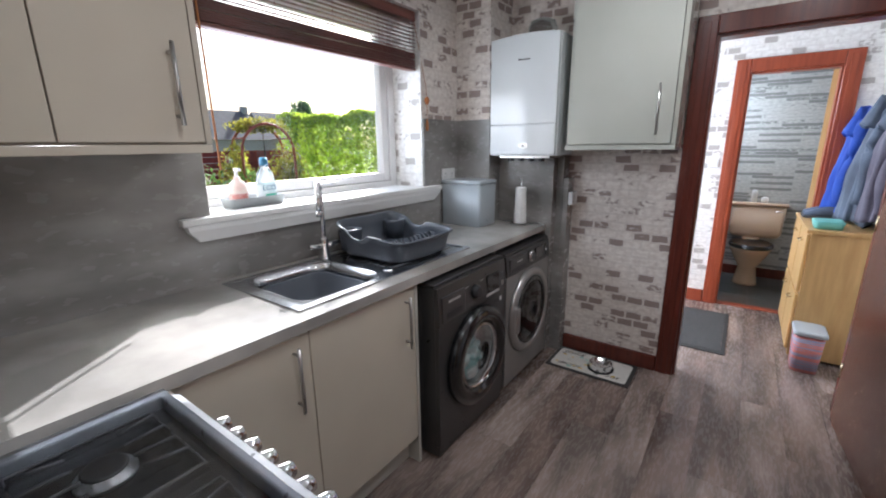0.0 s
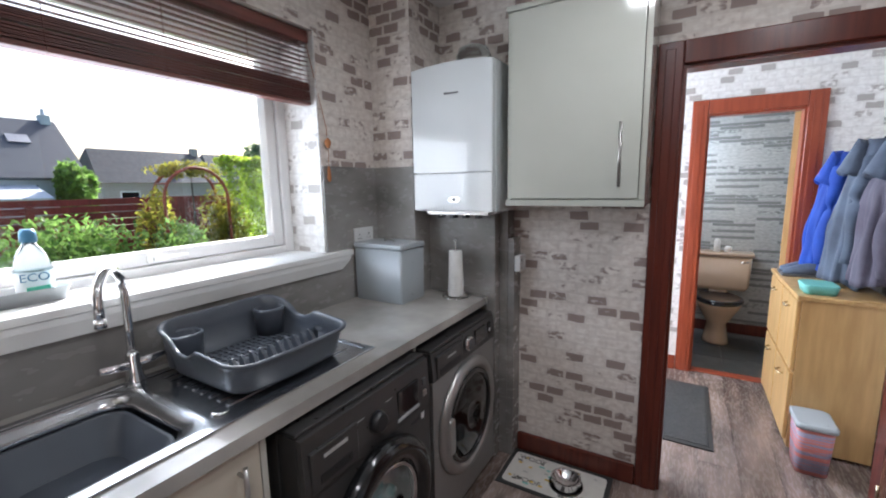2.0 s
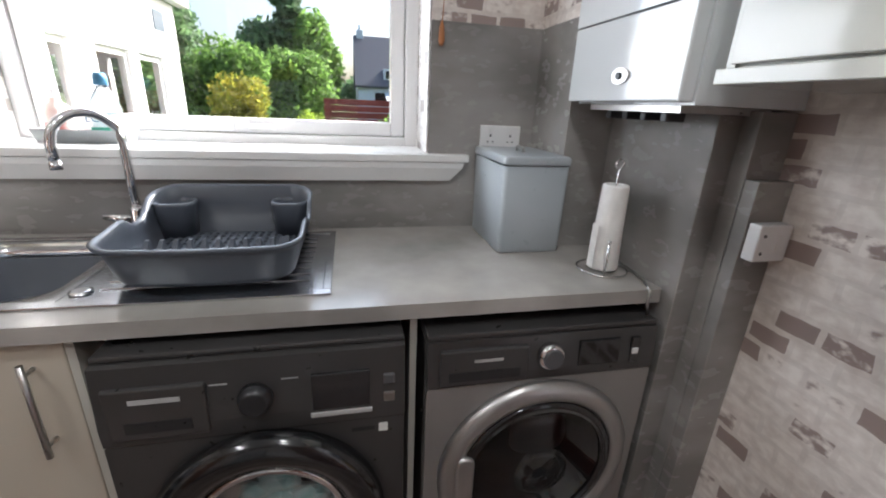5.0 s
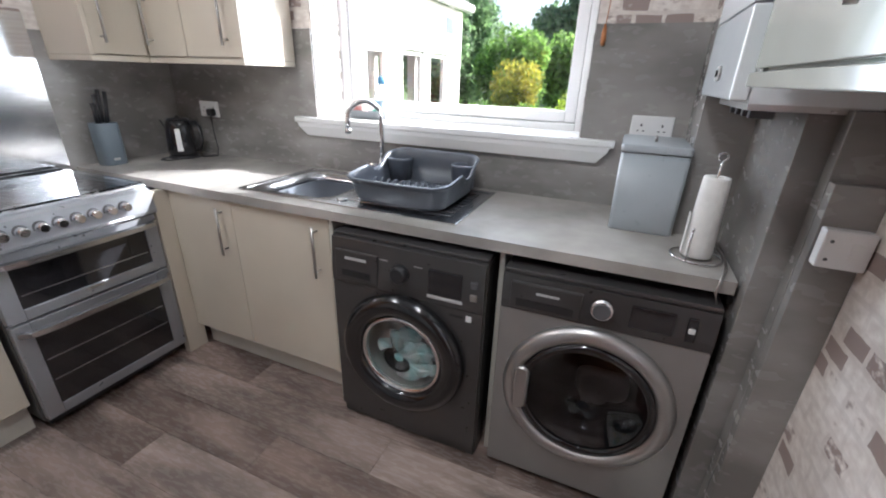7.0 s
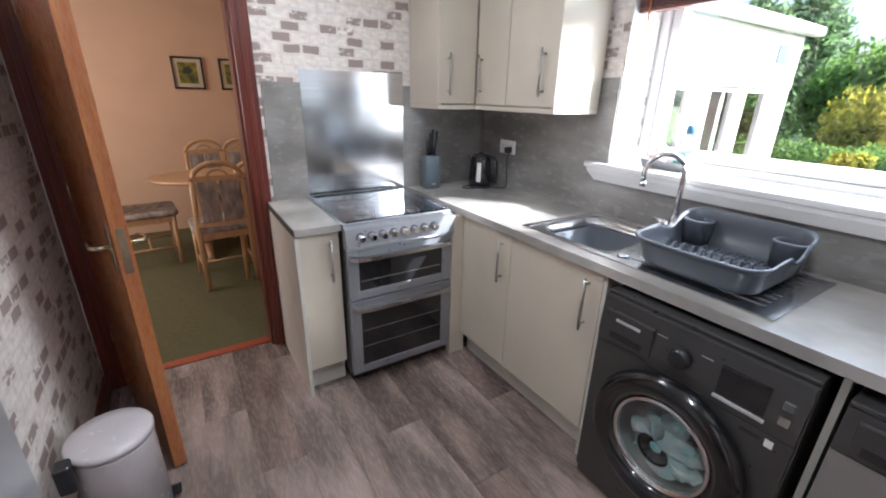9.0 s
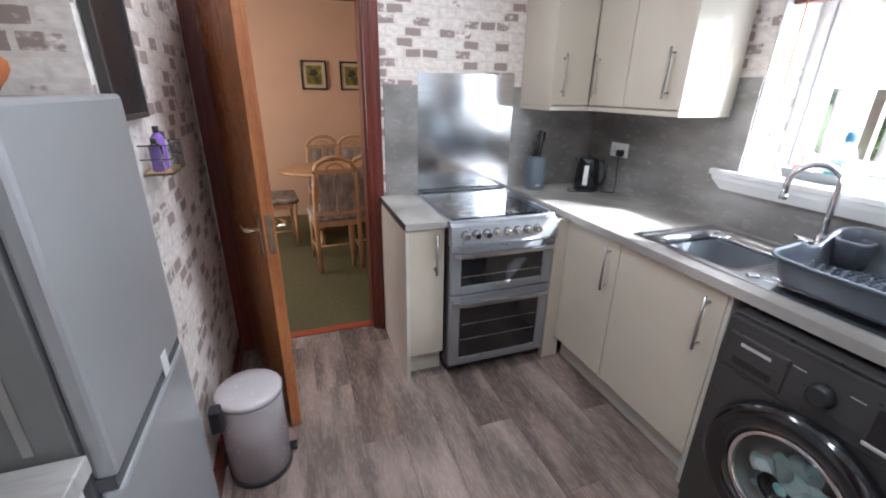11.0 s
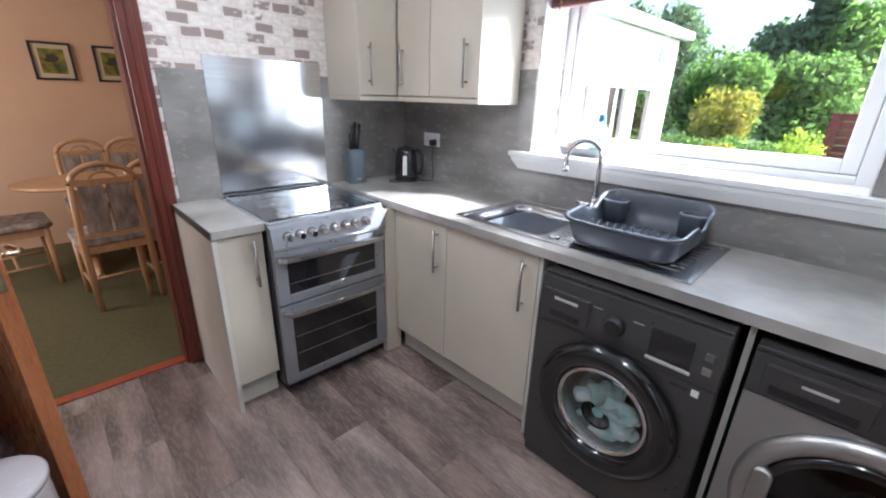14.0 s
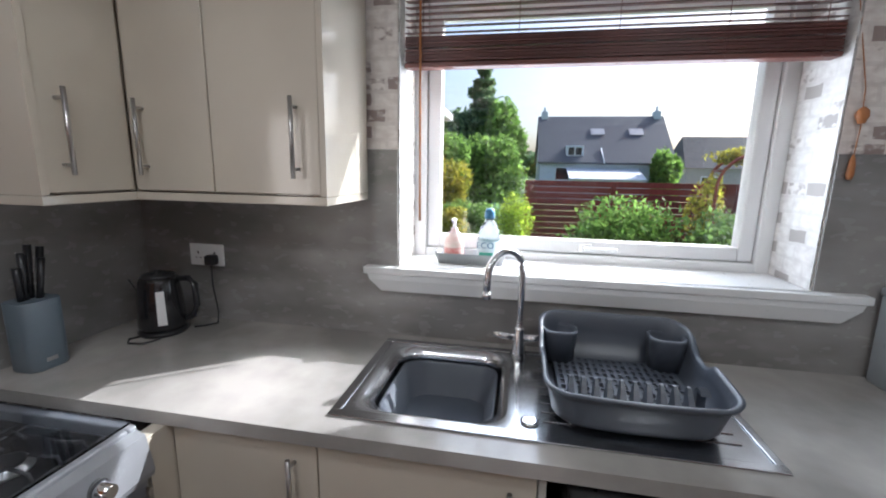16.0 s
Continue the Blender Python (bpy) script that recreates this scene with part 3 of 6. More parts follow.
# ---- wooden blind, half raised ----
blind = thing("venetian_blind", (-0.05, 1.7, 2.15), "dark red-brown wooden slatted blind, half raised", "blind")
part("headrail", B(-0.08, 1.075, 2.105, -0.02, 2.355, 2.155, bevel=0.004), BLINDWOOD, blind)
part("bottom_rail", B(-0.075, 1.075, 1.842, -0.025, 2.355, 1.858, bevel=0.004), BLINDWOOD, blind)
slat_bm = B(-0.075, 1.078, 2.1488, -0.025, 2.352, 2.1512)
slat0 = part("slat", slat_bm, BLINDWOOD, blind)
slat0.location.z = 1.863 - 2.15
for k in range(1, 28):
    s = slat0.copy()
    scene.collection.objects.link(s)
    if k < 17:
        s.location.z = slat0.location.z + k * 0.0042 + (0.006 if k > 8 else 0)
        s.rotation_euler = (0, random.uniform(-0.05, 0.05), random.uniform(-0.002, 0.002))
    else:
        s.location.z = slat0.location.z + 17 * 0.0042 + (k - 16) * 0.0195
        s.rotation_euler = (0, radians(12), 0)
for y in (1.14, 1.45, 1.75, 2.05, 2.3):
    part("ladder_cord", tube([(-0.022, y, 1.835), (-0.022, y, 2.11)], 0.0012, 5), BLINDWOOD, blind)
part("tilt_wand", tube([(-0.02, 1.13, 2.1), (-0.015, 1.135, 1.33)], 0.004, 8), COPPER, blind, "orange-brown wooden tilt wand")
part("pull_cord", tube([(-0.02, 2.34, 2.1), (0.012, 2.4, 1.75), (0.014, 2.405, 1.64), (0.016, 2.4, 1.55)], 0.0016, 6), COPPER, blind, "orange pull cord")
part("cord_tassel", lathe(0.016, 2.4, [(0.003, 1.57), (0.008, 1.55), (0.01, 1.515), (0.006, 1.5)], 10), COPPER, blind)
part("cord_knot", lathe(0.014, 2.404, [(0.004, 1.7), (0.014, 1.69), (0.016, 1.675), (0.008, 1.655)], 10), COPPER, blind)

# ---- base units and worktop ----
wt_out, wt_in = rrect(0.3105, 1.442, 0.603, 2.866, 0.002, 2), rrect(0.3, 1.545, 0.44, 0.96, 0.002, 2)
solo("worktop", loft([[(x, y, z) for x, y in lp] for lp, z in ((wt_out, 0.868), (wt_out, 0.905), (wt_in, 0.905), (wt_in, 0.868))], smooth=False, closed=True), WORKTOP,
     "grey concrete-look worktop along the window wall", "worktop")


def base_unit(y0, y1, label):
    u = thing("base_cabinet", (0.3, (y0 + y1) / 2, 0), label, "cabinet", "base cabinets under the sink")
    part("body", B(0.02, y0, 0.13, 0.572, y1, 0.745), CARCASS, u)
    part("front_rail", B(0.54, y0, 0.746, 0.572, y1, 0.866), CARCASS, u)
    part("plinth", B(0.5, y0, 0.0, 0.53, y1, 0.13), CARCASS, u)
    d = part("door", B(0.574, y0 + 0.002, 0.14, 0.592, y1 - 0.002, 0.862, bevel=0.002), CREAM, u, "cream gloss slab door")
    bar_handle(d, 0.592, y1 - 0.06, 0.61, 0.83, (1, 0))
    return u


base_unit(0.64, 1.035, "cream gloss base cabinet beside the cooker")
solo("corner_filler", B(0.56, 0.6, 0.0, 0.662, 0.638, 0.866), CREAM, "cream filler panel between cooker and cabinet", "panel")
base_unit(1.035, 1.55, "cream gloss base cabinet under the sink")
solo("end_panel", B(0.02, 1.551, 0, 0.592, 1.567, 0.866), CARCASS, "cream end panel beside the washing machine", "panel")
solo("divider_panel", B(0.1, 2.232, 0, 0.585, 2.248, 0.866), CARCASS, "cream divider panel between the two machines", "panel")

# ---- corner wall cabinets ----
uc = thing("corner_wall_cabinet", (0.16, 0.5, 1.4), "cream gloss corner wall cabinets over the worktop", "cabinet")
part("body", boxes([(0.009, 0.009, 1.425, 0.305, 0.935, 2.2), (0.305, 0.009, 1.425, 0.565, 0.31, 2.2)]), CREAM, uc)
part("light_rail", boxes([(0.009, 0.009, 1.4, 0.327, 0.953, 1.424), (0.327, 0.009, 1.4, 0.585, 0.335, 1.424)], bevel=0.002), CREAM, uc)
part("end_panel", B(0.009, 0.936, 1.425, 0.327, 0.953, 2.2), CREAM, uc)
part("end_panel", B(0.566, 0.009, 1.425, 0.585, 0.335, 2.2), CREAM, uc)
d = part("door", B(0.307, 0.336, 1.43, 0.325, 0.6, 2.195, bevel=0.002), CREAM, uc)
bar_handle(d, 0.325, 0.385, 1.475, 1.69, (1, 0))
d = part("door", B(0.307, 0.604, 1.43, 0.325, 0.934, 2.195, bevel=0.002), CREAM, uc)
bar_handle(d, 0.325, 0.87, 1.475, 1.69, (1, 0))
d = part("door", B(0.329, 0.312, 1.43, 0.564, 0.33, 2.195, bevel=0.002), CREAM, uc)
bar_handle(d, 0.52, 0.33, 1.475, 1.69, (0, 1))

# ---- cupboard beside the boiler ----
cb = thing("wall_cupboard", (1.05, 2.9, 1.38), "pale sage gloss wall cupboard beside the boiler", "cupboard")
part("body", boxes([(0.765, 2.752, 1.405, 0.783, 3.039, 2.19), (1.305, 2.752, 1.405, 1.325, 3.039, 2.19), (0.783, 3.02, 1.405, 1.305, 3.039, 2.19), (0.783, 2.76, 1.405, 1.305, 3.02, 1.425), (0.783, 2.76, 2.172, 1.305, 3.02, 2.19)]), SAGE, cb)
part("light_rail", B(0.762, 2.735, 1.378, 1.328, 3.039, 1.404, bevel=0.002), SAGE, cb)
part("cornice", B(0.762, 2.735, 2.191, 1.328, 3.039, 2.212, bevel=0.002), SAGE, cb)
d = part("door", B(0.785, 2.738, 1.41, 1.303, 2.757, 2.186, bevel=0.002), SAGE, cb)
bar_handle(d, 1.235, 2.738, 1.455, 1.7, (0, -1))

# ---- boiler ----
bo = thing("boiler", (0.49, 2.85, 1.34), "white wall-hung gas boiler with curved top edge", "boiler")


def arched(x0, x1, z0, z1, y0, y1, rise, n=14):
    top = [(x0 + (x1 - x0) * i / n, z1 + rise * math.sin(math.pi * i / n)) for i in range(n + 1)]
    return [[(x, y, z) for x, z in ([(x0, z0)] + top + [(x1, z0)])] for y in (y0, y1)]


part("casing", loft(arched(0.272, 0.705, 1.345, 2.024, 2.76, 3.03, 0.014), smooth=False), ENAMEL, bo)
part("front_panel", loft(arched(0.272, 0.702, 1.535, 2.022, 2.725, 2.758, 0.014), smooth=False), ENAMEL, bo)
part("lower_flap", B(0.272, 2.724, 1.35, 0.702, 2.758, 1.531, bevel=0.004), ENAMEL, bo)
part("pressure_dial", loft([[(0.505 + 0.032 * math.cos(a * math.pi / 12), y, 1.405 + 0.018 * math.sin(a * math.pi / 12)) for a in range(24)] for y in (2.719, 2.7235)]), SATIN, bo)
part("dial_face", loft([[(0.505 + 0.008 * math.cos(a * math.pi / 8), y, 1.405 + 0.008 * math.sin(a * math.pi / 8)) for a in range(16)] for y in (2.715, 2.7185)]), BLACK, bo)
part("badge", boxes([(0.455, 2.722, 1.893, 0.475, 2.7245, 1.902), (0.478, 2.722, 1.893, 0.53, 2.7245, 1.9)]), RUBBER, bo)
part("base_tray", B(0.32, 2.77, 1.33, 0.66, 3.0, 1.344), SATIN, bo)
for k in range(4):
    part("valve", B(0.37 + 0.07 * k, 2.79, 1.31, 0.39 + 0.07 * k, 2.84, 1.33, bevel=0.003), BLACK, bo)
part("flue", lathe(0.53, 2.89, [(0.085, 2.03), (0.085, 2.09), (0.07, 2.125), (0.04, 2.14)], 24), CLEARP, bo, "pale plastic flue elbow")

# ---- washing machine and tumble dryer ----


def washer():
    w = thing("washing_machine", (0.33, 1.87, 0), "dark graphite front-loading washing machine with laundry inside", "washing machine")
    y0, y1, cy, cz = 1.573, 2.172, 1.872, 0.415
    part("body", B(0.06, y0, 0.015, 0.53, y1, 0.835, bevel=0.008), GRAPHITE, w)
    part("front_frame", boxes([(0.53, y0, 0.015, 0.6, y0 + 0.12, 0.835), (0.53, y1 - 0.12, 0.015, 0.6, y1, 0.835), (0.53, y0 + 0.12, 0.015, 0.6, y1 - 0.12, 0.24), (0.53, y0 + 0.12, 0.59, 0.6, y1 - 0.12, 0.835)]), GRAPHITE, w)
    part("top", B(0.06, y0 + 0.001, 0.836, 0.6, y1 - 0.001, 0.848, bevel=0.004), GRAPHITE, w)
    face = loft([[(x, y, z) for y, z in lp] for x, lp in ((0.601, rrect(cy, 0.3575, 0.595, 0.595, 0.006, 8)), (0.622, rrect(cy, 0.3575, 0.595, 0.595, 0.006, 8)), (0.622, rrect(cy, cz, 0.34, 0.34, 0.1699, 8)), (0.601, rrect(cy, cz, 0.34, 0.34, 0.1699, 8)))], smooth=False, closed=True)
    part("front_panel", face, GRAPHITE, w)
    part("kick_panel", B(0.58, y0 + 0.004, 0.012, 0.612, y1 - 0.004, 0.057, bevel=0.004), GRAPHITE, w)
    fascia = loft([[(x, y, z) for x, z in ((0.601, 0.658), (0.624, 0.658), (0.626, 0.7), (0.615, 0.832), (0.601, 0.834))] for y in (y0 + 0.002, y1 - 0.002)], smooth=False)
    part("control_panel", fascia, GRAPHITE, w)
    dr = part("drawer", B(0.614, y0 + 0.02, 0.672, 0.6295, y0 + 0.2, 0.79, bevel=0.004), GRAPHITE, w)
    part("drawer_grip", B(0.6285, y0 + 0.05, 0.69, 0.631, y0 + 0.17, 0.715), BLACK, dr)
    part("logo_bar", B(0.6285, y0 + 0.065, 0.757, 0.6302, y0 + 0.155, 0.768), PALEINK, dr)
    part("dial", disc_x(y0 + 0.29, 0.742, [(0.034, 0.62), (0.034, 0.632), (0.028, 0.648), (0.024, 0.65)], 28), BLACK, w)
    for k in range(6):
        for s in (-1, 1):
            c = y0 + 0.29 + s * 0.068
            part("mark", B(0.619, c - 0.017, 0.705 + k * 0.0145, 0.6236 - k * 0.0008, c + 0.017, 0.7085 + k * 0.0145), PALEINK, w)
    part("display", B(0.614, y0 + 0.4, 0.695, 0.6275, y0 + 0.52, 0.785, bevel=0.002), BLACKGLASS, w)
    part("button_strip", B(0.62, y0 + 0.395, 0.678, 0.6285, y0 + 0.525, 0.69, bevel=0.002), PALEINK, w)
    part("start_button", B(0.616, y0 + 0.55, 0.7, 0.628, y0 + 0.575, 0.725, bevel=0.003), SATIN, w)
    part("power_button", B(0.614, y0 + 0.55, 0.745, 0.6265, y0 + 0.575, 0.77, bevel=0.003), RUBBER, w)
    part("energy_tag", boxes([(0.6225, y1 - 0.06, 0.617, 0.6232, y1 - 0.04, 0.64)]), WHITE, w)
    part("label_bar", boxes([(0.6225, y1 - 0.12, 0.624, 0.6232, y1 - 0.07, 0.634)]), BLACK, w)
    door = part("door_ring", disc_x(cy, cz, [(0.16, 0.624), (0.245, 0.624), (0.25, 0.64), (0.24, 0.664), (0.215, 0.676), (0.178, 0.668), (0.165, 0.65), (0.16, 0.624)], 48, False, False), RINGBLACK, w, "glossy black porthole ring")
    part("inner_ring", disc_x(cy, cz, [(0.148, 0.63), (0.164, 0.63), (0.164, 0.652), (0.152, 0.656), (0.148, 0.63)], 48, False, False), CHROME, door)
    part("drum", disc_x(cy, cz, [(0.15, 0.646), (0.148, 0.62), (0.147, 0.545), (0.1, 0.54), (0.02, 0.538)], 40, False, True), SATIN, door, "steel drum")
    bowl = bmesh.new()
    for k in range(46):
        a, r = random.uniform(0, 6.28), random.uniform(0.0, 0.115)
        b = bmesh.new()
        bmesh.ops.create_icosphere(b, subdivisions=2, radius=random.uniform(0.025, 0.045))
        for v in b.verts:
            v.co += v.co.normalized() * 0.012 * noise.noise(v.co * 60 + Vector((k, 0, 0)))
        merge(bowl, b, Matrix.Translation((0.585 + random.uniform(-0.02, 0.015), cy + r * math.cos(a), cz - 0.03 + r * math.sin(a) * 0.8)) @ Matrix.Diagonal((0.6, 1.2, 0.8, 1)))
    part("laundry", bowl, LAUNDRY, w, "teal and white laundry behind the porthole")
    pg = part("porthole_glass", disc_x(cy, cz, [(0.149, 0.642), (0.13, 0.65), (0.08, 0.657), (0.02, 0.659), (0.02, 0.655), (0.08, 0.653), (0.13, 0.646), (0.149, 0.638)], 40, False, False), GLASS, door)
    pg.visible_shadow = False
    for y in (y0 + 0.05, y1 - 0.05):
        part("foot", lathe(0.55, y, [(0.018, 0.0), (0.018, 0.014)], 12), BLACK, w)
    return w


washer().location += Vector((0.045, 0.04, 0))


def dryer():
    w = thing("tumble_dryer", (0.35, 2.56, 0), "silver-grey tumble dryer with chrome-ringed round door", "tumble dryer")
    y0, y1, cy, cz = 2.262, 2.86, 2.562, 0.43
    part("body", B(0.06, y0, 0.015, 0.53, y1, 0.82, bevel=0.008), GRAPHITE, w)
    part("front_frame", boxes([(0.53, y0, 0.015, 0.628, y0 + 0.07, 0.82), (0.53, y1 - 0.09, 0.015, 0.628, y1, 0.82), (0.53, y0 + 0.07, 0.015, 0.628, y1 - 0.09, 0.22), (0.53, y0 + 0.07, 0.63, 0.628, y1 - 0.09, 0.82)]), GRAPHITE, w)
    part("top", B(0.06, y0 + 0.001, 0.821, 0.64, y1 - 0.001, 0.835, bevel=0.004), GRAPHITE, w)
    face = loft([[(x, y, z) for y, z in lp] for x, lp in ((0.629, rrect(2.561, 0.365, 0.594, 0.67, 0.008, 8)), (0.65, rrect(2.561, 0.365, 0.594, 0.67, 0.008, 8)), (0.65, rrect(cy, cz, 0.41, 0.41, 0.2049, 8)), (0.629, rrect(cy, cz, 0.41, 0.41, 0.2049, 8)))], smooth=False, closed=True)
    part("front_panel", face, SILVERG, w)
    part("control_panel", loft([[(x, y, z) for x, z in ((0.629, 0.703), (0.652, 0.703), (0.653, 0.73), (0.643, 0.819), (0.629, 0.82))] for y in (y0 + 0.002, y1 - 0.002)], smooth=False), GRAPHITE, w)
    dr = part("drawer", B(0.64, y0 + 0.03, 0.708, 0.6575, y0 + 0.245, 0.8, bevel=0.004), GRAPHITE, w)
    part("drawer_grip", B(0.656, y0 + 0.05, 0.72, 0.659, y0 + 0.225, 0.745), BLACK, dr)
    part("logo_bar", B(0.656, y0 + 0.11, 0.768, 0.6583, y0 + 0.18, 0.776), PALEINK, dr)
    k = part("dial", disc_x(y0 + 0.302, 0.766, [(0.034, 0.646), (0.034, 0.664), (0.027, 0.67)], 32), CHROME, w)
    part("dial_cap", disc_x(y0 + 0.302, 0.766, [(0.026, 0.668), (0.024, 0.676)], 28), RUBBER, k)
    part("display", B(0.64, y0 + 0.379, 0.728, 0.6545, y0 + 0.492, 0.797, bevel=0.002), BLACKGLASS, w)
    part("button_plate", B(0.64, y0 + 0.523, 0.722, 0.654, y0 + 0.548, 0.795, bevel=0.002), BLACKGLASS, w)
    part("button", B(0.65, y0 + 0.527, 0.75, 0.657, y0 + 0.544, 0.766, bevel=0.002), WHITE, w)
    door = part("door_ring", disc_x(cy, cz, [(0.212, 0.651), (0.265, 0.651), (0.265, 0.662), (0.252, 0.674), (0.232, 0.68), (0.216, 0.674), (0.212, 0.651)], 56, False, False), RINGSATIN, w, "satin chrome door ring")
    part("trim_ring", disc_x(cy, cz, [(0.185, 0.653), (0.211, 0.653), (0.211, 0.674), (0.188, 0.678), (0.185, 0.653)], 56, False, False), RINGBLACK, door)
    part("glass_bowl", disc_x(cy, cz, [(0.19, 0.672), (0.185, 0.64), (0.16, 0.56), (0.1, 0.545), (0.02, 0.54)], 48, False, True), BLACKGLASS, door)
    part("drum_lamp_cover", loft([[(x, y, z) for y, z in rrect(cy + 0.05, cz + 0.01, w0, h0, 0.04)] for x, w0, h0 in ((0.56, 0.17, 0.12), (0.575, 0.16, 0.11), (0.58, 0.13, 0.085))]), SATIN, door)
    dg = part("door_glass", disc_x(cy, cz, [(0.187, 0.67), (0.15, 0.677), (0.08, 0.684), (0.02, 0.686), (0.02, 0.682), (0.08, 0.68), (0.15, 0.673), (0.187, 0.666)], 48, False, False), DARKGLASS, door)
    dg.visible_shadow = False
    part("door_grip", loft([[(x, y, z) for y, z in rrect(cy - 0.2, cz - 0.005, w0, h0, 0.02)] for x, w0, h0 in ((0.66, 0.05, 0.17), (0.682, 0.046, 0.165), (0.686, 0.036, 0.155))]), RINGSATIN, door, "satin grip on the door edge")
    for y in (y0 + 0.05, y1 - 0.05):
        part("foot", lathe(0.58, y, [(0.018, 0.0), (0.018, 0.014)], 12), BLACK, w)


dryer()

# ---- sink, tap, rack ----
sk = thing("kitchen_sink", (0.3, 1.55, 0.9), "stainless steel sink with drainer set in the worktop", "sink")


def flat(loop, z):
    return [(x, y, z) for x, y in loop]


hole = rrect(0.30, 1.285, 0.40, 0.375, 0.075, 8)
inner = rrect(0.30, 1.285, 0.356, 0.332, 0.07, 8)
lower = rrect(0.30, 1.285, 0.345, 0.32, 0.06, 8)
rim = rrect(0.3015, 1.2855, 0.433, 0.439, 0.001, 8)
part("bowl", loft([flat(rim, 0.9085), flat(rrect(0.30, 1.285, 0.415, 0.39, 0.08, 8), 0.9105), flat(hole, 0.907), flat(rrect(0.30, 1.285, 0.36, 0.335, 0.072, 8), 0.893), flat(inner, 0.88), flat(lower, 0.775), flat(rrect(0.30, 1.285, 0.3, 0.275, 0.06, 8), 0.762)], False, True), SINKSTEEL, sk)
part("rim", boxes([(0.06, 1.04, 0.9055, 0.085, 2.055, 0.911), (0.518, 1.04, 0.9055, 0.545, 2.055, 0.911), (0.085, 1.04, 0.9055, 0.518, 1.066, 0.911), (0.085, 2.035, 0.9055, 0.518, 2.055, 0.911)], bevel=0.002), SINKSTEEL, sk)
part("drainer", B(0.085, 1.505, 0.898, 0.518, 2.035, 0.9075), SINKSTEEL, sk)
for k in range(9):
    part("drainer_rib", B(0.12 + 0.041 * k, 1.56, 0.9076, 0.133 + 0.041 * k, 2.0, 0.9105, bevel=0.001), SINKSTEEL, sk)
part("overflow_plug", lathe(0.47, 1.53, [(0.022, 0.908), (0.022, 0.912), (0.016, 0.914)], 20), CHROME, sk)

wbowl = loft([flat(rrect(0.3, 1.285, w, h, 0.06, 8), z) for w, h, z in ((0.26, 0.235, 0.7635), (0.275, 0.25, 0.768), (0.318, 0.294, 0.872), (0.334, 0.31, 0.876), (0.334, 0.31, 0.872), (0.312, 0.288, 0.87), (0.265, 0.24, 0.772))])
solo("washing_up_bowl", wbowl, RACK, "dark slate plastic washing-up bowl in the sink", "bowl")
tap = thing("mixer_tap", (0.1, 1.5, 0.9), "chrome swan-neck mixer tap with two levers", "tap")
part("base", lathe(0.1, 1.5, [(0.028, 0.9075), (0.026, 0.925), (0.02, 0.945), (0.018, 1.0), (0.013, 1.01)], 20), CHROME, tap)
tdir = Vector((0.75, -0.66, 0)).normalized()
pts = [Vector((0.1, 1.5, z)) for z in (1.0, 1.08, 1.16, 1.19)]
cc = Vector((0.1, 1.5, 1.19)) + tdir * 0.078
pts += [cc - tdir * 0.078 * math.cos(a) + Vector((0, 0, 0.078 * math.sin(a))) for a in [math.pi * i / 12 for i in range(1, 13)]]
pts += [pts[-1] + Vector((0, 0, -0.05))]
part("spout", tube(pts, 0.0115, 14), CHROME, tap)
part("spout_tip", tube([pts[-1] + Vector((0, 0, 0.012)), pts[-1] + Vector((0, 0, -0.008))], 0.0135, 14), CHROME, tap)
for s in (-1, 1):
    part("lever", tube([(0.1, 1.5 + s * 0.015, 0.972), (0.1, 1.5 + s * 0.05, 0.974), (0.104, 1.5 + s * 0.085, 0.98)], [0.013, 0.012, 0.009], 12), CHROME, tap)

rk = thing("dish_rack", (0.29, 1.77, 0.91), "slate grey plastic dish drainer with wavy rim", "dish rack")


def dense(loops):
    """Rim loops: bowed front, scooped grips at both ends, raised back corners."""
    res = []
    for w, h, z, wave in loops:
        base = rrect(0.295, 1.775, w, h, 0.06, 8)
        fine = []
        for (x0, y0), (x1, y1) in zip(base, base[1:] + base[:1]):
            n = 12 if math.hypot(x1 - x0, y1 - y0) > 0.1 else 1
            fine += [(x0 + (x1 - x0) * q / n, y0 + (y1 - y0) * q / n) for q in range(n)]
        ring = []
        for x, y in fine:
            u, v = (y - 1.775) / (h / 2), (x - 0.295) / (w / 2)
            end = min(1.0, max(0.0, (abs(u) - 0.8) / 0.15))
            scoop = math.exp(-((x - 0.25) / 0.055) ** 4) * end
            bow = 0.016 * max(0.0, v) * max(0.0, 1 - u * u)
            ring.append((x + bow, y, z + wave * (0.02 * max(0.0, -v) ** 3 - 0.032 * scoop - 0.02 * v)))
        res.append(ring)
    return res


part("tub", loft(dense([(0.35, 0.37, 0.918, 0), (0.365, 0.385, 0.93, 0), (0.39, 0.41, 1.0, 0.6), (0.396, 0.416, 1.02, 1.0), (0.414, 0.434, 1.024, 1.0), (0.418, 0.438, 1.032, 1.0), (0.404, 0.424, 1.035, 1.0), (0.39, 0.41, 1.027, 1.0), (0.382, 0.402, 0.995, 0.6), (0.352, 0.372, 0.925, 0)]), True, True), RACK, rk)
# Black sheet below the bars paints the shade seen through the base slots.
part("base_shade_sheet", B(0.135, 1.605, 0.9262, 0.45, 1.945, 0.9275), BLACK, rk)
for i in range(17):
    part("base_bar", B(0.138, 1.606 + i * 0.0205, 0.936, 0.448, 1.6155 + i * 0.0205, 0.94), RACK, rk)
for i in range(11):
    part("base_cross_bar", B(0.138 + i * 0.0295, 1.606, 0.9364, 0.1475 + i * 0.0295, 1.9435, 0.9396), RACK, rk)
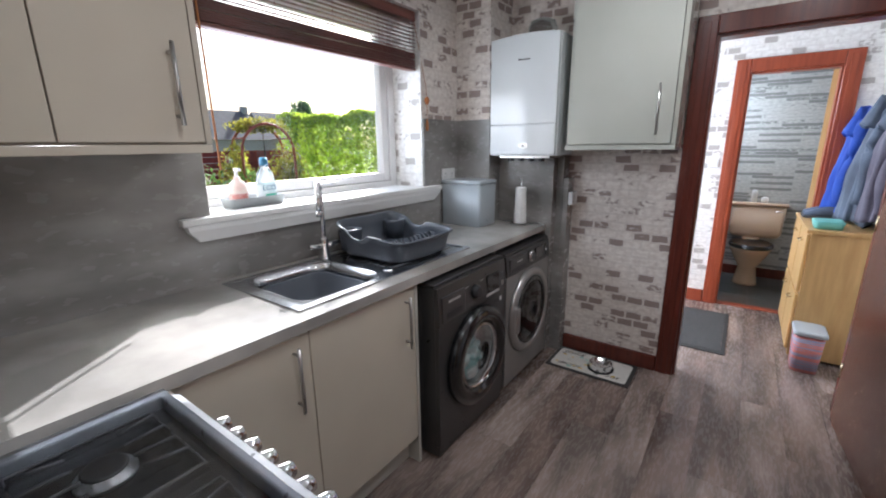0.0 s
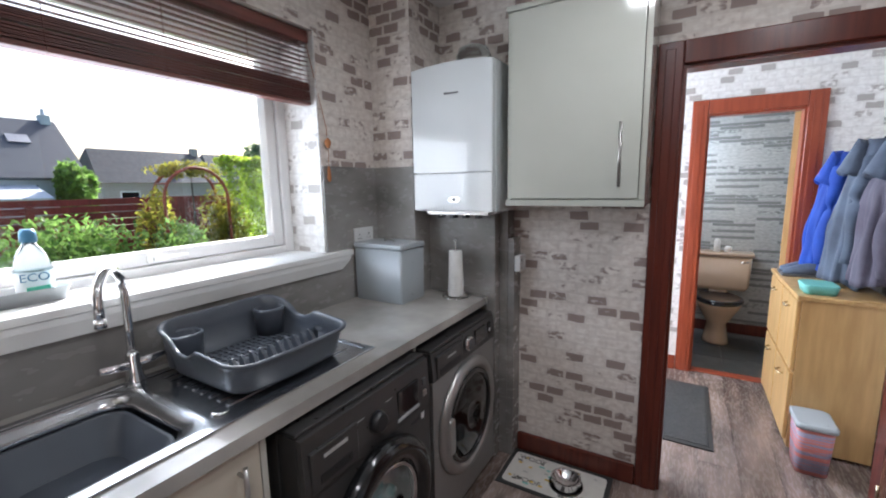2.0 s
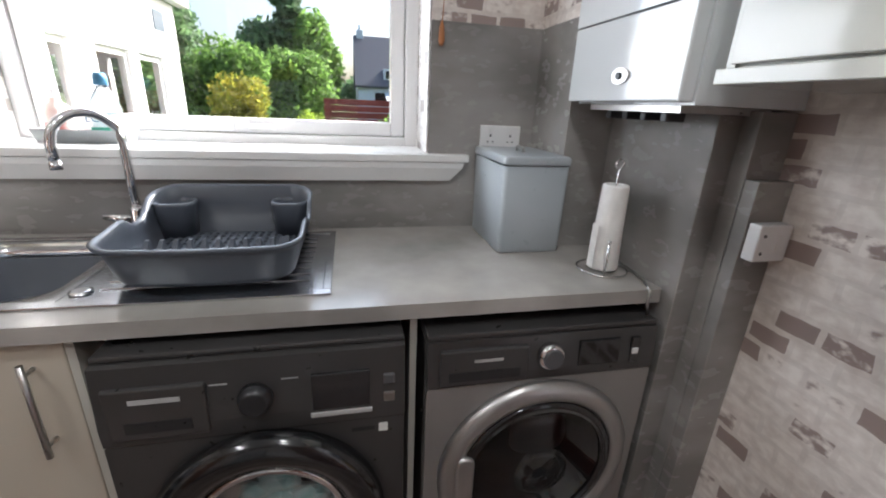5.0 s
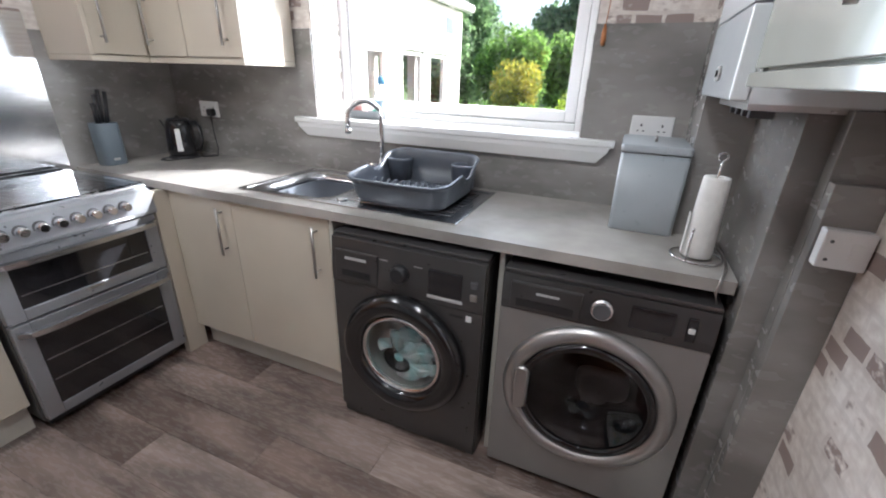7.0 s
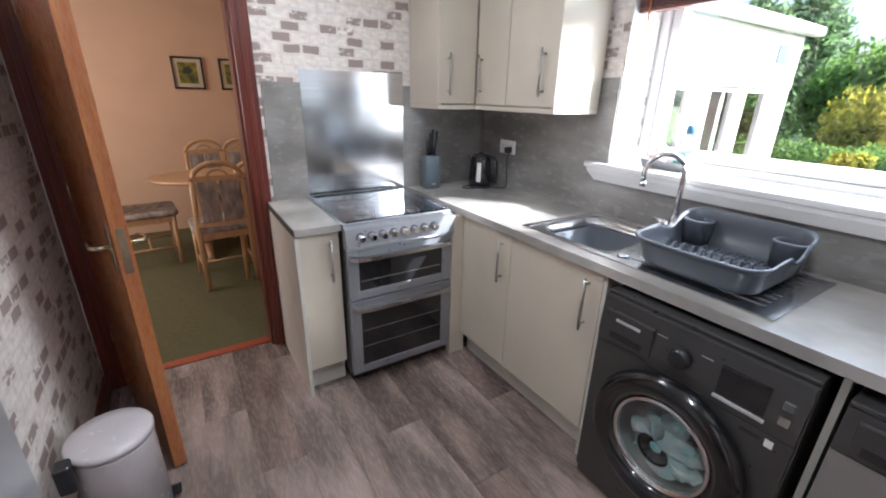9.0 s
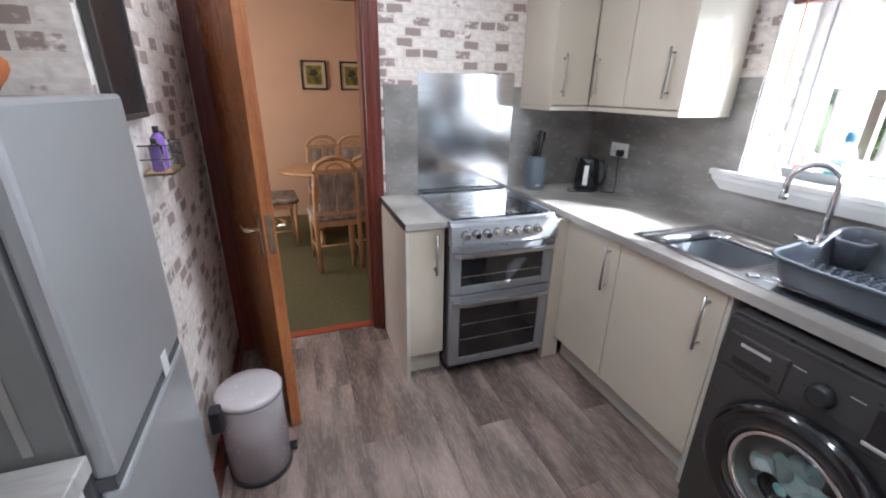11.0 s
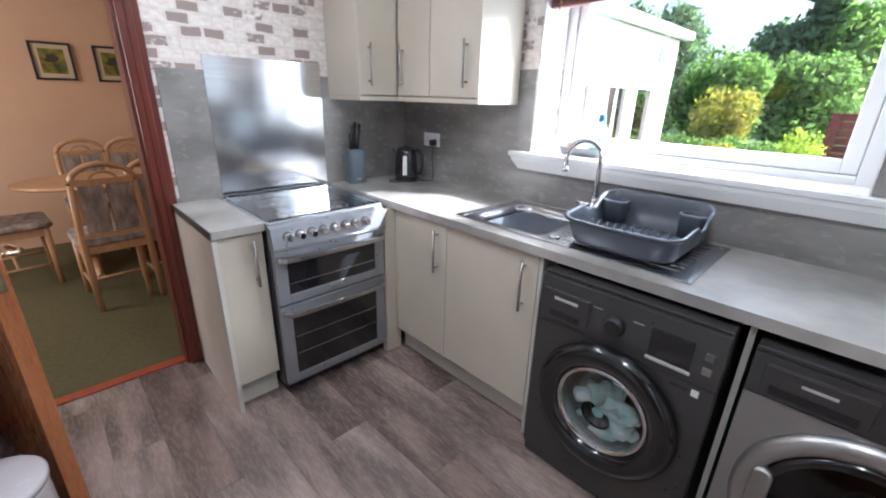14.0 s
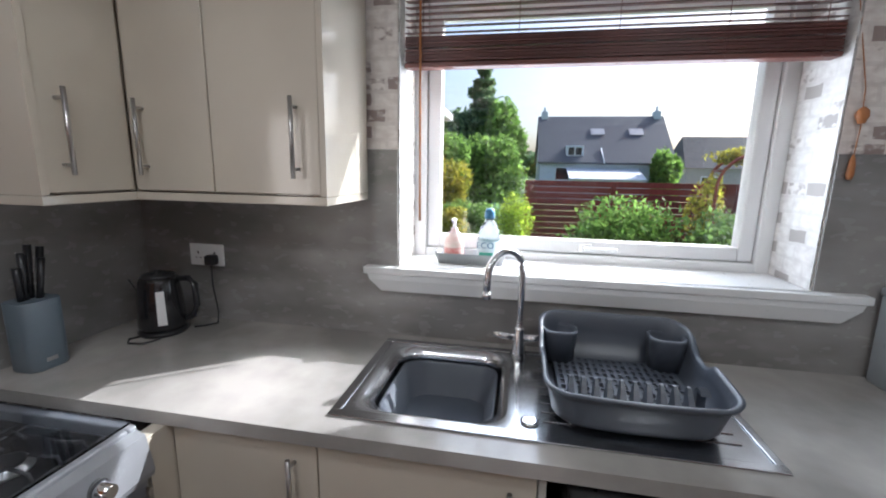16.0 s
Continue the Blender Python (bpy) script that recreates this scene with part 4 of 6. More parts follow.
for i in range(10):
    y = 1.632 + i * 0.031
    part("prong", loft([[(0.392 + dx - s1, y - w1, z), (0.392 + dx + s1, y - w1, z), (0.392 + dx + s1, y + w1, z), (0.392 + dx - s1, y + w1, z)] for z, dx, s1, w1 in ((0.936, 0, 0.022, 0.009), (0.955, -0.003, 0.018, 0.008), (0.978, -0.012, 0.011, 0.006), (0.992, -0.02, 0.005, 0.004))], smooth=False), RACK, rk)
for y in (1.622, 1.928):
    part("cutlery_cup", loft([flat(rrect(0.146, y, w1, h1, 0.035), z) for w1, h1, z in ((0.082, 0.09, 0.937), (0.094, 0.102, 1.026), (0.095, 0.103, 1.034), (0.086, 0.094, 1.037), (0.08, 0.088, 1.026), (0.07, 0.078, 0.95))], True, True), RACK, rk)
part("side_hook", loft([[(0.36 + dx, 1.93, z), (0.375 + dx, 1.93, z), (0.375 + dx, 1.952, z), (0.36 + dx, 1.952, z)] for dx, z in ((0, 0.938), (0, 0.985), (0.012, 0.995), (0.025, 0.985))], smooth=False), RACK, rk)
for x in (0.2, 0.4):
    for y in (1.66, 1.88):
        part("foot", lathe(x, y, [(0.012, 0.9106), (0.012, 0.919)], 10), RACK, rk)

# ---- things on the sill ----
tray = loft([[(x, y, z) for x, y in rrect(-0.115, 1.31, w, h, 0.02)] for w, h, z in ((0.09, 0.24, 1.1665), (0.105, 0.26, 1.205), (0.11, 0.265, 1.207), (0.1, 0.255, 1.205), (0.085, 0.235, 1.172))])
solo("soap_tray", tray, mat("grey_tray", (0.35, 0.37, 0.38)), "pale grey plastic tray on the window sill", "tray")
sp = thing("soap_dispenser", (-0.115, 1.245, 1.173), "milky pump bottle of hand soap", "soap bottle")
part("bottle", lathe(-0.115, 1.245, [(0.03, 1.173), (0.036, 1.18), (0.037, 1.245), (0.03, 1.27), (0.014, 1.283), (0.013, 1.295)], 24), PINKSOAP, sp)
part("pump", boxes([(-0.121, 1.239, 1.295, -0.109, 1.251, 1.318), (-0.122, 1.238, 1.318, -0.085, 1.252, 1.33)], bevel=0.002), WHITE, sp)
part("label_patch", lathe(-0.115, 1.245, [(0.0374, 1.19), (0.0376, 1.225)], 24, False, False), mat("red_label", (0.6, 0.2, 0.18), (0.75, 0.6, 0.55), 40), sp)
wl = thing("washing_up_bottle", (-0.115, 1.375, 1.173), "clear washing-up liquid bottle with blue cap", "bottle")
part("bottle", lathe(-0.115, 1.375, [(0.034, 1.173), (0.04, 1.18), (0.041, 1.27), (0.034, 1.3), (0.018, 1.325), (0.015, 1.335)], 28), CLEARP, wl)
part("cap", lathe(-0.115, 1.375, [(0.019, 1.336), (0.018, 1.36), (0.014, 1.372)], 18), ECOBLUE, wl, "dark blue screw cap")
part("label_patch", lathe(-0.115, 1.375, [(0.0415, 1.195), (0.0418, 1.255)], 28, False, False), mat("pale_label", (0.65, 0.75, 0.78)), wl)
part("lettering", text_mesh("ECO", 0.032, Matrix.Translation((-0.0725, 1.365, 1.24)) @ Matrix.Rotation(radians(90), 4, "Z") @ Matrix.Rotation(radians(90), 4, "X")), ECOBLUE, wl)
part("label_stripe", B(-0.0735, 1.345, 1.2, -0.072, 1.395, 1.215), ECOGREEN, wl)

# ---- worktop things ----
tn = thing("bread_tin", (0.165, 2.64, 0.905), "pale blue-grey lidded storage tin on the worktop", "tin")
part("body", loft([[(x, y, z) for x, y in rrect(0.168, 2.637, w, h, 0.014)] for w, h, z in ((0.284, 0.196, 0.9055), (0.29, 0.2, 0.91), (0.296, 0.205, 1.168))]), TIN, tn)
part("lid", loft([[(x, y, z) for x, y in rrect(0.168, 2.637, w, h, 0.014)] for w, h, z in ((0.304, 0.2085, 1.171), (0.306, 0.2095, 1.176), (0.306, 0.2095, 1.19), (0.3, 0.202, 1.195))]), TIN, tn)
part("lid_handle", tube([(0.14, 2.637, 1.196), (0.143, 2.637, 1.208), (0.195, 2.637, 1.208), (0.198, 2.637, 1.196)], 0.005, 8), SATIN, tn)

kr = thing("paper_towel_holder", (0.47, 2.79, 0.905), "chrome wire stand with a roll of kitchen paper", "paper towel holder")
part("base_ring", tube([(0.47 + 0.068 * math.cos(a * math.pi / 16), 2.79 + 0.068 * math.sin(a * math.pi / 16), 0.9095) for a in range(32)], 0.003, 8, True), CHROME, kr)
part("stem", tube([(0.402, 2.79, 0.9095), (0.47, 2.79, 0.911), (0.47, 2.79, 1.18)] + arc((0.47, 2.79, 1.2), 0.011, -60, 240, 10), 0.003, 8), CHROME, kr)
part("side_arm", tube([(0.53, 2.758, 0.9095), (0.532, 2.757, 1.0)], 0.003, 8), CHROME, kr)
part("side_arm", tube([(0.41, 2.822, 0.9095), (0.408, 2.823, 1.0)], 0.003, 8), CHROME, kr)
part("knob", lathe(0.532, 2.757, [(0.003, 1.0), (0.005, 1.006), (0.003, 1.012)], 8), CHROME, kr)
part("paper_roll", lathe(0.47, 2.79, [(0.02, 0.914), (0.039, 0.914), (0.041, 0.92), (0.037, 1.02), (0.034, 1.14), (0.032, 1.146), (0.018, 1.146), (0.017, 1.14)], 28, False, False), PAPER, kr, "white kitchen paper roll")
pcable = thing("appliance_cable", (0.55, 2.84, 0.905), "pale grey appliance cable at the worktop end", "cable")
part("cable", tube([(0.3, 2.855, 0.91), (0.42, 2.868, 0.91), (0.52, 2.862, 0.91), (0.585, 2.845, 0.912), (0.618, 2.835, 0.905), (0.624, 2.83, 0.87), (0.62, 2.84, 0.84)], 0.0038, 8), SATIN, pcable)
part("paper_flap", B(0.46, 2.747, 0.918, 0.488, 2.749, 1.04), PAPER, kr)


def socket(name, m, label, holes=2):
    s = thing(name, m.translation, label, "socket")
    def put(nm, bm, mt):
        bm.transform(m)
        return part(nm, bm, mt, s)
    put("plate", B(-0.073, -0.043, 0, 0.073, 0.043, 0.009, bevel=0.003), UPVC)
    for x in (-0.036, 0.036)[:holes]:
        put("pin_hole", B(x - 0.003, 0.004, 0.0088, x + 0.003, 0.013, 0.0096), BLACK)
        put("pin_hole", B(x - 0.013, -0.014, 0.0088, x - 0.006, -0.01, 0.0096), BLACK)
        put("pin_hole", B(x + 0.006, -0.014, 0.0088, x + 0.013, -0.01, 0.0096), BLACK)
        put("rocker", B(x - 0.006, 0.02, 0.009, x + 0.006, 0.034, 0.0115, bevel=0.001), WHITE)
    return s


XF = Matrix(((0, 0, 1, 0), (1, 0, 0, 0), (0, 1, 0, 0), (0, 0, 0, 1)))
socket("wall_socket", Matrix.Translation((0.0085, 0.29, 1.165)) @ XF, "white double wall socket above the worktop")
socket("wall_socket", Matrix.Translation((0.0085, 2.622, 1.222)) @ XF, "white double wall socket behind the storage tin")
fs = thing("fused_switch", (0.725, 2.99, 1.07), "white fused switch on the pipe boxing", "switch")
part("box", B(0.7255, 2.95, 1.03, 0.757, 3.036, 1.113, bevel=0.004), UPVC, fs)
part("fuse_slot", B(0.7565, 3.0, 1.055, 0.7585, 3.022, 1.09, bevel=0.001), WHITE, fs)
for z in (1.05, 1.09):
    part("screw", disc_x(2.965, z, [(0.004, 0.7565), (0.0035, 0.7585)], 10), RUBBER, fs)

kb = thing("knife_block", (0.48, 0.09, 0.905), "blue-grey upright knife block with black knives", "knife block")
part("holder", loft([[(x, y, z) for x, y in rrect(0.48, 0.09, w, w * 0.9, 0.03)] for w, z in ((0.104, 0.9055), (0.11, 0.91), (0.11, 1.11), (0.106, 1.113))]), KNIFEGREY, kb)
part("badge", boxes([(0.47, 0.1385, 0.93, 0.5, 0.1405, 0.942)]), SATIN, kb)
for x, y, h, tx in ((0.45, 0.08, 0.15, -0.02), (0.47, 0.075, 0.16, -0.012), (0.49, 0.085, 0.14, -0.006), (0.465, 0.1, 0.12, -0.02), (0.505, 0.09, 0.1, 0.0)):
    part("knife_handle", tube([(x, y, 1.11), (x + tx * 0.5, y, 1.11 + h * 0.5), (x + tx, y, 1.11 + h)], [0.009, 0.0085, 0.01], 8), BLACK, kb)

kt = thing("electric_kettle", (0.17, 0.215, 0.905), "glossy black electric kettle with water gauge", "kettle")
part("power_base", lathe(0.17, 0.215, [(0.078, 0.9055), (0.08, 0.915), (0.07, 0.922)], 28), BLACK, kt)
part("body", lathe(0.17, 0.215, [(0.074, 0.9225), (0.078, 0.94), (0.07, 1.05), (0.062, 1.1), (0.055, 1.112)], 32), BLACKGLASS, kt)
part("lid", lathe(0.17, 0.215, [(0.056, 1.1125), (0.05, 1.122), (0.012, 1.126), (0.01, 1.136)], 28), BLACK, kt)
part("spout", loft([[(0.17 + 0.6 * d, 0.215 - 0.8 * d - w, z), (0.17 + 0.6 * d + w, 0.215 - 0.8 * d, z), (0.17 + 0.6 * d + 0.012, 0.215 - 0.8 * d - 0.012, z)] for d, w, z in ((0.05, 0.02, 1.06), (0.07, 0.014, 1.1), (0.075, 0.01, 1.11))]), BLACK, kt)
part("handle", tube([(0.135, 0.265, 1.1), (0.13, 0.305, 1.1), (0.127, 0.323, 1.08), (0.127, 0.325, 1.0), (0.131, 0.31, 0.96), (0.135, 0.28, 0.95)], 0.011, 10), BLACK, kt)
part("water_gauge", loft([[(0.17 + r * math.cos(a), 0.215 + r * math.sin(a), z) for r, a in ((0.068 + k, 0.6), (0.0745 + k, 0.6), (0.0745 + k, 0.95), (0.068 + k, 0.95))] for z, k in ((0.95, 0.006), (1.07, -0.002))], smooth=False), WHITE, kt, "pale translucent water gauge")
part("plug", B(0.018, 0.305, 1.13, 0.055, 0.345, 1.17, bevel=0.008), BLACK, kt)
part("cord", tube([(0.04, 0.325, 1.13), (0.045, 0.33, 1.05), (0.05, 0.35, 0.95), (0.07, 0.36, 0.912), (0.1, 0.33, 0.91), (0.12, 0.3, 0.91)], 0.0035, 6), BLACK, kt)
part("spare_cord", tube([(0.22, 0.2, 0.909), (0.27, 0.17, 0.909), (0.3, 0.2, 0.909), (0.29, 0.25, 0.909), (0.24, 0.27, 0.909)], 0.0035, 6), BLACK, kt)

# ---- cooker ----
ck = thing("gas_cooker", (0.96, 0.35, 0), "silver-grey gas cooker with two ovens and lowered glass lid", "cooker")
CX0, CX1 = 0.665, 1.262
ENAMELGREY = mat("worn_grey_enamel", (0.05, 0.05, 0.054), (0.09, 0.09, 0.095), 30, 0.2, 0.3)
CGREY = mat("cooker_grey", (0.36, 0.375, 0.4), (0.32, 0.33, 0.355), 3, 0.3, 0.5)
part("body", B(CX0, 0.06, 0.05, CX1, 0.6, 0.864, bevel=0.006), GRAPHITE, ck)
part("kick", B(CX0 + 0.02, 0.5, 0.015, CX1 - 0.02, 0.58, 0.05), BLACK, ck)
part("hob", boxes([(CX0 - 0.002, 0.05, 0.866, CX0 + 0.02, 0.615, 0.9), (CX1 - 0.02, 0.05, 0.866, CX1 + 0.002, 0.615, 0.9), (CX0 + 0.02, 0.05, 0.866, CX1 - 0.02, 0.075, 0.9), (CX0 + 0.02, 0.597, 0.866, CX1 - 0.02, 0.615, 0.9)], bevel=0.005), CGREY, ck)
part("hob_plate", B(CX0 + 0.021, 0.076, 0.868, CX1 - 0.021, 0.596, 0.872), BLACKGLASS, ck)
lid = part("glass_lid", B(CX0 + 0.004, 0.06, 0.9055, CX1 - 0.004, 0.608, 0.9105, bevel=0.0015), glass_mat("smoked_glass", (0.6, 0.62, 0.66)), ck, "smoked glass lid, closed")
lid.visible_shadow = False
part("control_panel", loft([[(x, y, z) for y, z in ((0.6, 0.775), (0.65, 0.775), (0.655, 0.79), (0.638, 0.878), (0.6, 0.895))] for x in (CX0, CX1)], smooth=False), CGREY, ck)
for k in range(8):
    x = CX1 - 0.07 - k * 0.0575
    kn = part("knob", loft([[(x + r * math.cos(a * math.pi / 10), y, 0.835 + r * math.sin(a * math.pi / 10)) for a in range(20)] for r, y in ((0.019, 0.645), (0.02, 0.655), (0.016, 0.678), (0.014, 0.68))]), CHROME, ck)
    part("knob_skirt", loft([[(x + 0.023 * math.cos(a * math.pi / 10), y, 0.835 + 0.023 * math.sin(a * math.pi / 10)) for a in range(20)] for y in (0.64, 0.648)]), RUBBER, kn)
for nm, z0, z1 in (("top_oven_door", 0.505, 0.768), ("main_oven_door", 0.07, 0.497)):
    d = part(nm, boxes([(CX0 + 0.004, 0.602, z0, CX0 + 0.06, 0.635, z1), (CX1 - 0.06, 0.602, z0, CX1 - 0.004, 0.635, z1), (CX0 + 0.06, 0.602, z0, CX1 - 0.06, 0.635, z0 + 0.045), (CX0 + 0.06, 0.602, z1 - 0.05, CX1 - 0.06, 0.635, z1)], bevel=0.004), CGREY, ck)
    part("door_window", B(CX0 + 0.05, 0.606, z0 + 0.035, CX1 - 0.05, 0.629, z1 - 0.04), BLACKGLASS, d)
    hy = z1 - 0.032
    part("handle", loft([[(x, y + 0.635, hy + z) for y, z in ((dy, -0.013), (dy + 0.018, -0.01), (dy + 0.018, 0.01), (dy, 0.013))] for x, dy in ((CX0 + 0.012, 0.0), (CX0 + 0.04, 0.03), (CX0 + 0.1, 0.04), (CX1 - 0.1, 0.04), (CX1 - 0.04, 0.03), (CX1 - 0.012, 0.0))], smooth=False), STEEL, d, "steel bow handle")
    for k in range(2 if z1 < 0.6 else 1):
        zz = z0 + (z1 - z0) * (0.36 + 0.22 * k)
        part("oven_shelf", B(CX0 + 0.07, 0.6295, zz, CX1 - 0.07, 0.6302, zz + 0.004), SATIN, d)
part("badge", B(0.93, 0.6355, 0.535, 1.0, 0.637, 0.545), SATIN, ck)


def pan_support(cx, cy):
    """A square wire frame with straight fingers, over one burner."""
    bm = tube([(cx + sx * 0.118, cy + sy * 0.108, 0.882) for sx, sy in ((-1, -1), (1, -1), (1, 1), (-1, 1))], 0.0042, 6, True)
    for dx in (-0.078, -0.026, 0.026, 0.078):
        for s0 in (-1, 1):
            merge(bm, tube([(cx + dx, cy + s0 * 0.108, 0.882), (cx + dx, cy + s0 * 0.1, 0.899), (cx + dx * 0.8, cy + s0 * 0.036, 0.899)], 0.0042, 6))
    part("pan_support", bm, ENAMELGREY, ck)
    part("burner", lathe(cx, cy, [(0.045, 0.8725), (0.045, 0.879), (0.036, 0.881), (0.036, 0.886), (0.03, 0.888)], 24), SATIN, ck)
    part("burner_cap", lathe(cx, cy, [(0.034, 0.8882), (0.034, 0.891), (0.03, 0.893)], 24), BLACK, ck)


for cx in (0.82, 1.11):
    for cy in (0.215, 0.46):
        pan_support(cx, cy)
part("lid_hinge", tube([(CX0 + 0.03, 0.055, 0.912), (CX1 - 0.03, 0.055, 0.912)], 0.006, 8), BLACK, ck)
solo("steel_splashback", B(0.637, 0.0085, 0.905, 1.245, 0.013, 1.588), BRUSHED, "brushed stainless steel splashback behind the cooker", "splashback")

# ---- slim cabinet beside the cooker ----
sc = thing("slim_cabinet", (1.38, 0.3, 0), "slim cream base cabinet beside the cooker", "cabinet")
part("body", B(1.272, 0.02, 0.13, 1.463, 0.555, 0.86), CARCASS, sc)
part("end_panel", B(1.464, 0.02, 0.0, 1.482, 0.6, 0.862), CARCASS, sc)
part("plinth", B(1.272, 0.49, 0, 1.463, 0.52, 0.13), CARCASS, sc)
d = part("door", B(1.274, 0.557, 0.14, 1.462, 0.576, 0.858, bevel=0.002), CREAM, sc)
bar_handle(d, 1.322, 0.576, 0.62, 0.83, (0, 1))
st = thing("slim_worktop", (1.38, 0.3, 0.87), "short grey worktop with dark raw end", "worktop")
part("slab", B(1.268, 0.009, 0.868, 1.482, 0.605, 0.903, bevel=0.002), WORKTOP, st)
part("raw_end", B(1.4825, 0.02, 0.869, 1.4845, 0.6, 0.902), DARKEDGE, st)

# ---- fridge side ----
fr = thing("fridge_freezer", (2.6, 1.44, 0), "silver fridge freezer standing in the alcove", "fridge freezer")
part("body", B(2.345, 1.185, 0.03, 2.88, 1.69, 1.47, bevel=0.006), FRIDGESIDE, fr)
part("fridge_door", B(2.305, 1.187, 0.83, 2.343, 1.688, 1.475, bevel=0.01), FRIDGE, fr)
part("freezer_door", B(2.305, 1.187, 0.05, 2.343, 1.688, 0.8, bevel=0.01), FRIDGE, fr)
part("grip_recess", B(2.312, 1.19, 0.8, 2.343, 1.685, 0.83), RUBBER, fr)
part("seal", B(2.3435, 1.187, 0.05, 2.3445, 1.6895, 1.47), RUBBER, fr)
part("energy_tag", B(2.3035, 1.33, 0.81, 2.3048, 1.37, 0.87), WHITE, fr)
part("side_strip", B(2.4, 1.6905, 0.92, 2.415, 1.694, 1.46), SATIN, fr, "pale metal strip on the side")
for y in (1.23, 1.64):
    part("foot", lathe(2.37, y, [(0.02, 0), (0.02, 0.03)], 10), BLACK, fr)
rw = thing("side_worktop", (2.6, 2.3, 0.86), "grey wood-look worktop beside the fridge", "worktop")
part("slab", B(2.33, 1.7, 0.868, 2.895, 2.32, 0.906, bevel=0.003), GREYWOOD, rw)
rc = thing("side_cabinet", (2.6, 2.0, 0), "white base cabinet beside the fridge", "cabinet")
part("body", B(2.37, 1.705, 0.1, 2.89, 2.31, 0.865), WHITE, rc)
part("door", B(2.35, 1.707, 0.12, 2.368, 2.308, 0.862, bevel=0.002), WHITE, rc)
part("plinth", B(2.42, 1.705, 0.0, 2.44, 2.31, 0.1), WHITE, rc)
wb = thing("wall_board", (2.36, 0.98, 1.6), "dark framed board hung on the papered wall", "board")
part("panel", B(2.352, 0.86, 1.42, 2.366, 1.1, 2.1), BLACK, wb)
part("frame", boxes([(2.345, 0.845, 1.405, 2.368, 0.86, 2.115), (2.345, 1.1, 1.405, 2.368, 1.115, 2.115), (2.345, 0.86, 1.405, 2.368, 1.1, 1.42), (2.345, 0.86, 2.1, 2.368, 1.1, 2.115)], bevel=0.003), DARKEDGE, wb)
wk = thing("wire_basket", (2.33, 0.88, 1.25), "black wire basket with bottles on the wall", "basket")
for z in (1.245, 1.29, 1.33):
    part("wire", tube([(2.366, 0.8, z), (2.29, 0.8, z), (2.29, 0.96, z), (2.366, 0.96, z)], 0.0022, 5), BLACK, wk)
for k in range(9):
    part("wire", tube([(2.29, 0.8 + 0.02 * k, 1.33), (2.29, 0.8 + 0.02 * k, 1.245), (2.366, 0.8 + 0.02 * k, 1.245)], 0.0016, 5), BLACK, wk)
part("shelf", B(2.295, 0.803, 1.248, 2.364, 0.957, 1.252), PINE, wk)
for y, h, m in ((0.835, 0.11, CLEARP), (0.885, 0.13, PURPLE), (0.93, 0.1, CLEARP)):
    b = thing("small_bottle", (2.33, y, 1.252), "small toiletry bottle standing in the wire basket", "bottle", "bottles in the basket")
    part("bottle", lathe(2.33, y, [(0.018, 1.2525), (0.019, 1.26), (0.018, 1.25 + h * 0.75), (0.008, 1.25 + h * 0.85)], 14), m, b)
    part("cap", lathe(2.33, y, [(0.009, 1.25 + h * 0.855), (0.009, 1.25 + h)], 10), BLACK, b)


def blob(name, loc, scl, material, label, cat, seed):
    b = bmesh.new()
    bmesh.ops.create_icosphere(b, subdivisions=3, radius=1.0)
    for v in b.verts:
        v.co *= 1 + 0.16 * noise.noise(v.co * 2 + Vector((seed, 0, 0)))
        v.co = Vector((v.co.x * scl[0], v.co.y * scl[1], v.co.z * scl[2])) + Vector(loc)
    for f in b.faces:
        f.smooth = True
    return solo(name, b, material, label, cat)


blob("plush_toy", (2.44, 1.5, 1.515), (0.07, 0.11, 0.048), ORANGE, "orange-brown plush toy lying on the fridge", "soft toy", 1)
blob("cushion", (2.5, 1.6, 1.56), (0.07, 0.06, 0.095), YELLOW, "small yellow soft thing on the fridge", "soft toy", 5)

bn = thing("pedal_bin", (2.2, 0.92, 0), "pale taupe round pedal bin beside the fridge", "bin")
part("body", lathe(2.205, 0.915, [(0.118, 0.012), (0.118, 0.36), (0.119, 0.372)], 40), BINPAINT, bn)
part("base_ring", lathe(2.205, 0.915, [(0.122, 0.0), (0.122, 0.02), (0.119, 0.024)], 40), BLACK, bn)
part("lid", lathe(2.205, 0.915, [(0.122, 0.373), (0.123, 0.392), (0.115, 0.4), (0.06, 0.407), (0.01, 0.409)], 40), BINPAINT, bn)
part("hinge", B(2.29, 0.975, 0.3, 2.335, 1.03, 0.4, bevel=0.008), BLACK, bn)
part("pedal", B(2.06, 0.86, 0.015, 2.115, 0.9, 0.035, bevel=0.004), BLACK, bn)
blob("cloth_scrap", (2.338, 1.11, 0.033), (0.024, 0.03, 0.03), PINKSOAP, "small crumpled pale cloth by the bin", "cloth", 9)

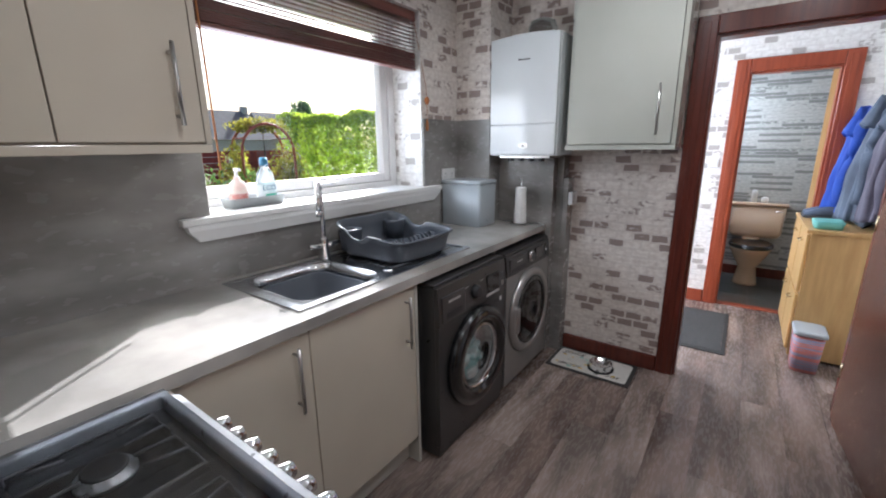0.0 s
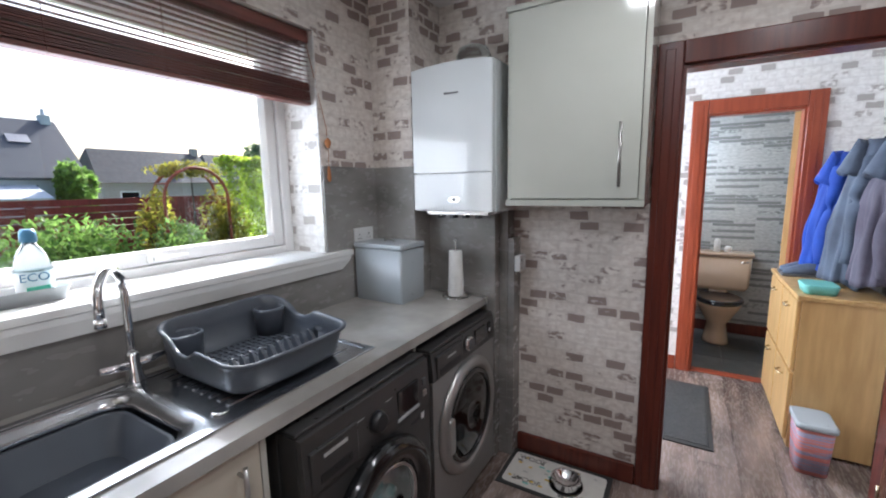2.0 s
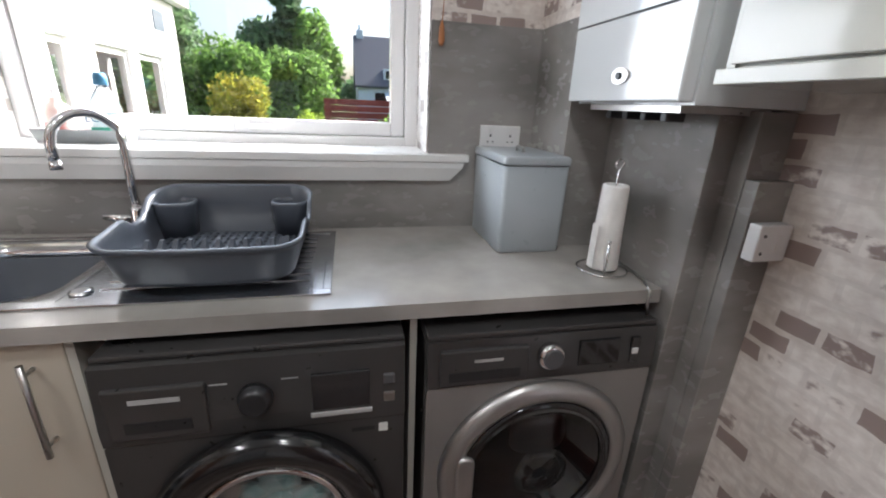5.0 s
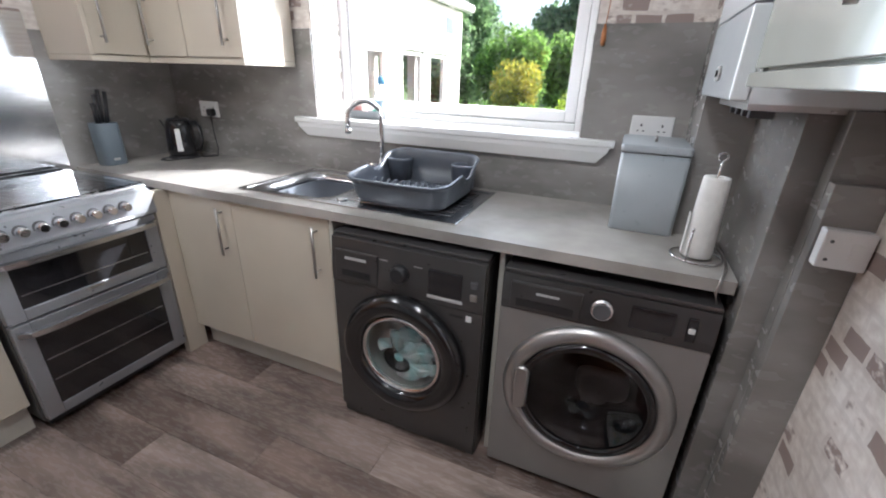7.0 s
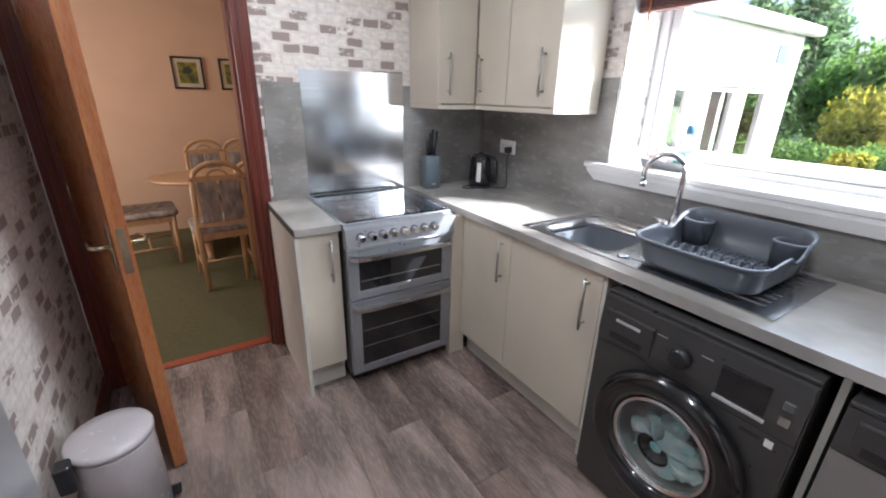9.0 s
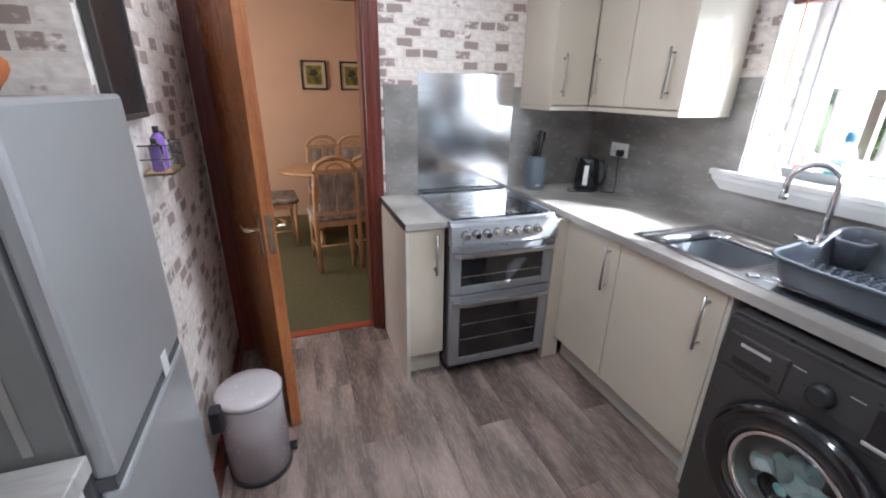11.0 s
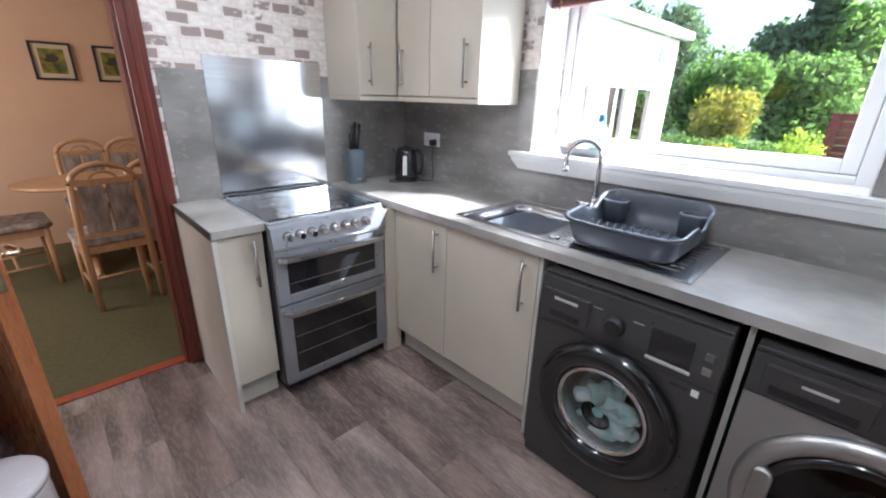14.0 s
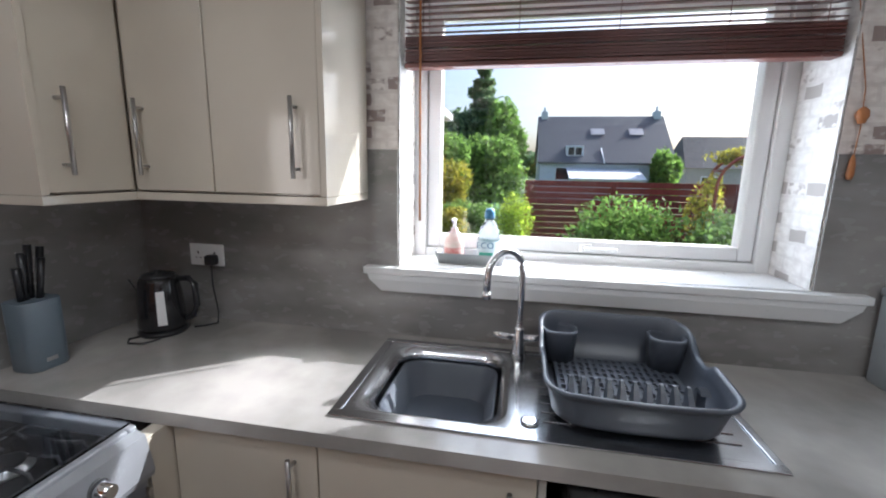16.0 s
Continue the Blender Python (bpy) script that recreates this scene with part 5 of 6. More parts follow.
# ---- dog mat and bowl ----
dm = thing("dog_mat", (0.97, 2.86, 0), "white printed pet feeding mat on the floor", "mat")
part("mat", B(0.72, 2.715, 0.001, 1.235, 3.01, 0.006, bevel=0.002), MATEDGE, dm, "dark rubber edge")
part("printed_panel", loft([flat(rrect(0.9775, 2.8625, 0.47, 0.25, 0.025), z) for z in (0.0058, 0.0067)], smooth=False), PRINT, dm, "white printed face")
for word, x, y in (("WOOF", 0.84, 2.95), ("WOOF", 1.1, 2.78), ("WOOF", 0.86, 2.785)):
    part("lettering", text_mesh(word, 0.045, Matrix.Translation((x, y, 0.0069))), INK, dm)
for k in range(34):
    x, y = random.uniform(0.76, 1.18), random.uniform(2.75, 2.97)
    part("print", B(x, y, 0.0062, x + random.uniform(0.012, 0.03), y + 0.011, 0.0072), random.choice((INK, TEAL, YELLOW, SATIN)), dm)
bw = thing("dog_bowl", (1.04, 2.85, 0.006), "stainless steel dog bowl on the mat", "bowl")
part("bowl", lathe(1.04, 2.85, [(0.075, 0.0068), (0.078, 0.012), (0.062, 0.045), (0.066, 0.05), (0.07, 0.049), (0.058, 0.044), (0.045, 0.018), (0.01, 0.015)], 32), CHROME, bw)
part("rubber_ring", lathe(1.04, 2.85, [(0.0765, 0.0066), (0.081, 0.0067), (0.081, 0.014), (0.0785, 0.015)], 32, False, False), BLACK, bw)

# ---- doors ----


def lever_door(name, hinge, free, h, label, thick=0.04, swing=1):
    """A flush leaf from its hinge to its free edge, with levers on both faces."""
    hv, fv = Vector((*hinge, 0)), Vector((*free, 0))
    L = (fv - hv).length
    d = thing(name, hv, label, "door", kind="structure")
    ang = math.atan2(fv.y - hv.y, fv.x - hv.x)
    R = Matrix.Translation(hv) @ Matrix.Rotation(ang, 4, "Z")

    def put(nm, bm, mt, parent, lab=""):
        bm.transform(R)
        return part(nm, bm, mt, parent, lab)
    leaf = put("leaf", B(0, -thick / 2, 0.01, L - 0.007, thick / 2, h, bevel=0.001), DOORDARK, d, "dark glossy veneered flush leaf")
    put("edge_lipping", B(L - 0.0065, -thick / 2, 0.01, L, thick / 2, h, bevel=0.001), DOORWOOD, leaf, "orange-brown wooden edge")
    put("lock_plate", B(L - 0.001, -0.012, 0.88, L + 0.0015, 0.012, 1.04), BRASS, leaf)
    put("latch", B(L + 0.0015, -0.006, 0.94, L + 0.009, 0.006, 0.96, bevel=0.002), BRASS, leaf)
    for s in (-1, 1):
        y = s * thick / 2
        a, b = sorted((y, y + s * 0.006))
        hd = put("backplate", B(L - 0.075, a + 0.0002 * s, 0.87, L - 0.035, b, 1.03, bevel=0.002), BRASS, d, "pale brass lever handle plate")
        put("lever", tube([(L - 0.055, y, 0.97), (L - 0.055, y + s * 0.045, 0.97), (L - 0.07, y + s * 0.055, 0.971), (L - 0.12, y + s * 0.052, 0.973), (L - 0.155, y + s * 0.05, 0.964)], [0.009, 0.008, 0.009, 0.008, 0.009], 10), BRASS, hd)
    for z in (0.25, 1.0, 1.72):
        put("hinge", tube([(-0.004, -thick / 2, z), (-0.004, -thick / 2, z + 0.08)], 0.006, 8), BRASS, d)
    return d


lever_door("door_1", (2.175, 3.0), (2.235, 2.19), 1.95, "dark veneered hall door standing open into the kitchen")
dd2 = lever_door("door_2", (2.262, 0.025), (2.06, 0.745), 1.94, "orange-brown veneered dining room door standing open against the wall", 0.046)
for o in dd2.children:
    if o.name.startswith("leaf"):
        o.data.materials[0] = DOORWOOD
        o["label"] = "orange-brown veneered flush leaf"
td = lever_door("door_3", (2.085, 4.71), (2.24, 5.22), 1.93, "pale wooden toilet door standing open")
for o in td.children_recursive:
    if o.name.startswith(("leaf", "edge")):
        o.data.materials[0] = PINE
        if o.name.startswith("leaf"):
            o["label"] = "pale pine flush leaf"

# ---- hall ----
hm = thing("door_mat", (1.5, 3.92, 0), "dark grey ribbed door mat in the hall", "mat")
part("mat_face", B(1.335, 3.53, 0.001, 1.655, 4.31, 0.009), MATGREY, hm)
part("border", boxes([(1.31, 3.5, 0.001, 1.68, 3.529, 0.007), (1.31, 4.311, 0.001, 1.68, 4.34, 0.007), (1.31, 3.53, 0.001, 1.334, 4.31, 0.007), (1.656, 3.53, 0.001, 1.68, 4.31, 0.007)]), MATEDGE, hm)
for k in range(15):
    part("rib", B(1.34 + 0.021 * k, 3.54, 0.0092, 1.35 + 0.021 * k, 4.3, 0.011), MATGREY, hm)

ch = thing("shoe_cabinet", (2.2, 4.1, 0), "pale pine shoe cabinet with tilting drawers in the hall", "cabinet")
part("body", B(2.02, 3.72, 0.02, 2.36, 4.5, 0.85), PINE, ch)
part("top", B(1.995, 3.7, 0.851, 2.37, 4.52, 0.875, bevel=0.004), PINE, ch)
for z0, z1 in ((0.06, 0.44), (0.46, 0.84)):
    for y0, y1 in ((3.73, 4.1), (4.12, 4.49)):
        dd = part("drawer_front", B(2.0, y0, z0, 2.018, y1, z1, bevel=0.003), PINE, ch)
        part("handle", tube([(2.0, (y0 + y1) / 2 - 0.04, z1 - 0.06), (1.98, (y0 + y1) / 2 - 0.03, z1 - 0.065), (1.98, (y0 + y1) / 2 + 0.03, z1 - 0.065), (2.0, (y0 + y1) / 2 + 0.04, z1 - 0.06)], 0.005, 8), BRASS, dd)


def jacket(y, mt, label, x=2.36, top=1.7, bottom=0.98, w=0.17, seed=0, lean=0.0, collar=None):
    """A coat hung by its collar: narrow at the hook, sloping shoulders, deep hanging folds, ragged hem."""
    j = thing("jacket", (x, y, bottom), label, "jacket", "coats hung in the hall")
    loops = []
    for i in range(25):
        t = i / 24
        spread = 0.5 + 0.5 * min(1.0, t / 0.3) ** 0.8
        ww, dd = w * spread * (1 + 0.1 * t), 0.035 + 0.06 * min(1.0, t / 0.35)
        ring = []
        for k in range(56):
            a = 2 * math.pi * k / 56
            fold = 0.13 * math.sin(7 * a + seed + 1.5 * t) + 0.09 * math.sin(13 * a + 2.3 * seed - t)
            f = 1 + fold * min(1.0, t * 1.6) + 0.16 * noise.noise(Vector((math.cos(a) * 2 + seed, math.sin(a) * 2, t * 4)))
            hem = 0.05 * noise.noise(Vector((math.cos(a) * 1.5, math.sin(a) * 1.5, seed))) * t
            ring.append((x - lean * t + dd * f * math.cos(a), y + ww * f * math.sin(a), top + (bottom - top) * t + hem))
        loops.append(ring)
    part("coat_body", loft(loops), mt, j)
    for s in (-1, 1):
        pts, rad = [], []
        for i in range(12):
            t = i / 11
            pts.append((x - 0.03 - lean * t - 0.025 * math.sin(3 * t), y + s * w * (0.5 + 0.55 * min(1.0, t * 2.2)), top - 0.1 - 0.56 * t))
            rad.append((0.042 + 0.012 * math.sin(9 * t + seed)) * (1 - 0.25 * t))
        part("sleeve", tube(pts, rad, 16), mt, j)
    hood = []
    for i in range(7):
        t = i / 6
        r = 0.03 + 0.05 * t
        hood.append([(x - 0.05 - 0.03 * t + r * 0.8 * math.cos(a * math.pi / 12), y + 1.35 * r * math.sin(a * math.pi / 12) * (1 + 0.1 * math.sin(3 * a + seed)), top - 0.01 - 0.17 * t + 0.02 * math.cos(a * math.pi / 6)) for a in range(24)])
    part("hood", loft(hood), collar or mt, j)
    part("hanging_loop", tube([(x, y, top - 0.03), (x + 0.05, y, top + 0.03), (x + 0.125, y, top + 0.03)], 0.004, 6), BLACK, j)
    return j


jacket(4.36, BLUECLOTH, "bright blue jacket hung on a hook", 2.28, 1.63, 0.93, 0.13, 1, 0.07)
jacket(4.14, NAVYCLOTH, "grey-blue denim-look jacket with hood hung on a hook", 2.33, 1.68, 0.9, 0.16, 4, 0.06)
jacket(3.84, MAUVECLOTH, "dark grey-mauve padded jacket hung on a hook", 2.36, 1.66, 0.95, 0.16, 8, 0.04, NAVYCLOTH)
solo("coat_rail", B(2.47, 3.6, 1.68, 2.498, 4.5, 1.76, bevel=0.004), PINE, "pine coat rail on the hall wall", "coat rail")
for k in range(2):
    sh = thing("shoe", (2.1, 4.3 + 0.1 * k, 0.875), "dark grey trainer on the shoe cabinet", "shoe", "shoes on the cabinet")
    y = 4.28 + 0.1 * k
    part("upper", loft([[(xx, y + u, z + 0.876) for u, z in ((-w, 0.018), (w, 0.018), (w * 0.8, h), (-w * 0.8, h))] for xx, w, h in ((2.02, 0.02, 0.04), (2.06, 0.038, 0.055), (2.14, 0.036, 0.085), (2.22, 0.034, 0.09), (2.27, 0.02, 0.08))]), NAVYCLOTH, sh)
    part("sole", B(2.01, y - 0.036, 0.8752, 2.28, y + 0.036, 0.893, bevel=0.006), RUBBER, sh)
solo("teal_tub", loft([[(x, y, z) for x, y in rrect(2.1, 3.84, w, h, 0.03)] for w, h, z in ((0.13, 0.16, 0.8755), (0.15, 0.18, 0.92), (0.14, 0.17, 0.925))]), TEAL, "pale teal plastic tub on the shoe cabinet", "tub")
fb = thing("storage_box", (2.09, 3.6, 0), "clear plastic food box with pale lid on the hall floor", "storage box")
part("box", loft([[(x, y, z) for x, y in rrect(2.09, 3.6, w, w * 1.3, 0.03)] for w, z in ((0.13, 0.002), (0.15, 0.25))]), mat("striped_box", (0.6, 0.2, 0.18), (0.3, 0.3, 0.42), 12, 0.4, stretch=(0.2, 0.2, 6), lo=0.48, hi=0.52), fb)
part("lid", loft([[(x, y, z) for x, y in rrect(2.09, 3.6, w, w * 1.3, 0.03)] for w, z in ((0.165, 0.251), (0.165, 0.27), (0.15, 0.276))]), TIN, fb, "pale translucent lid")
ls = thing("light_switch", (1.36, 4.58, 1.25), "white light switch beside the toilet door", "switch")
part("plate", B(1.36, 4.578, 1.2, 1.435, 4.589, 1.285, bevel=0.003), UPVC, ls)
part("rocker", B(1.385, 4.573, 1.225, 1.41, 4.5785, 1.26, bevel=0.002), WHITE, ls)
hw = thing("window_2", (0.05, 3.86, 1.4), "white glazed back door panel at the hall end", "window", kind="structure")
part("window_frame", boxes([(0.02, 3.322, 0.502, 0.08, 3.4, 2.298), (0.02, 4.32, 0.502, 0.08, 4.398, 2.298), (0.02, 3.4, 0.502, 0.08, 4.32, 0.58), (0.02, 3.4, 2.22, 0.08, 4.32, 2.298)], bevel=0.004), UPVC, hw)
hp = part("pane", B(0.045, 3.398, 0.578, 0.05, 4.322, 2.222), GLASS, hw)
hp.visible_shadow = False

# ---- toilet ----
wc = thing("toilet", (1.78, 5.45, 0), "beige porcelain toilet with black seat", "toilet")


def ell(cx, cy, rx, ry, z, n=28):
    return [(cx + rx * math.cos(2 * math.pi * k / n), cy + ry * math.sin(2 * math.pi * k / n), z) for k in range(n)]


part("pedestal", loft([ell(1.77, 5.44, 0.11, 0.14, 0.0), ell(1.77, 5.44, 0.1, 0.13, 0.03), ell(1.77, 5.45, 0.08, 0.12, 0.18), ell(1.77, 5.4, 0.14, 0.19, 0.3), ell(1.77, 5.37, 0.175, 0.225, 0.385), ell(1.77, 5.37, 0.175, 0.225, 0.4)]), PORCELAIN, wc)
part("seat", loft([ell(1.77, 5.37, 0.18, 0.23, 0.401), ell(1.77, 5.37, 0.188, 0.236, 0.41), ell(1.77, 5.37, 0.184, 0.232, 0.422)]), BLACKGLASS, wc, "glossy black seat")
part("seat_lid", loft([ell(1.77, 5.375, 0.18, 0.226, 0.4225), ell(1.77, 5.375, 0.184, 0.23, 0.432), ell(1.77, 5.375, 0.16, 0.2, 0.442)]), BLACKGLASS, wc)
part("cistern", loft([[(x, y, z) for x, y in rrect(1.79, 5.64, w, d, 0.03)] for w, d, z in ((0.38, 0.16, 0.46), (0.43, 0.18, 0.5), (0.45, 0.19, 0.78))]), PORCELAIN, wc)
part("cistern_lid", loft([[(x, y, z) for x, y in rrect(1.79, 5.638, w, d, 0.03)] for w, d, z in ((0.475, 0.205, 0.781), (0.48, 0.21, 0.8), (0.46, 0.19, 0.815))]), PORCELAIN, wc)
part("flush_lever", tube([(1.98, 5.54, 0.74), (1.98, 5.52, 0.74), (1.92, 5.515, 0.735)], 0.007, 8), CHROME, wc)
part("joining_bend", B(1.69, 5.56, 0.38, 1.85, 5.7, 0.46, bevel=0.02), PORCELAIN, wc)
for x, r, h in ((1.74, 0.026, 0.12), (1.83, 0.03, 0.05)):
    solo("freshener_can" if h > 0.1 else "freshener_tub", lathe(x, 5.64, [(r, 0.8155), (r, 0.815 + h * 0.8), (r * 0.7, 0.815 + h)], 18), WHITE, "white air freshener on the toilet cistern", "air freshener")
gl = thing("ceiling_globe", (1.75, 5.3, 2.2), "opal glass ceiling globe in the toilet", "ceiling light")
part("globe", lathe(1.75, 5.3, [(0.02, 2.12), (0.09, 2.15), (0.125, 2.23), (0.1, 2.32), (0.06, 2.36)], 24), ENAMEL, gl)
part("base", lathe(1.75, 5.3, [(0.07, 2.361), (0.07, 2.4195)], 20), WHITE, gl)

# ---- dining room ----


def dining_chair():
    c = thing("dining_chair", (0, 0, 0), "pale beech dining chair with tapestry seat and back", "chair", "chairs round the dining table")
    part("seat", loft([[(x, y, z) for x, y in rrect(0, 0.01, w, d, 0.06)] for w, d, z in ((0.42, 0.41, 0.44), (0.44, 0.43, 0.455), (0.42, 0.41, 0.485))]), TAPESTRY, c)
    part("seat_frame", boxes([(-0.2, -0.19, 0.385, 0.2, -0.165, 0.439), (-0.2, 0.165, 0.385, 0.2, 0.19, 0.439), (-0.2, -0.165, 0.385, -0.178, 0.165, 0.439), (0.178, -0.165, 0.385, 0.2, 0.165, 0.439)], bevel=0.004), BEECH, c)
    for s in (-1, 1):
        part("front_leg", tube([(s * 0.19, 0.175, 0), (s * 0.185, 0.175, 0.44)], [0.017, 0.022], 10), BEECH, c)
        part("back_leg", tube([(s * 0.18, -0.25, 0), (s * 0.18, -0.19, 0.42), (s * 0.175, -0.2, 0.6), (s * 0.165, -0.23, 0.86)], [0.018, 0.022, 0.02, 0.018], 10), BEECH, c)
    part("crest", tube([(-0.165, -0.23, 0.86)] + [(0.165 * math.cos(a), -0.235 - 0.005 * math.sin(a), 0.86 + 0.115 * math.sin(a)) for a in [math.pi * (1 - k / 12) for k in range(1, 12)]] + [(0.165, -0.23, 0.86)], 0.019, 10), BEECH, c)
    part("inner_hoop", tube([(0.07 * math.cos(a), -0.237, 0.875 + 0.05 * math.sin(a)) for a in [math.pi * (1 - k / 10) for k in range(11)]], 0.009, 8), BEECH, c)
    part("top_rail", B(-0.165, -0.245, 0.845, 0.165, -0.22, 0.885, bevel=0.004), BEECH, c)
    part("lower_rail", B(-0.175, -0.225, 0.5, 0.175, -0.2, 0.53, bevel=0.004), BEECH, c)
    for x0, x1 in ((-0.135, -0.01), (0.01, 0.135)):
        part("back_pad", loft([[(x0, -0.205 + dy, 0.535), (x1, -0.205 + dy, 0.535), (x1, -0.224 + dy, 0.845), (x0, -0.224 + dy, 0.845)] for dy in (-0.02, 0.015)], smooth=False), TAPESTRY, c)
    for s in (-1, 1):
        part("stretcher", tube([(s * 0.18, -0.23, 0.16), (s * 0.188, 0.175, 0.16)], 0.009, 8), BEECH, c)
    part("stretcher", tube([(-0.184, -0.03, 0.16), (0.184, -0.03, 0.16)], 0.009, 8), BEECH, c)
    return c


c0 = dining_chair()
for x, y, a in ((1.32, -1.32, 174), (1.6, -2.45, 4), (1.28, -2.45, -5), (2.17, -1.95, 95)):
    copy_thing(c0, pose(x, y, 0.005, 0, 0, a))
c0.matrix_basis = pose(1.65, -1.27, 0.005, 0, 0, 183)
tb = thing("dining_table", (1.35, -1.95, 0), "pale beech oval dining table", "table")
part("tabletop", loft([ell(1.3, -1.92, 0.8, 0.42, 0.722, 40), ell(1.3, -1.92, 0.81, 0.43, 0.735, 40), ell(1.3, -1.92, 0.8, 0.42, 0.75, 40)]), BEECH, tb)
part("apron", B(0.8, -2.15, 0.66, 1.8, -1.7, 0.721), BEECH, tb)
for x in (0.85, 1.75):
    part("pedestal_leg", tube([(x, -1.92, 0.66), (x, -1.92, 0.1)], 0.04, 12), BEECH, tb)
    part("foot", tube([(x, -2.2, 0.03), (x, -1.92, 0.1), (x, -1.64, 0.03)], [0.025, 0.035, 0.025], 10), BEECH, tb)
for x0 in (1.48, 1.05):
    pc = thing("picture", (x0 + 0.14, -2.89, 1.63), "small dark-framed print of a yellow-green tree", "picture", "pictures on the dining wall")
    part("frame", boxes([(x0, -2.899, 1.48, x0 + 0.28, -2.875, 1.498), (x0, -2.899, 1.77, x0 + 0.28, -2.875, 1.788), (x0, -2.899, 1.498, x0 + 0.018, -2.875, 1.77), (x0 + 0.262, -2.899, 1.498, x0 + 0.28, -2.875, 1.77)], bevel=0.002), BLACK, pc)
    part("mount", B(x0 + 0.018, -2.899, 1.498, x0 + 0.262, -2.888, 1.77), mat("cream_mount", (0.6, 0.5, 0.36)), pc)
    part("print", B(x0 + 0.055, -2.8878, 1.535, x0 + 0.225, -2.886, 1.735), mat("tree_print", (0.3, 0.26, 0.03), (0.06, 0.07, 0.03), 14, 0.4), pc)
    part("printed_tree", loft([[(x0 + 0.14 + r * math.cos(a * math.pi / 7), y, 1.645 + 0.9 * r * math.sin(a * math.pi / 7)) for a, r in enumerate((0.06, 0.045, 0.058, 0.05, 0.062, 0.045, 0.055, 0.04, 0.03, 0.02, 0.05, 0.02, 0.03, 0.05))] for y in (-2.8859, -2.8852)], smooth=False), DARKEDGE, pc)
cl = thing("ceiling_spotlights", (1.7, -1.75, 2.45), "brass ceiling spotlight bar with lit lamps", "ceiling light")
part("bar", tube([(1.35, -1.75, 2.46), (1.6, -1.7, 2.46), (1.85, -1.78, 2.46)], 0.012, 10), BRASS, cl)
part("rose", lathe(1.6, -1.7, [(0.05, 2.47), (0.06, 2.498)], 20), BRASS, cl)
for x, y in ((1.4, -1.74), (1.62, -1.7), (1.82, -1.77)):
    part("spot_shade", lathe(x, y, [(0.045, 2.36), (0.035, 2.41), (0.015, 2.45)], 18, False, True), BRASS, cl)
    part("bulb", lathe(x, y, [(0.01, 2.35), (0.03, 2.365), (0.03, 2.385), (0.012, 2.4)], 14), LAMPGLOW, cl)

# Housings made up to go with the added fill lamps, out of view.
for sx, sy in FILL_SPOTS:
    kl = thing("ceiling_spot", (sx, sy, 2.4), "unseen round white spotlight added with the kitchen fill lamps", "ceiling light", "kitchen ceiling spotlights")
    part("housing", lathe(sx, sy, [(0.12, 2.345), (0.125, 2.36), (0.1, 2.4195)], 24, True, True), WHITE, kl)

# ---- garden and street ----
GZ = -0.35
solo("ground", B(-300, -300, GZ - 1, -0.36, 300, GZ), GRASS, "mown garden lawn that reaches the horizon", "lawn", kind="structure")
solo("garden_path", B(-6.2, -0.8, GZ - 0.1, -4.6, 7.5, GZ + 0.012), GRAVEL, "pale gravel garden path", "path", kind="structure")


def leaves(name, centre, radii, count, size, material, seed, lumps=9, hollow=0.55, stretch=1.0):
    """Many small tilted leaves on the lumpy shell of a bush or crown."""
    rng = np.random.default_rng(seed)
    subs = rng.normal(size=(lumps, 3))
    subs = subs / np.linalg.norm(subs, axis=1)[:, None] * rng.uniform(0.35, 0.62, (lumps, 1))
    rad = rng.uniform(0.38, 0.6, lumps)
    pick = rng.integers(0, lumps, count)
    d = rng.normal(size=(count, 3))
    d /= np.linalg.norm(d, axis=1)[:, None]
    pos = subs[pick] + d * (rad[pick] * rng.uniform(hollow, 1.05, count) ** 0.7)[:, None]
    pos = pos * np.array(radii) + np.array(centre)
    u = rng.normal(size=(count, 3))
    u /= np.linalg.norm(u, axis=1)[:, None]
    v = np.cross(u, d + rng.normal(size=(count, 3)) * 0.5)
    v /= np.linalg.norm(v, axis=1)[:, None] + 1e-9
    s = (size * rng.uniform(0.6, 1.3, count))[:, None]
    quad = np.stack([pos - u * s * stretch, pos - v * s * 0.45, pos + u * s * stretch, pos + v * s * 0.45], axis=1).reshape(-1, 3)
    me = bpy.data.meshes.new(name)
    me.from_pydata(quad.tolist(), [], np.arange(count * 4).reshape(-1, 4).tolist())
    me.materials.append(material)
    return me


def plant(name, centre, radii, count, size, material, label, cat, seed, lumps=9, trunk=True, stretch=1.0):
    x, y, z = centre
    p = thing(name, (x, y, GZ), label, cat)
    me = leaves("crown", (0, 0, z - GZ), radii, count, size, material, seed, lumps, stretch=stretch)
    c = new("crown", me)
    c.parent = p
    if trunk:
        r = max(radii[0] * 0.06, 0.02)
        part("trunk", tube([(x, y, GZ - 0.05), (x + r, y, (z + GZ) / 2), (x, y + r, z)], [r * 1.4, r, r * 0.5], 8), BARK, p)
        for k in range(4):
            a = k * 1.7 + seed
            part("limb", tube([(x, y, z - radii[2] * 0.4), (x + radii[0] * 0.5 * math.cos(a), y + radii[1] * 0.5 * math.sin(a), z + radii[2] * 0.2)], [r * 0.7, r * 0.25], 6), BARK, p)
    return p


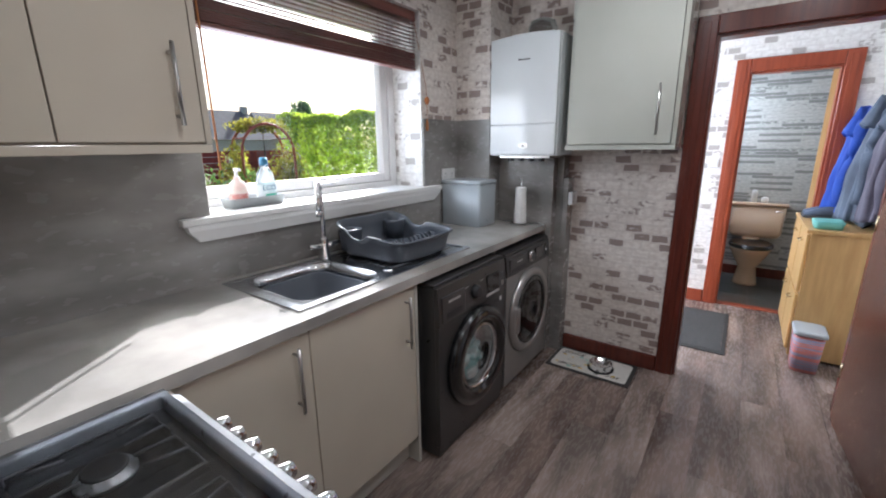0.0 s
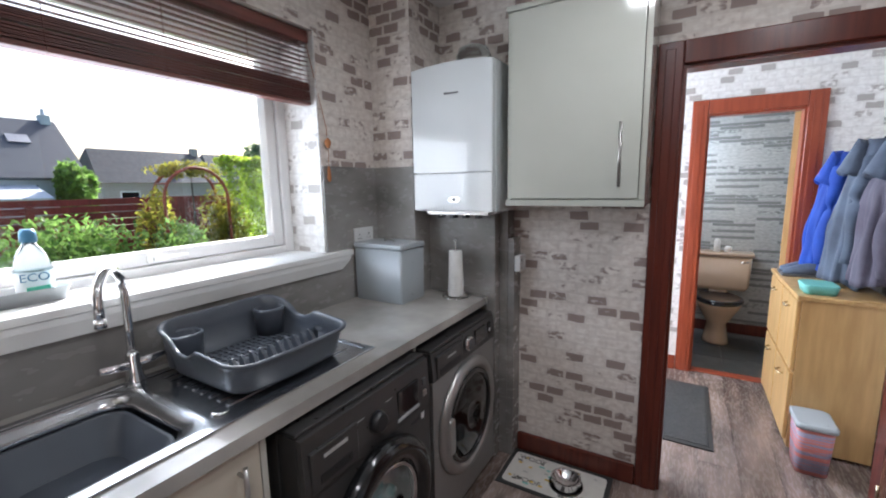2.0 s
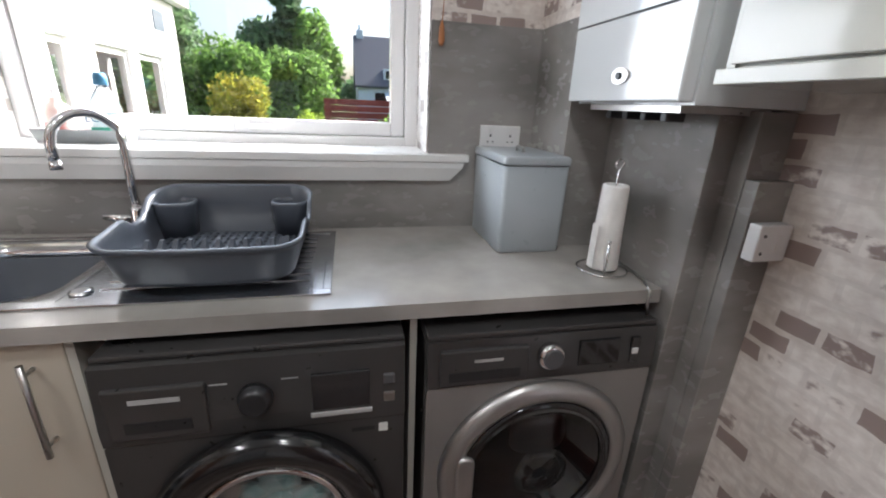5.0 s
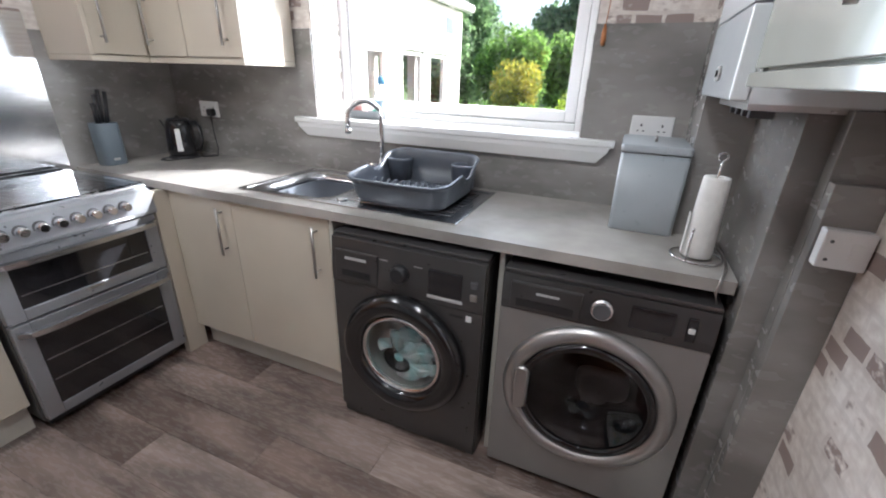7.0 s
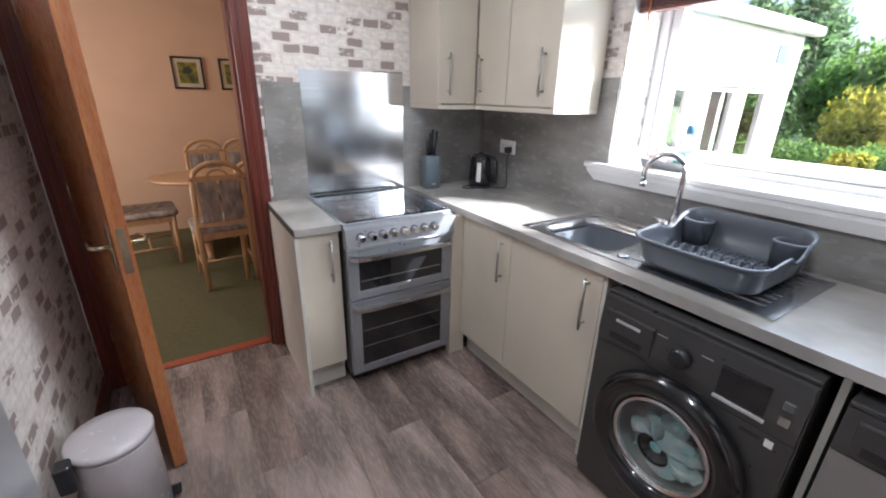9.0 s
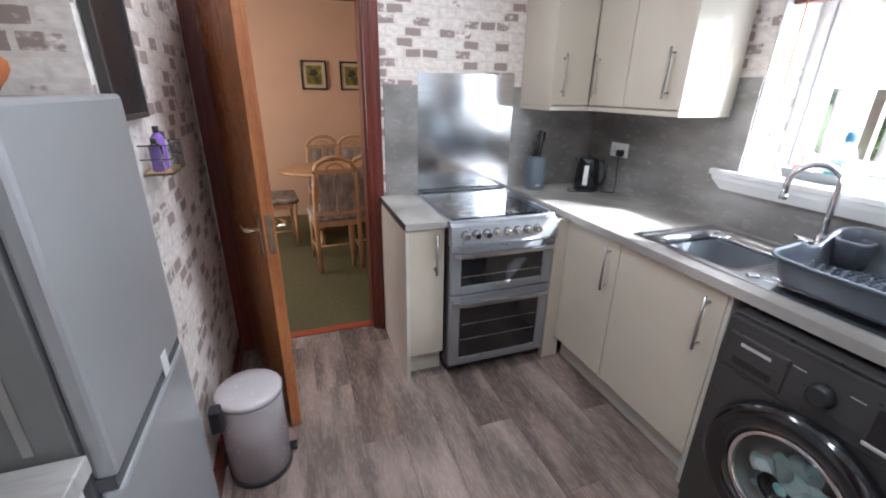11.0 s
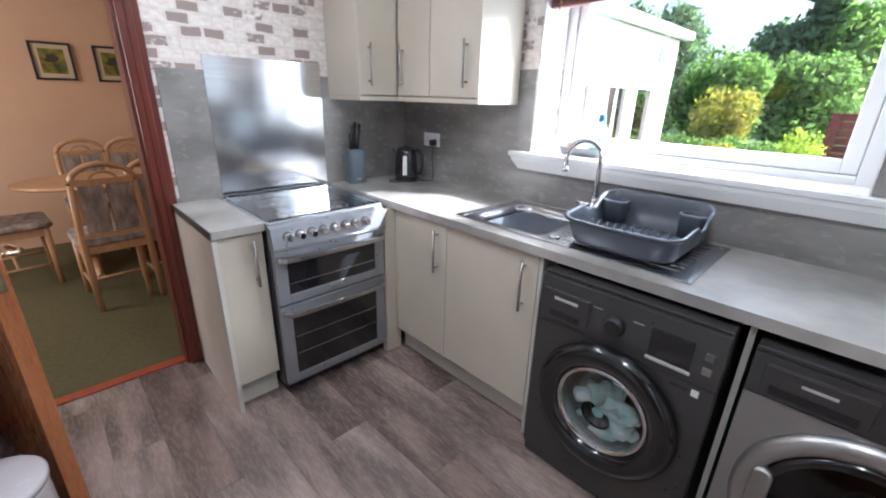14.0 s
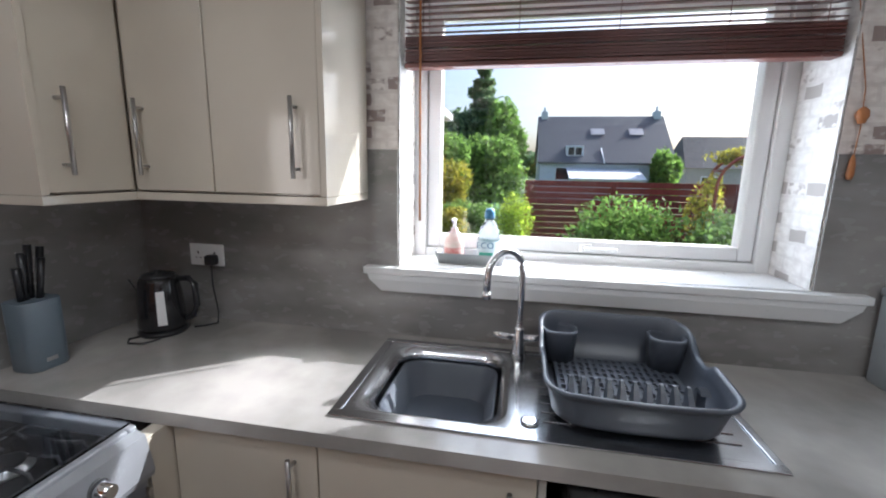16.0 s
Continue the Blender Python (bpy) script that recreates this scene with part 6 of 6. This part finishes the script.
plant("shrub", (-6.3, 3.4, 0.28), (0.75, 1.35, 0.85), 7000, 0.055, LEAF, "green leafy shrub before the red fence", "shrub", 3, 14)
plant("shrub", (-5.6, 4.6, 0.3), (0.6, 0.7, 0.7), 3500, 0.05, LEAF, "green leafy shrub beside the garden arch", "shrub", 4)
plant("clipped_conifer", (-7.3, 1.42, 0.45), (0.38, 0.36, 0.9), 5000, 0.035, LEAFBRIGHT, "bright yellow-green clipped garden conifer", "conifer", 5, 16)
plant("climbing_rose", (-6.8, 4.75, 0.7), (0.3, 0.4, 1.0), 1900, 0.045, LEAFYELLOW, "yellow-green climber on the garden arch", "climbing plant", 6)
plant("climbing_rose", (-6.8, 6.1, 0.8), (0.35, 0.5, 1.05), 2400, 0.045, LEAFYELLOW, "yellow-green climber on the garden arch", "climbing plant", 7)
plant("climbing_rose", (-6.8, 5.45, 1.85), (0.25, 0.75, 0.22), 1200, 0.04, LEAFYELLOW, "yellow-green climber over the arch top", "climbing plant", 8)
plant("red_shrub", (-6.5, 4.2, 0.1), (0.4, 0.4, 0.5), 1500, 0.045, LEAFRED, "reddish shrub beside the garden path", "shrub", 9)
HEDGE_H = 2.6
hg = thing("tall_hedge", (-7.5, 8.6, GZ), "tall bright green garden hedge", "hedge")


def clipped_leaves(a, b, width, z0, z1, count, size, material, seed):
    """Leaves over the uneven faces of a clipped hedge that runs from a to b."""
    rng = np.random.default_rng(seed)
    t, v, h = rng.uniform(0, 1, count), rng.uniform(-1, 1, count), rng.uniform(0, 1, count)
    top = rng.uniform(0, 1, count) < 0.35
    v = np.where(top, v, np.sign(v) * rng.uniform(0.8, 1.0, count))
    h = np.where(top, rng.uniform(0.93, 1.0, count), h ** 0.8)
    d = np.array(b) - np.array(a)
    n = np.array([-d[1], d[0]]) / np.linalg.norm(d)
    xy = np.array(a) + t[:, None] * d + (v * width / 2 * (1 + 0.12 * np.sin(9 * t * 6 + 3 * h)))[:, None] * n
    z = z0 + (z1 - z0) * h + 0.05 * np.sin(t * 31) * h + 0.04 * np.sin(t * 13 + 1) * h
    pos = np.column_stack([xy, z])
    u, w = rng.normal(size=(count, 3)), rng.normal(size=(count, 3))
    u /= np.linalg.norm(u, axis=1)[:, None]
    w = np.cross(u, w)
    w /= np.linalg.norm(w, axis=1)[:, None] + 1e-9
    s = (size * rng.uniform(0.6, 1.3, count))[:, None]
    quad = np.stack([pos - u * s, pos - w * s * 0.5, pos + u * s, pos + w * s * 0.5], axis=1).reshape(-1, 3)
    me = bpy.data.meshes.new("hedge_foliage")
    me.from_pydata(quad.tolist(), [], np.arange(count * 4).reshape(-1, 4).tolist())
    me.materials.append(material)
    return me


o = new("hedge_foliage", clipped_leaves((-1.5, -1.0), (3.6, 0.6), 0.9, 0.0, HEDGE_H, 36000, 0.05, LEAFBRIGHT, 20))
o.parent = hg
lh = thing("low_hedge", (-10, 0.2, GZ), "low clipped green hedge across the garden", "hedge")
for k in range(5):
    me = leaves("hedge_foliage", (0, -2.4 + 0.95 * k, 0.55), (0.5, 0.75, 0.65), 2600, 0.05, LEAF, 40 + k, 16)
    o = new("hedge_foliage", me)
    o.parent = lh
plant("golden_shrub", (-11.5, -0.9, 0.9), (0.9, 1.0, 1.1), 4500, 0.08, LEAFYELLOW, "golden-leaved shrub in the garden", "shrub", 11)
plant("golden_shrub", (-8.8, -0.2, 0.25), (0.45, 0.5, 0.55), 1800, 0.06, LEAFYELLOW, "golden-leaved shrub in the garden", "shrub", 12)
plant("garden_tree", (-15, -1.9, 1.5), (1.5, 1.5, 1.8), 9000, 0.12, LEAF, "broad green garden tree", "tree", 13, 16)
plant("garden_tree", (-17, 0.2, 1.5), (1.5, 1.7, 1.6), 9000, 0.12, LEAF, "broad green garden tree", "tree", 14, 16)
plant("garden_tree", (-18, -4.8, 2.6), (2.0, 2.0, 2.8), 10000, 0.16, LEAFDARK, "dark green garden tree", "tree", 15, 16)
plant("garden_tree", (-13, -4.2, 2.0), (1.4, 1.4, 2.4), 7000, 0.12, LEAFDARK, "dark green garden tree", "tree", 16, 16)
plant("far_tree", (-32, -0.1, 3.4), (2.4, 2.2, 3.8), 9000, 0.25, LEAF, "tall green tree beyond the garden", "tree", 17, 16)
plant("far_tree", (-34, -3.0, 3.2), (3.0, 3.0, 4.0), 9000, 0.25, LEAFDARK, "tall green tree beyond the garden", "tree", 18, 16)
plant("far_tree", (-30, 11.3, 1.4), (1.6, 1.2, 2.2), 4000, 0.2, LEAF, "green tree between the houses", "tree", 19)
cf = thing("tall_conifer", (-33, -1.9, GZ), "tall dark conifer with layered branches", "conifer")
part("trunk", tube([(-33, -1.9, GZ), (-33, -1.9, 5), (-33, -1.9, 10.8)], [0.35, 0.22, 0.03], 10), BARK, cf)
for k in range(11):
    t = k / 10
    me = leaves("branch_layer", (random.uniform(-0.3, 0.3), random.uniform(-0.3, 0.3), 3.2 + 8 * t), (2.2 * (1 - t) + 0.3, 2.2 * (1 - t) + 0.3, 0.42), int(1500 * (1 - t) + 250), 0.2, LEAFDARK, 60 + k, 7, stretch=1.5)
    o = new("branch_layer", me)
    o.parent = cf

fe = thing("garden_fence", (-8.5, 5, GZ), "dark red painted board fence across the garden", "fence")
for k in range(4):
    y = 1.7 + k * 1.83
    part("post", B(-8.45, y - 0.05, GZ, -8.36, y + 0.05, 1.24, bevel=0.006), REDFENCE, fe)
bd = B(-8.512, 1.6, GZ + 0.06, -8.488, 7.2, GZ + 0.184, bevel=0.004)
board0 = part("board", bd, REDFENCE, fe)
for k in range(1, 12):
    o = board0.copy()
    scene.collection.objects.link(o)
    o.location = (0.003 * (k % 2), 0, 0.137 * k)
sg = thing("red_gate", (-8.4, 5.9, GZ), "red painted garden gate beyond the arch", "gate")
for k in range(6):
    part("board", B(-8.3, 5.35 + 0.2 * k, GZ + 0.05, -8.27, 5.54 + 0.2 * k, 1.35, bevel=0.004), REDFENCE, sg)
part("rail", boxes([(-8.26, 5.35, 0.0, -8.22, 6.54, 0.1), (-8.26, 5.35, 1.0, -8.22, 6.54, 1.1)]), REDFENCE, sg)
ar = thing("garden_arch", (-6.8, 5.45, GZ), "red-brown rustic garden arch", "arch")
for dx in (-0.2, 0.2):
    part("hoop", tube([(-6.8 + dx, 4.85, GZ), (-6.8 + dx, 4.85, 1.3)] + arc((-6.8 + dx, 5.45, 1.3), 0.6, 180, 0, 12) + [(-6.8 + dx, 6.05, GZ)], 0.03, 8), CEDAR, ar)
for a in range(0, 181, 30):
    yy, zz = 5.45 + 0.6 * math.cos(radians(a)), 1.3 + 0.6 * math.sin(radians(a))
    part("rung", tube([(-7.0, yy, zz), (-6.6, yy, zz)], 0.018, 6), CEDAR, ar)

hs = thing("white_house", (-33, 8, GZ), "white rendered house with steep slate roof", "house")
HX = -31.0
hy0, hy1, ez, rz = 2.9, 12.1, 2.4, 6.0
part("wall", loft([[(HX, y, GZ), (HX - 8, y, GZ), (HX - 8, y, ez), (HX - 4, y, rz - 0.15), (HX, y, ez)] for y in (hy0, hy1)], smooth=False), RENDER, hs)
rf = part("roof", loft([[(HX + 0.3, y, ez - 0.2), (HX - 4, y, rz - 0.05), (HX - 4, y, rz + 0.1), (HX + 0.35, y, ez - 0.05)] for y in (hy0 - 0.2, hy1 + 0.2)], smooth=False), SLATE, hs)
part("roof", loft([[(HX - 8.3, y, ez - 0.2), (HX - 4, y, rz - 0.05), (HX - 4, y, rz + 0.1), (HX - 8.35, y, ez - 0.05)] for y in (hy0 - 0.2, hy1 + 0.2)], smooth=False), SLATE, hs)
for y in (hy0 + 0.3, hy1 - 0.3):
    part("chimney", B(HX - 4.3, y - 0.25, rz - 0.4, HX - 3.7, y + 0.25, rz + 0.45), RENDER, rf)
    part("chimney_pot", lathe(HX - 4, y, [(0.12, rz + 0.45), (0.1, rz + 0.85)], 10), RENDER, rf)


def roof_x(z):
    return HX + 0.35 - (z - ez + 0.05) / (rz + 0.15 - ez) * 4.35


for y, z, w in ((7.2, 4.7, 0.5), (10.0, 4.7, 0.5)):
    sl = part("skylight", loft([[(roof_x(zz) + 0.06, yy, zz + 0.06) for yy, zz in ((y - w, z - 0.25), (y + w, z - 0.25), (y + w, z + 0.25), (y - w, z + 0.25))], [(roof_x(zz) - 0.1, yy, zz) for yy, zz in ((y - w, z - 0.25), (y + w, z - 0.25), (y + w, z + 0.25), (y - w, z + 0.25))]], smooth=False), SATIN, rf)
dw = part("dormer", B(HX - 2.5, 4.75, 2.75, HX - 0.2, 6.0, 3.55), RENDER, hs)
part("pane", B(HX - 0.199, 4.9, 2.88, HX - 0.17, 5.33, 3.42), BLACKGLASS, dw)
part("pane", B(HX - 0.199, 5.42, 2.88, HX - 0.17, 5.85, 3.42), BLACKGLASS, dw)
for y in (4.0, 8.9):
    wn1 = part("window", B(HX + 0.001, y, 1.0, HX + 0.06, y + 1.1, 2.0), UPVC, hs)
    part("pane", B(HX + 0.061, y + 0.08, 1.08, HX + 0.07, y + 1.02, 1.92), BLACKGLASS, wn1)
part("lean_to", loft([[(HX + 0.01, y, GZ), (HX + 2.4, y, GZ), (HX + 2.4, y, 1.15), (HX + 0.01, y, 1.85)] for y in (5.0, 9.6)], smooth=False), RENDER, hs)
part("lean_to_roof", loft([[(HX + 0.01, y, 1.86), (HX + 2.6, y, 1.12), (HX + 2.6, y, 1.2), (HX + 0.01, y, 1.94)] for y in (4.8, 9.8)], smooth=False), RENDER, hs)
part("drain_pipe", tube([(HX + 0.42, 7.4, 2.3), (roof_x(3.4) + 0.1, 7.3, 3.4)], 0.05, 6), RENDER, hs)


def far_house(y0, y1, x, ez, rz, label):
    h = thing("bungalow", (x, (y0 + y1) / 2, GZ), label, "house")
    part("wall", B(x - 6, y0 + 0.3, GZ, x, y1 - 0.3, ez), HARL, h)
    part("roof", loft([[(x + 0.3, y, ez - 0.1), (x - 6.3, y, ez - 0.1), (x - 3, y - k, rz)] for y, k in ((y0, -0.6), (y1, 0.6))], smooth=False), BROWNROOF, h)
    part("chimney", B(x - 3.3, y1 - 1.2, rz - 0.3, x - 2.7, y1 - 0.6, rz + 0.5), HARL, h)
    w = part("window", B(x + 0.001, y0 + 1.5, 0.6, x + 0.05, y0 + 3.0, 1.5), UPVC, h)
    part("pane", B(x + 0.051, y0 + 1.6, 0.7, x + 0.06, y0 + 2.9, 1.4), BLACKGLASS, w)


far_house(16.0, 26.5, -40, 2.3, 5.2, "low bungalow with a dark tiled roof")
far_house(27.0, 40.0, -42, 2.4, 5.4, "low bungalow with a dark brown tiled roof")
plant("far_tree", (-38, 29, 3.5), (1.5, 1.6, 3.0), 3000, 0.25, LEAFDARK, "dark tree behind the bungalows", "tree", 81)
bg = thing("far_woods", (-150, 0, GZ), "line of distant green woods", "woods", kind="stuff")
for k in range(16):
    me = leaves("tree_mass", (random.uniform(-10, 10), -130 + k * 17, 4), (9, 12, 6), 2500, 0.9, LEAFDARK, 100 + k, 12)
    o = new("tree_mass", me)
    o.parent = bg

# conservatory built against the house beside the window
cv = thing("conservatory", (-1.8, -0.6, GZ), "white plastic conservatory with tall panes beside the house", "conservatory")
CY, CX = 0.6, -3.2
part("side_wall", B(CX, CY - 0.1, GZ, -0.37, CY, 0.5), RENDER, cv)
POSTS = [(CX, -2.8), (-2.37, -2.22), (-1.78, -1.52), (-1.2, -1.0), (-0.6, -0.37)]
for a, b in POSTS:
    part("mullion", B(a, CY - 0.09, 0.5, b, CY, 1.59, bevel=0.008), UPVC, cv)
for (a0, a), (b, b0) in zip(POSTS, POSTS[1:]):
    part("pane", B(a, CY - 0.05, 0.5, b, CY - 0.044, 1.59), GLASS, cv)
    part("pane_frame", boxes([(a, CY - 0.07, 0.5, a + 0.03, CY - 0.025, 1.59), (b - 0.03, CY - 0.07, 0.5, b, CY - 0.025, 1.59), (a + 0.03, CY - 0.07, 1.55, b - 0.03, CY - 0.025, 1.59)], bevel=0.004), UPVC, cv)
part("head_beam", B(CX, CY - 0.1, 1.591, -0.37, CY + 0.005, 2.05, bevel=0.008), UPVC, cv)
part("vent", B(-2.92, CY + 0.006, 1.8, -2.72, CY + 0.012, 1.95), KNIFEGREY, cv, "small grey vent")
part("gutter", B(CX - 0.12, CY + 0.006, 2.05, -0.37, CY + 0.11, 2.13, bevel=0.02), UPVC, cv)
part("roof", loft([[(x, CY + 0.02, 2.131), (x, CY + 0.02, 2.16), (x, -0.9, 2.75), (x, -2.4, 2.2), (x, -2.4, 2.13), (x, -0.9, 2.7)] for x in (-0.37, CX - 0.1)], smooth=False), UPVC, cv)
part("end_wall", boxes([(CX, -2.35, GZ, CX + 0.08, CY - 0.1, 0.5), (CX, -2.35, 1.59, CX + 0.08, CY - 0.1, 2.1)] + [(CX, -2.35 + 0.57 * k, 0.5, CX + 0.08, -2.25 + 0.57 * k, 1.59) for k in range(5)]), UPVC, cv)
part("back_wall", boxes([(CX, -2.45, GZ, -0.37, -2.36, 0.5), (CX, -2.45, 1.59, -0.37, -2.36, 2.1)] + [(CX + 0.6 * k, -2.45, 0.5, CX + 0.12 + 0.6 * k, -2.36, 1.59) for k in range(5)]), UPVC, cv)
solo("conservatory_sofa", boxes([(-2.6, -1.9, GZ, -1.0, -1.2, 0.3), (-2.6, -2.1, GZ, -1.0, -1.9, 0.75)], bevel=0.05), mat("red_sofa", (0.3, 0.04, 0.03), rough=0.8), "red sofa inside the white conservatory", "sofa")

# ---- floor pieces ----
floor = bpy.data.objects["floor"]
PW, PL = 0.178, 1.22
plank_me = {}


def plank(x0, x1, y0, y1):
    key = (round(x1 - x0, 3), round(y1 - y0, 3))
    if key not in plank_me:
        bm = B(0, 0, -0.004, x1 - x0 - 0.0012, y1 - y0 - 0.0012, 0.0)
        plank_me[key] = bpy.data.meshes.new("plank")
        bm.to_mesh(plank_me[key])
        bm.free()
        plank_me[key].materials.append(PLANKS)
    o = new("plank", plank_me[key])
    o.location = (x0, y0, 0)
    o.parent = floor


for i in range(17):
    x0, x1 = i * PW, min((i + 1) * PW, 2.99)
    y = -0.06 - (i * 0.43) % PL
    while y < 4.6:
        a, b = max(y, -0.06), min(y + PL, 4.6)
        if b - a > 0.02:
            plank(x0, x1, a, b)
        y += PL
tf = bpy.data.objects["floor_toilet"]
tile_me = None
for i in range(5):
    for j in range(4):
        if tile_me is None:
            bm = B(0, 0, -0.004, 0.296, 0.296, 0.003, bevel=0.0015, seg=1)
            tile_me = bpy.data.meshes.new("tile")
            bm.to_mesh(tile_me)
            bm.free()
            tile_me.materials.append(SLATETILE)
        if 1.2 + 0.3 * i + 0.296 < 2.5 and 4.69 + 0.3 * j < 5.5:
            o = new("tile", tile_me)
            o.location = (1.2 + 0.3 * i, 4.69 + 0.3 * j, 0)
            o.parent = tf
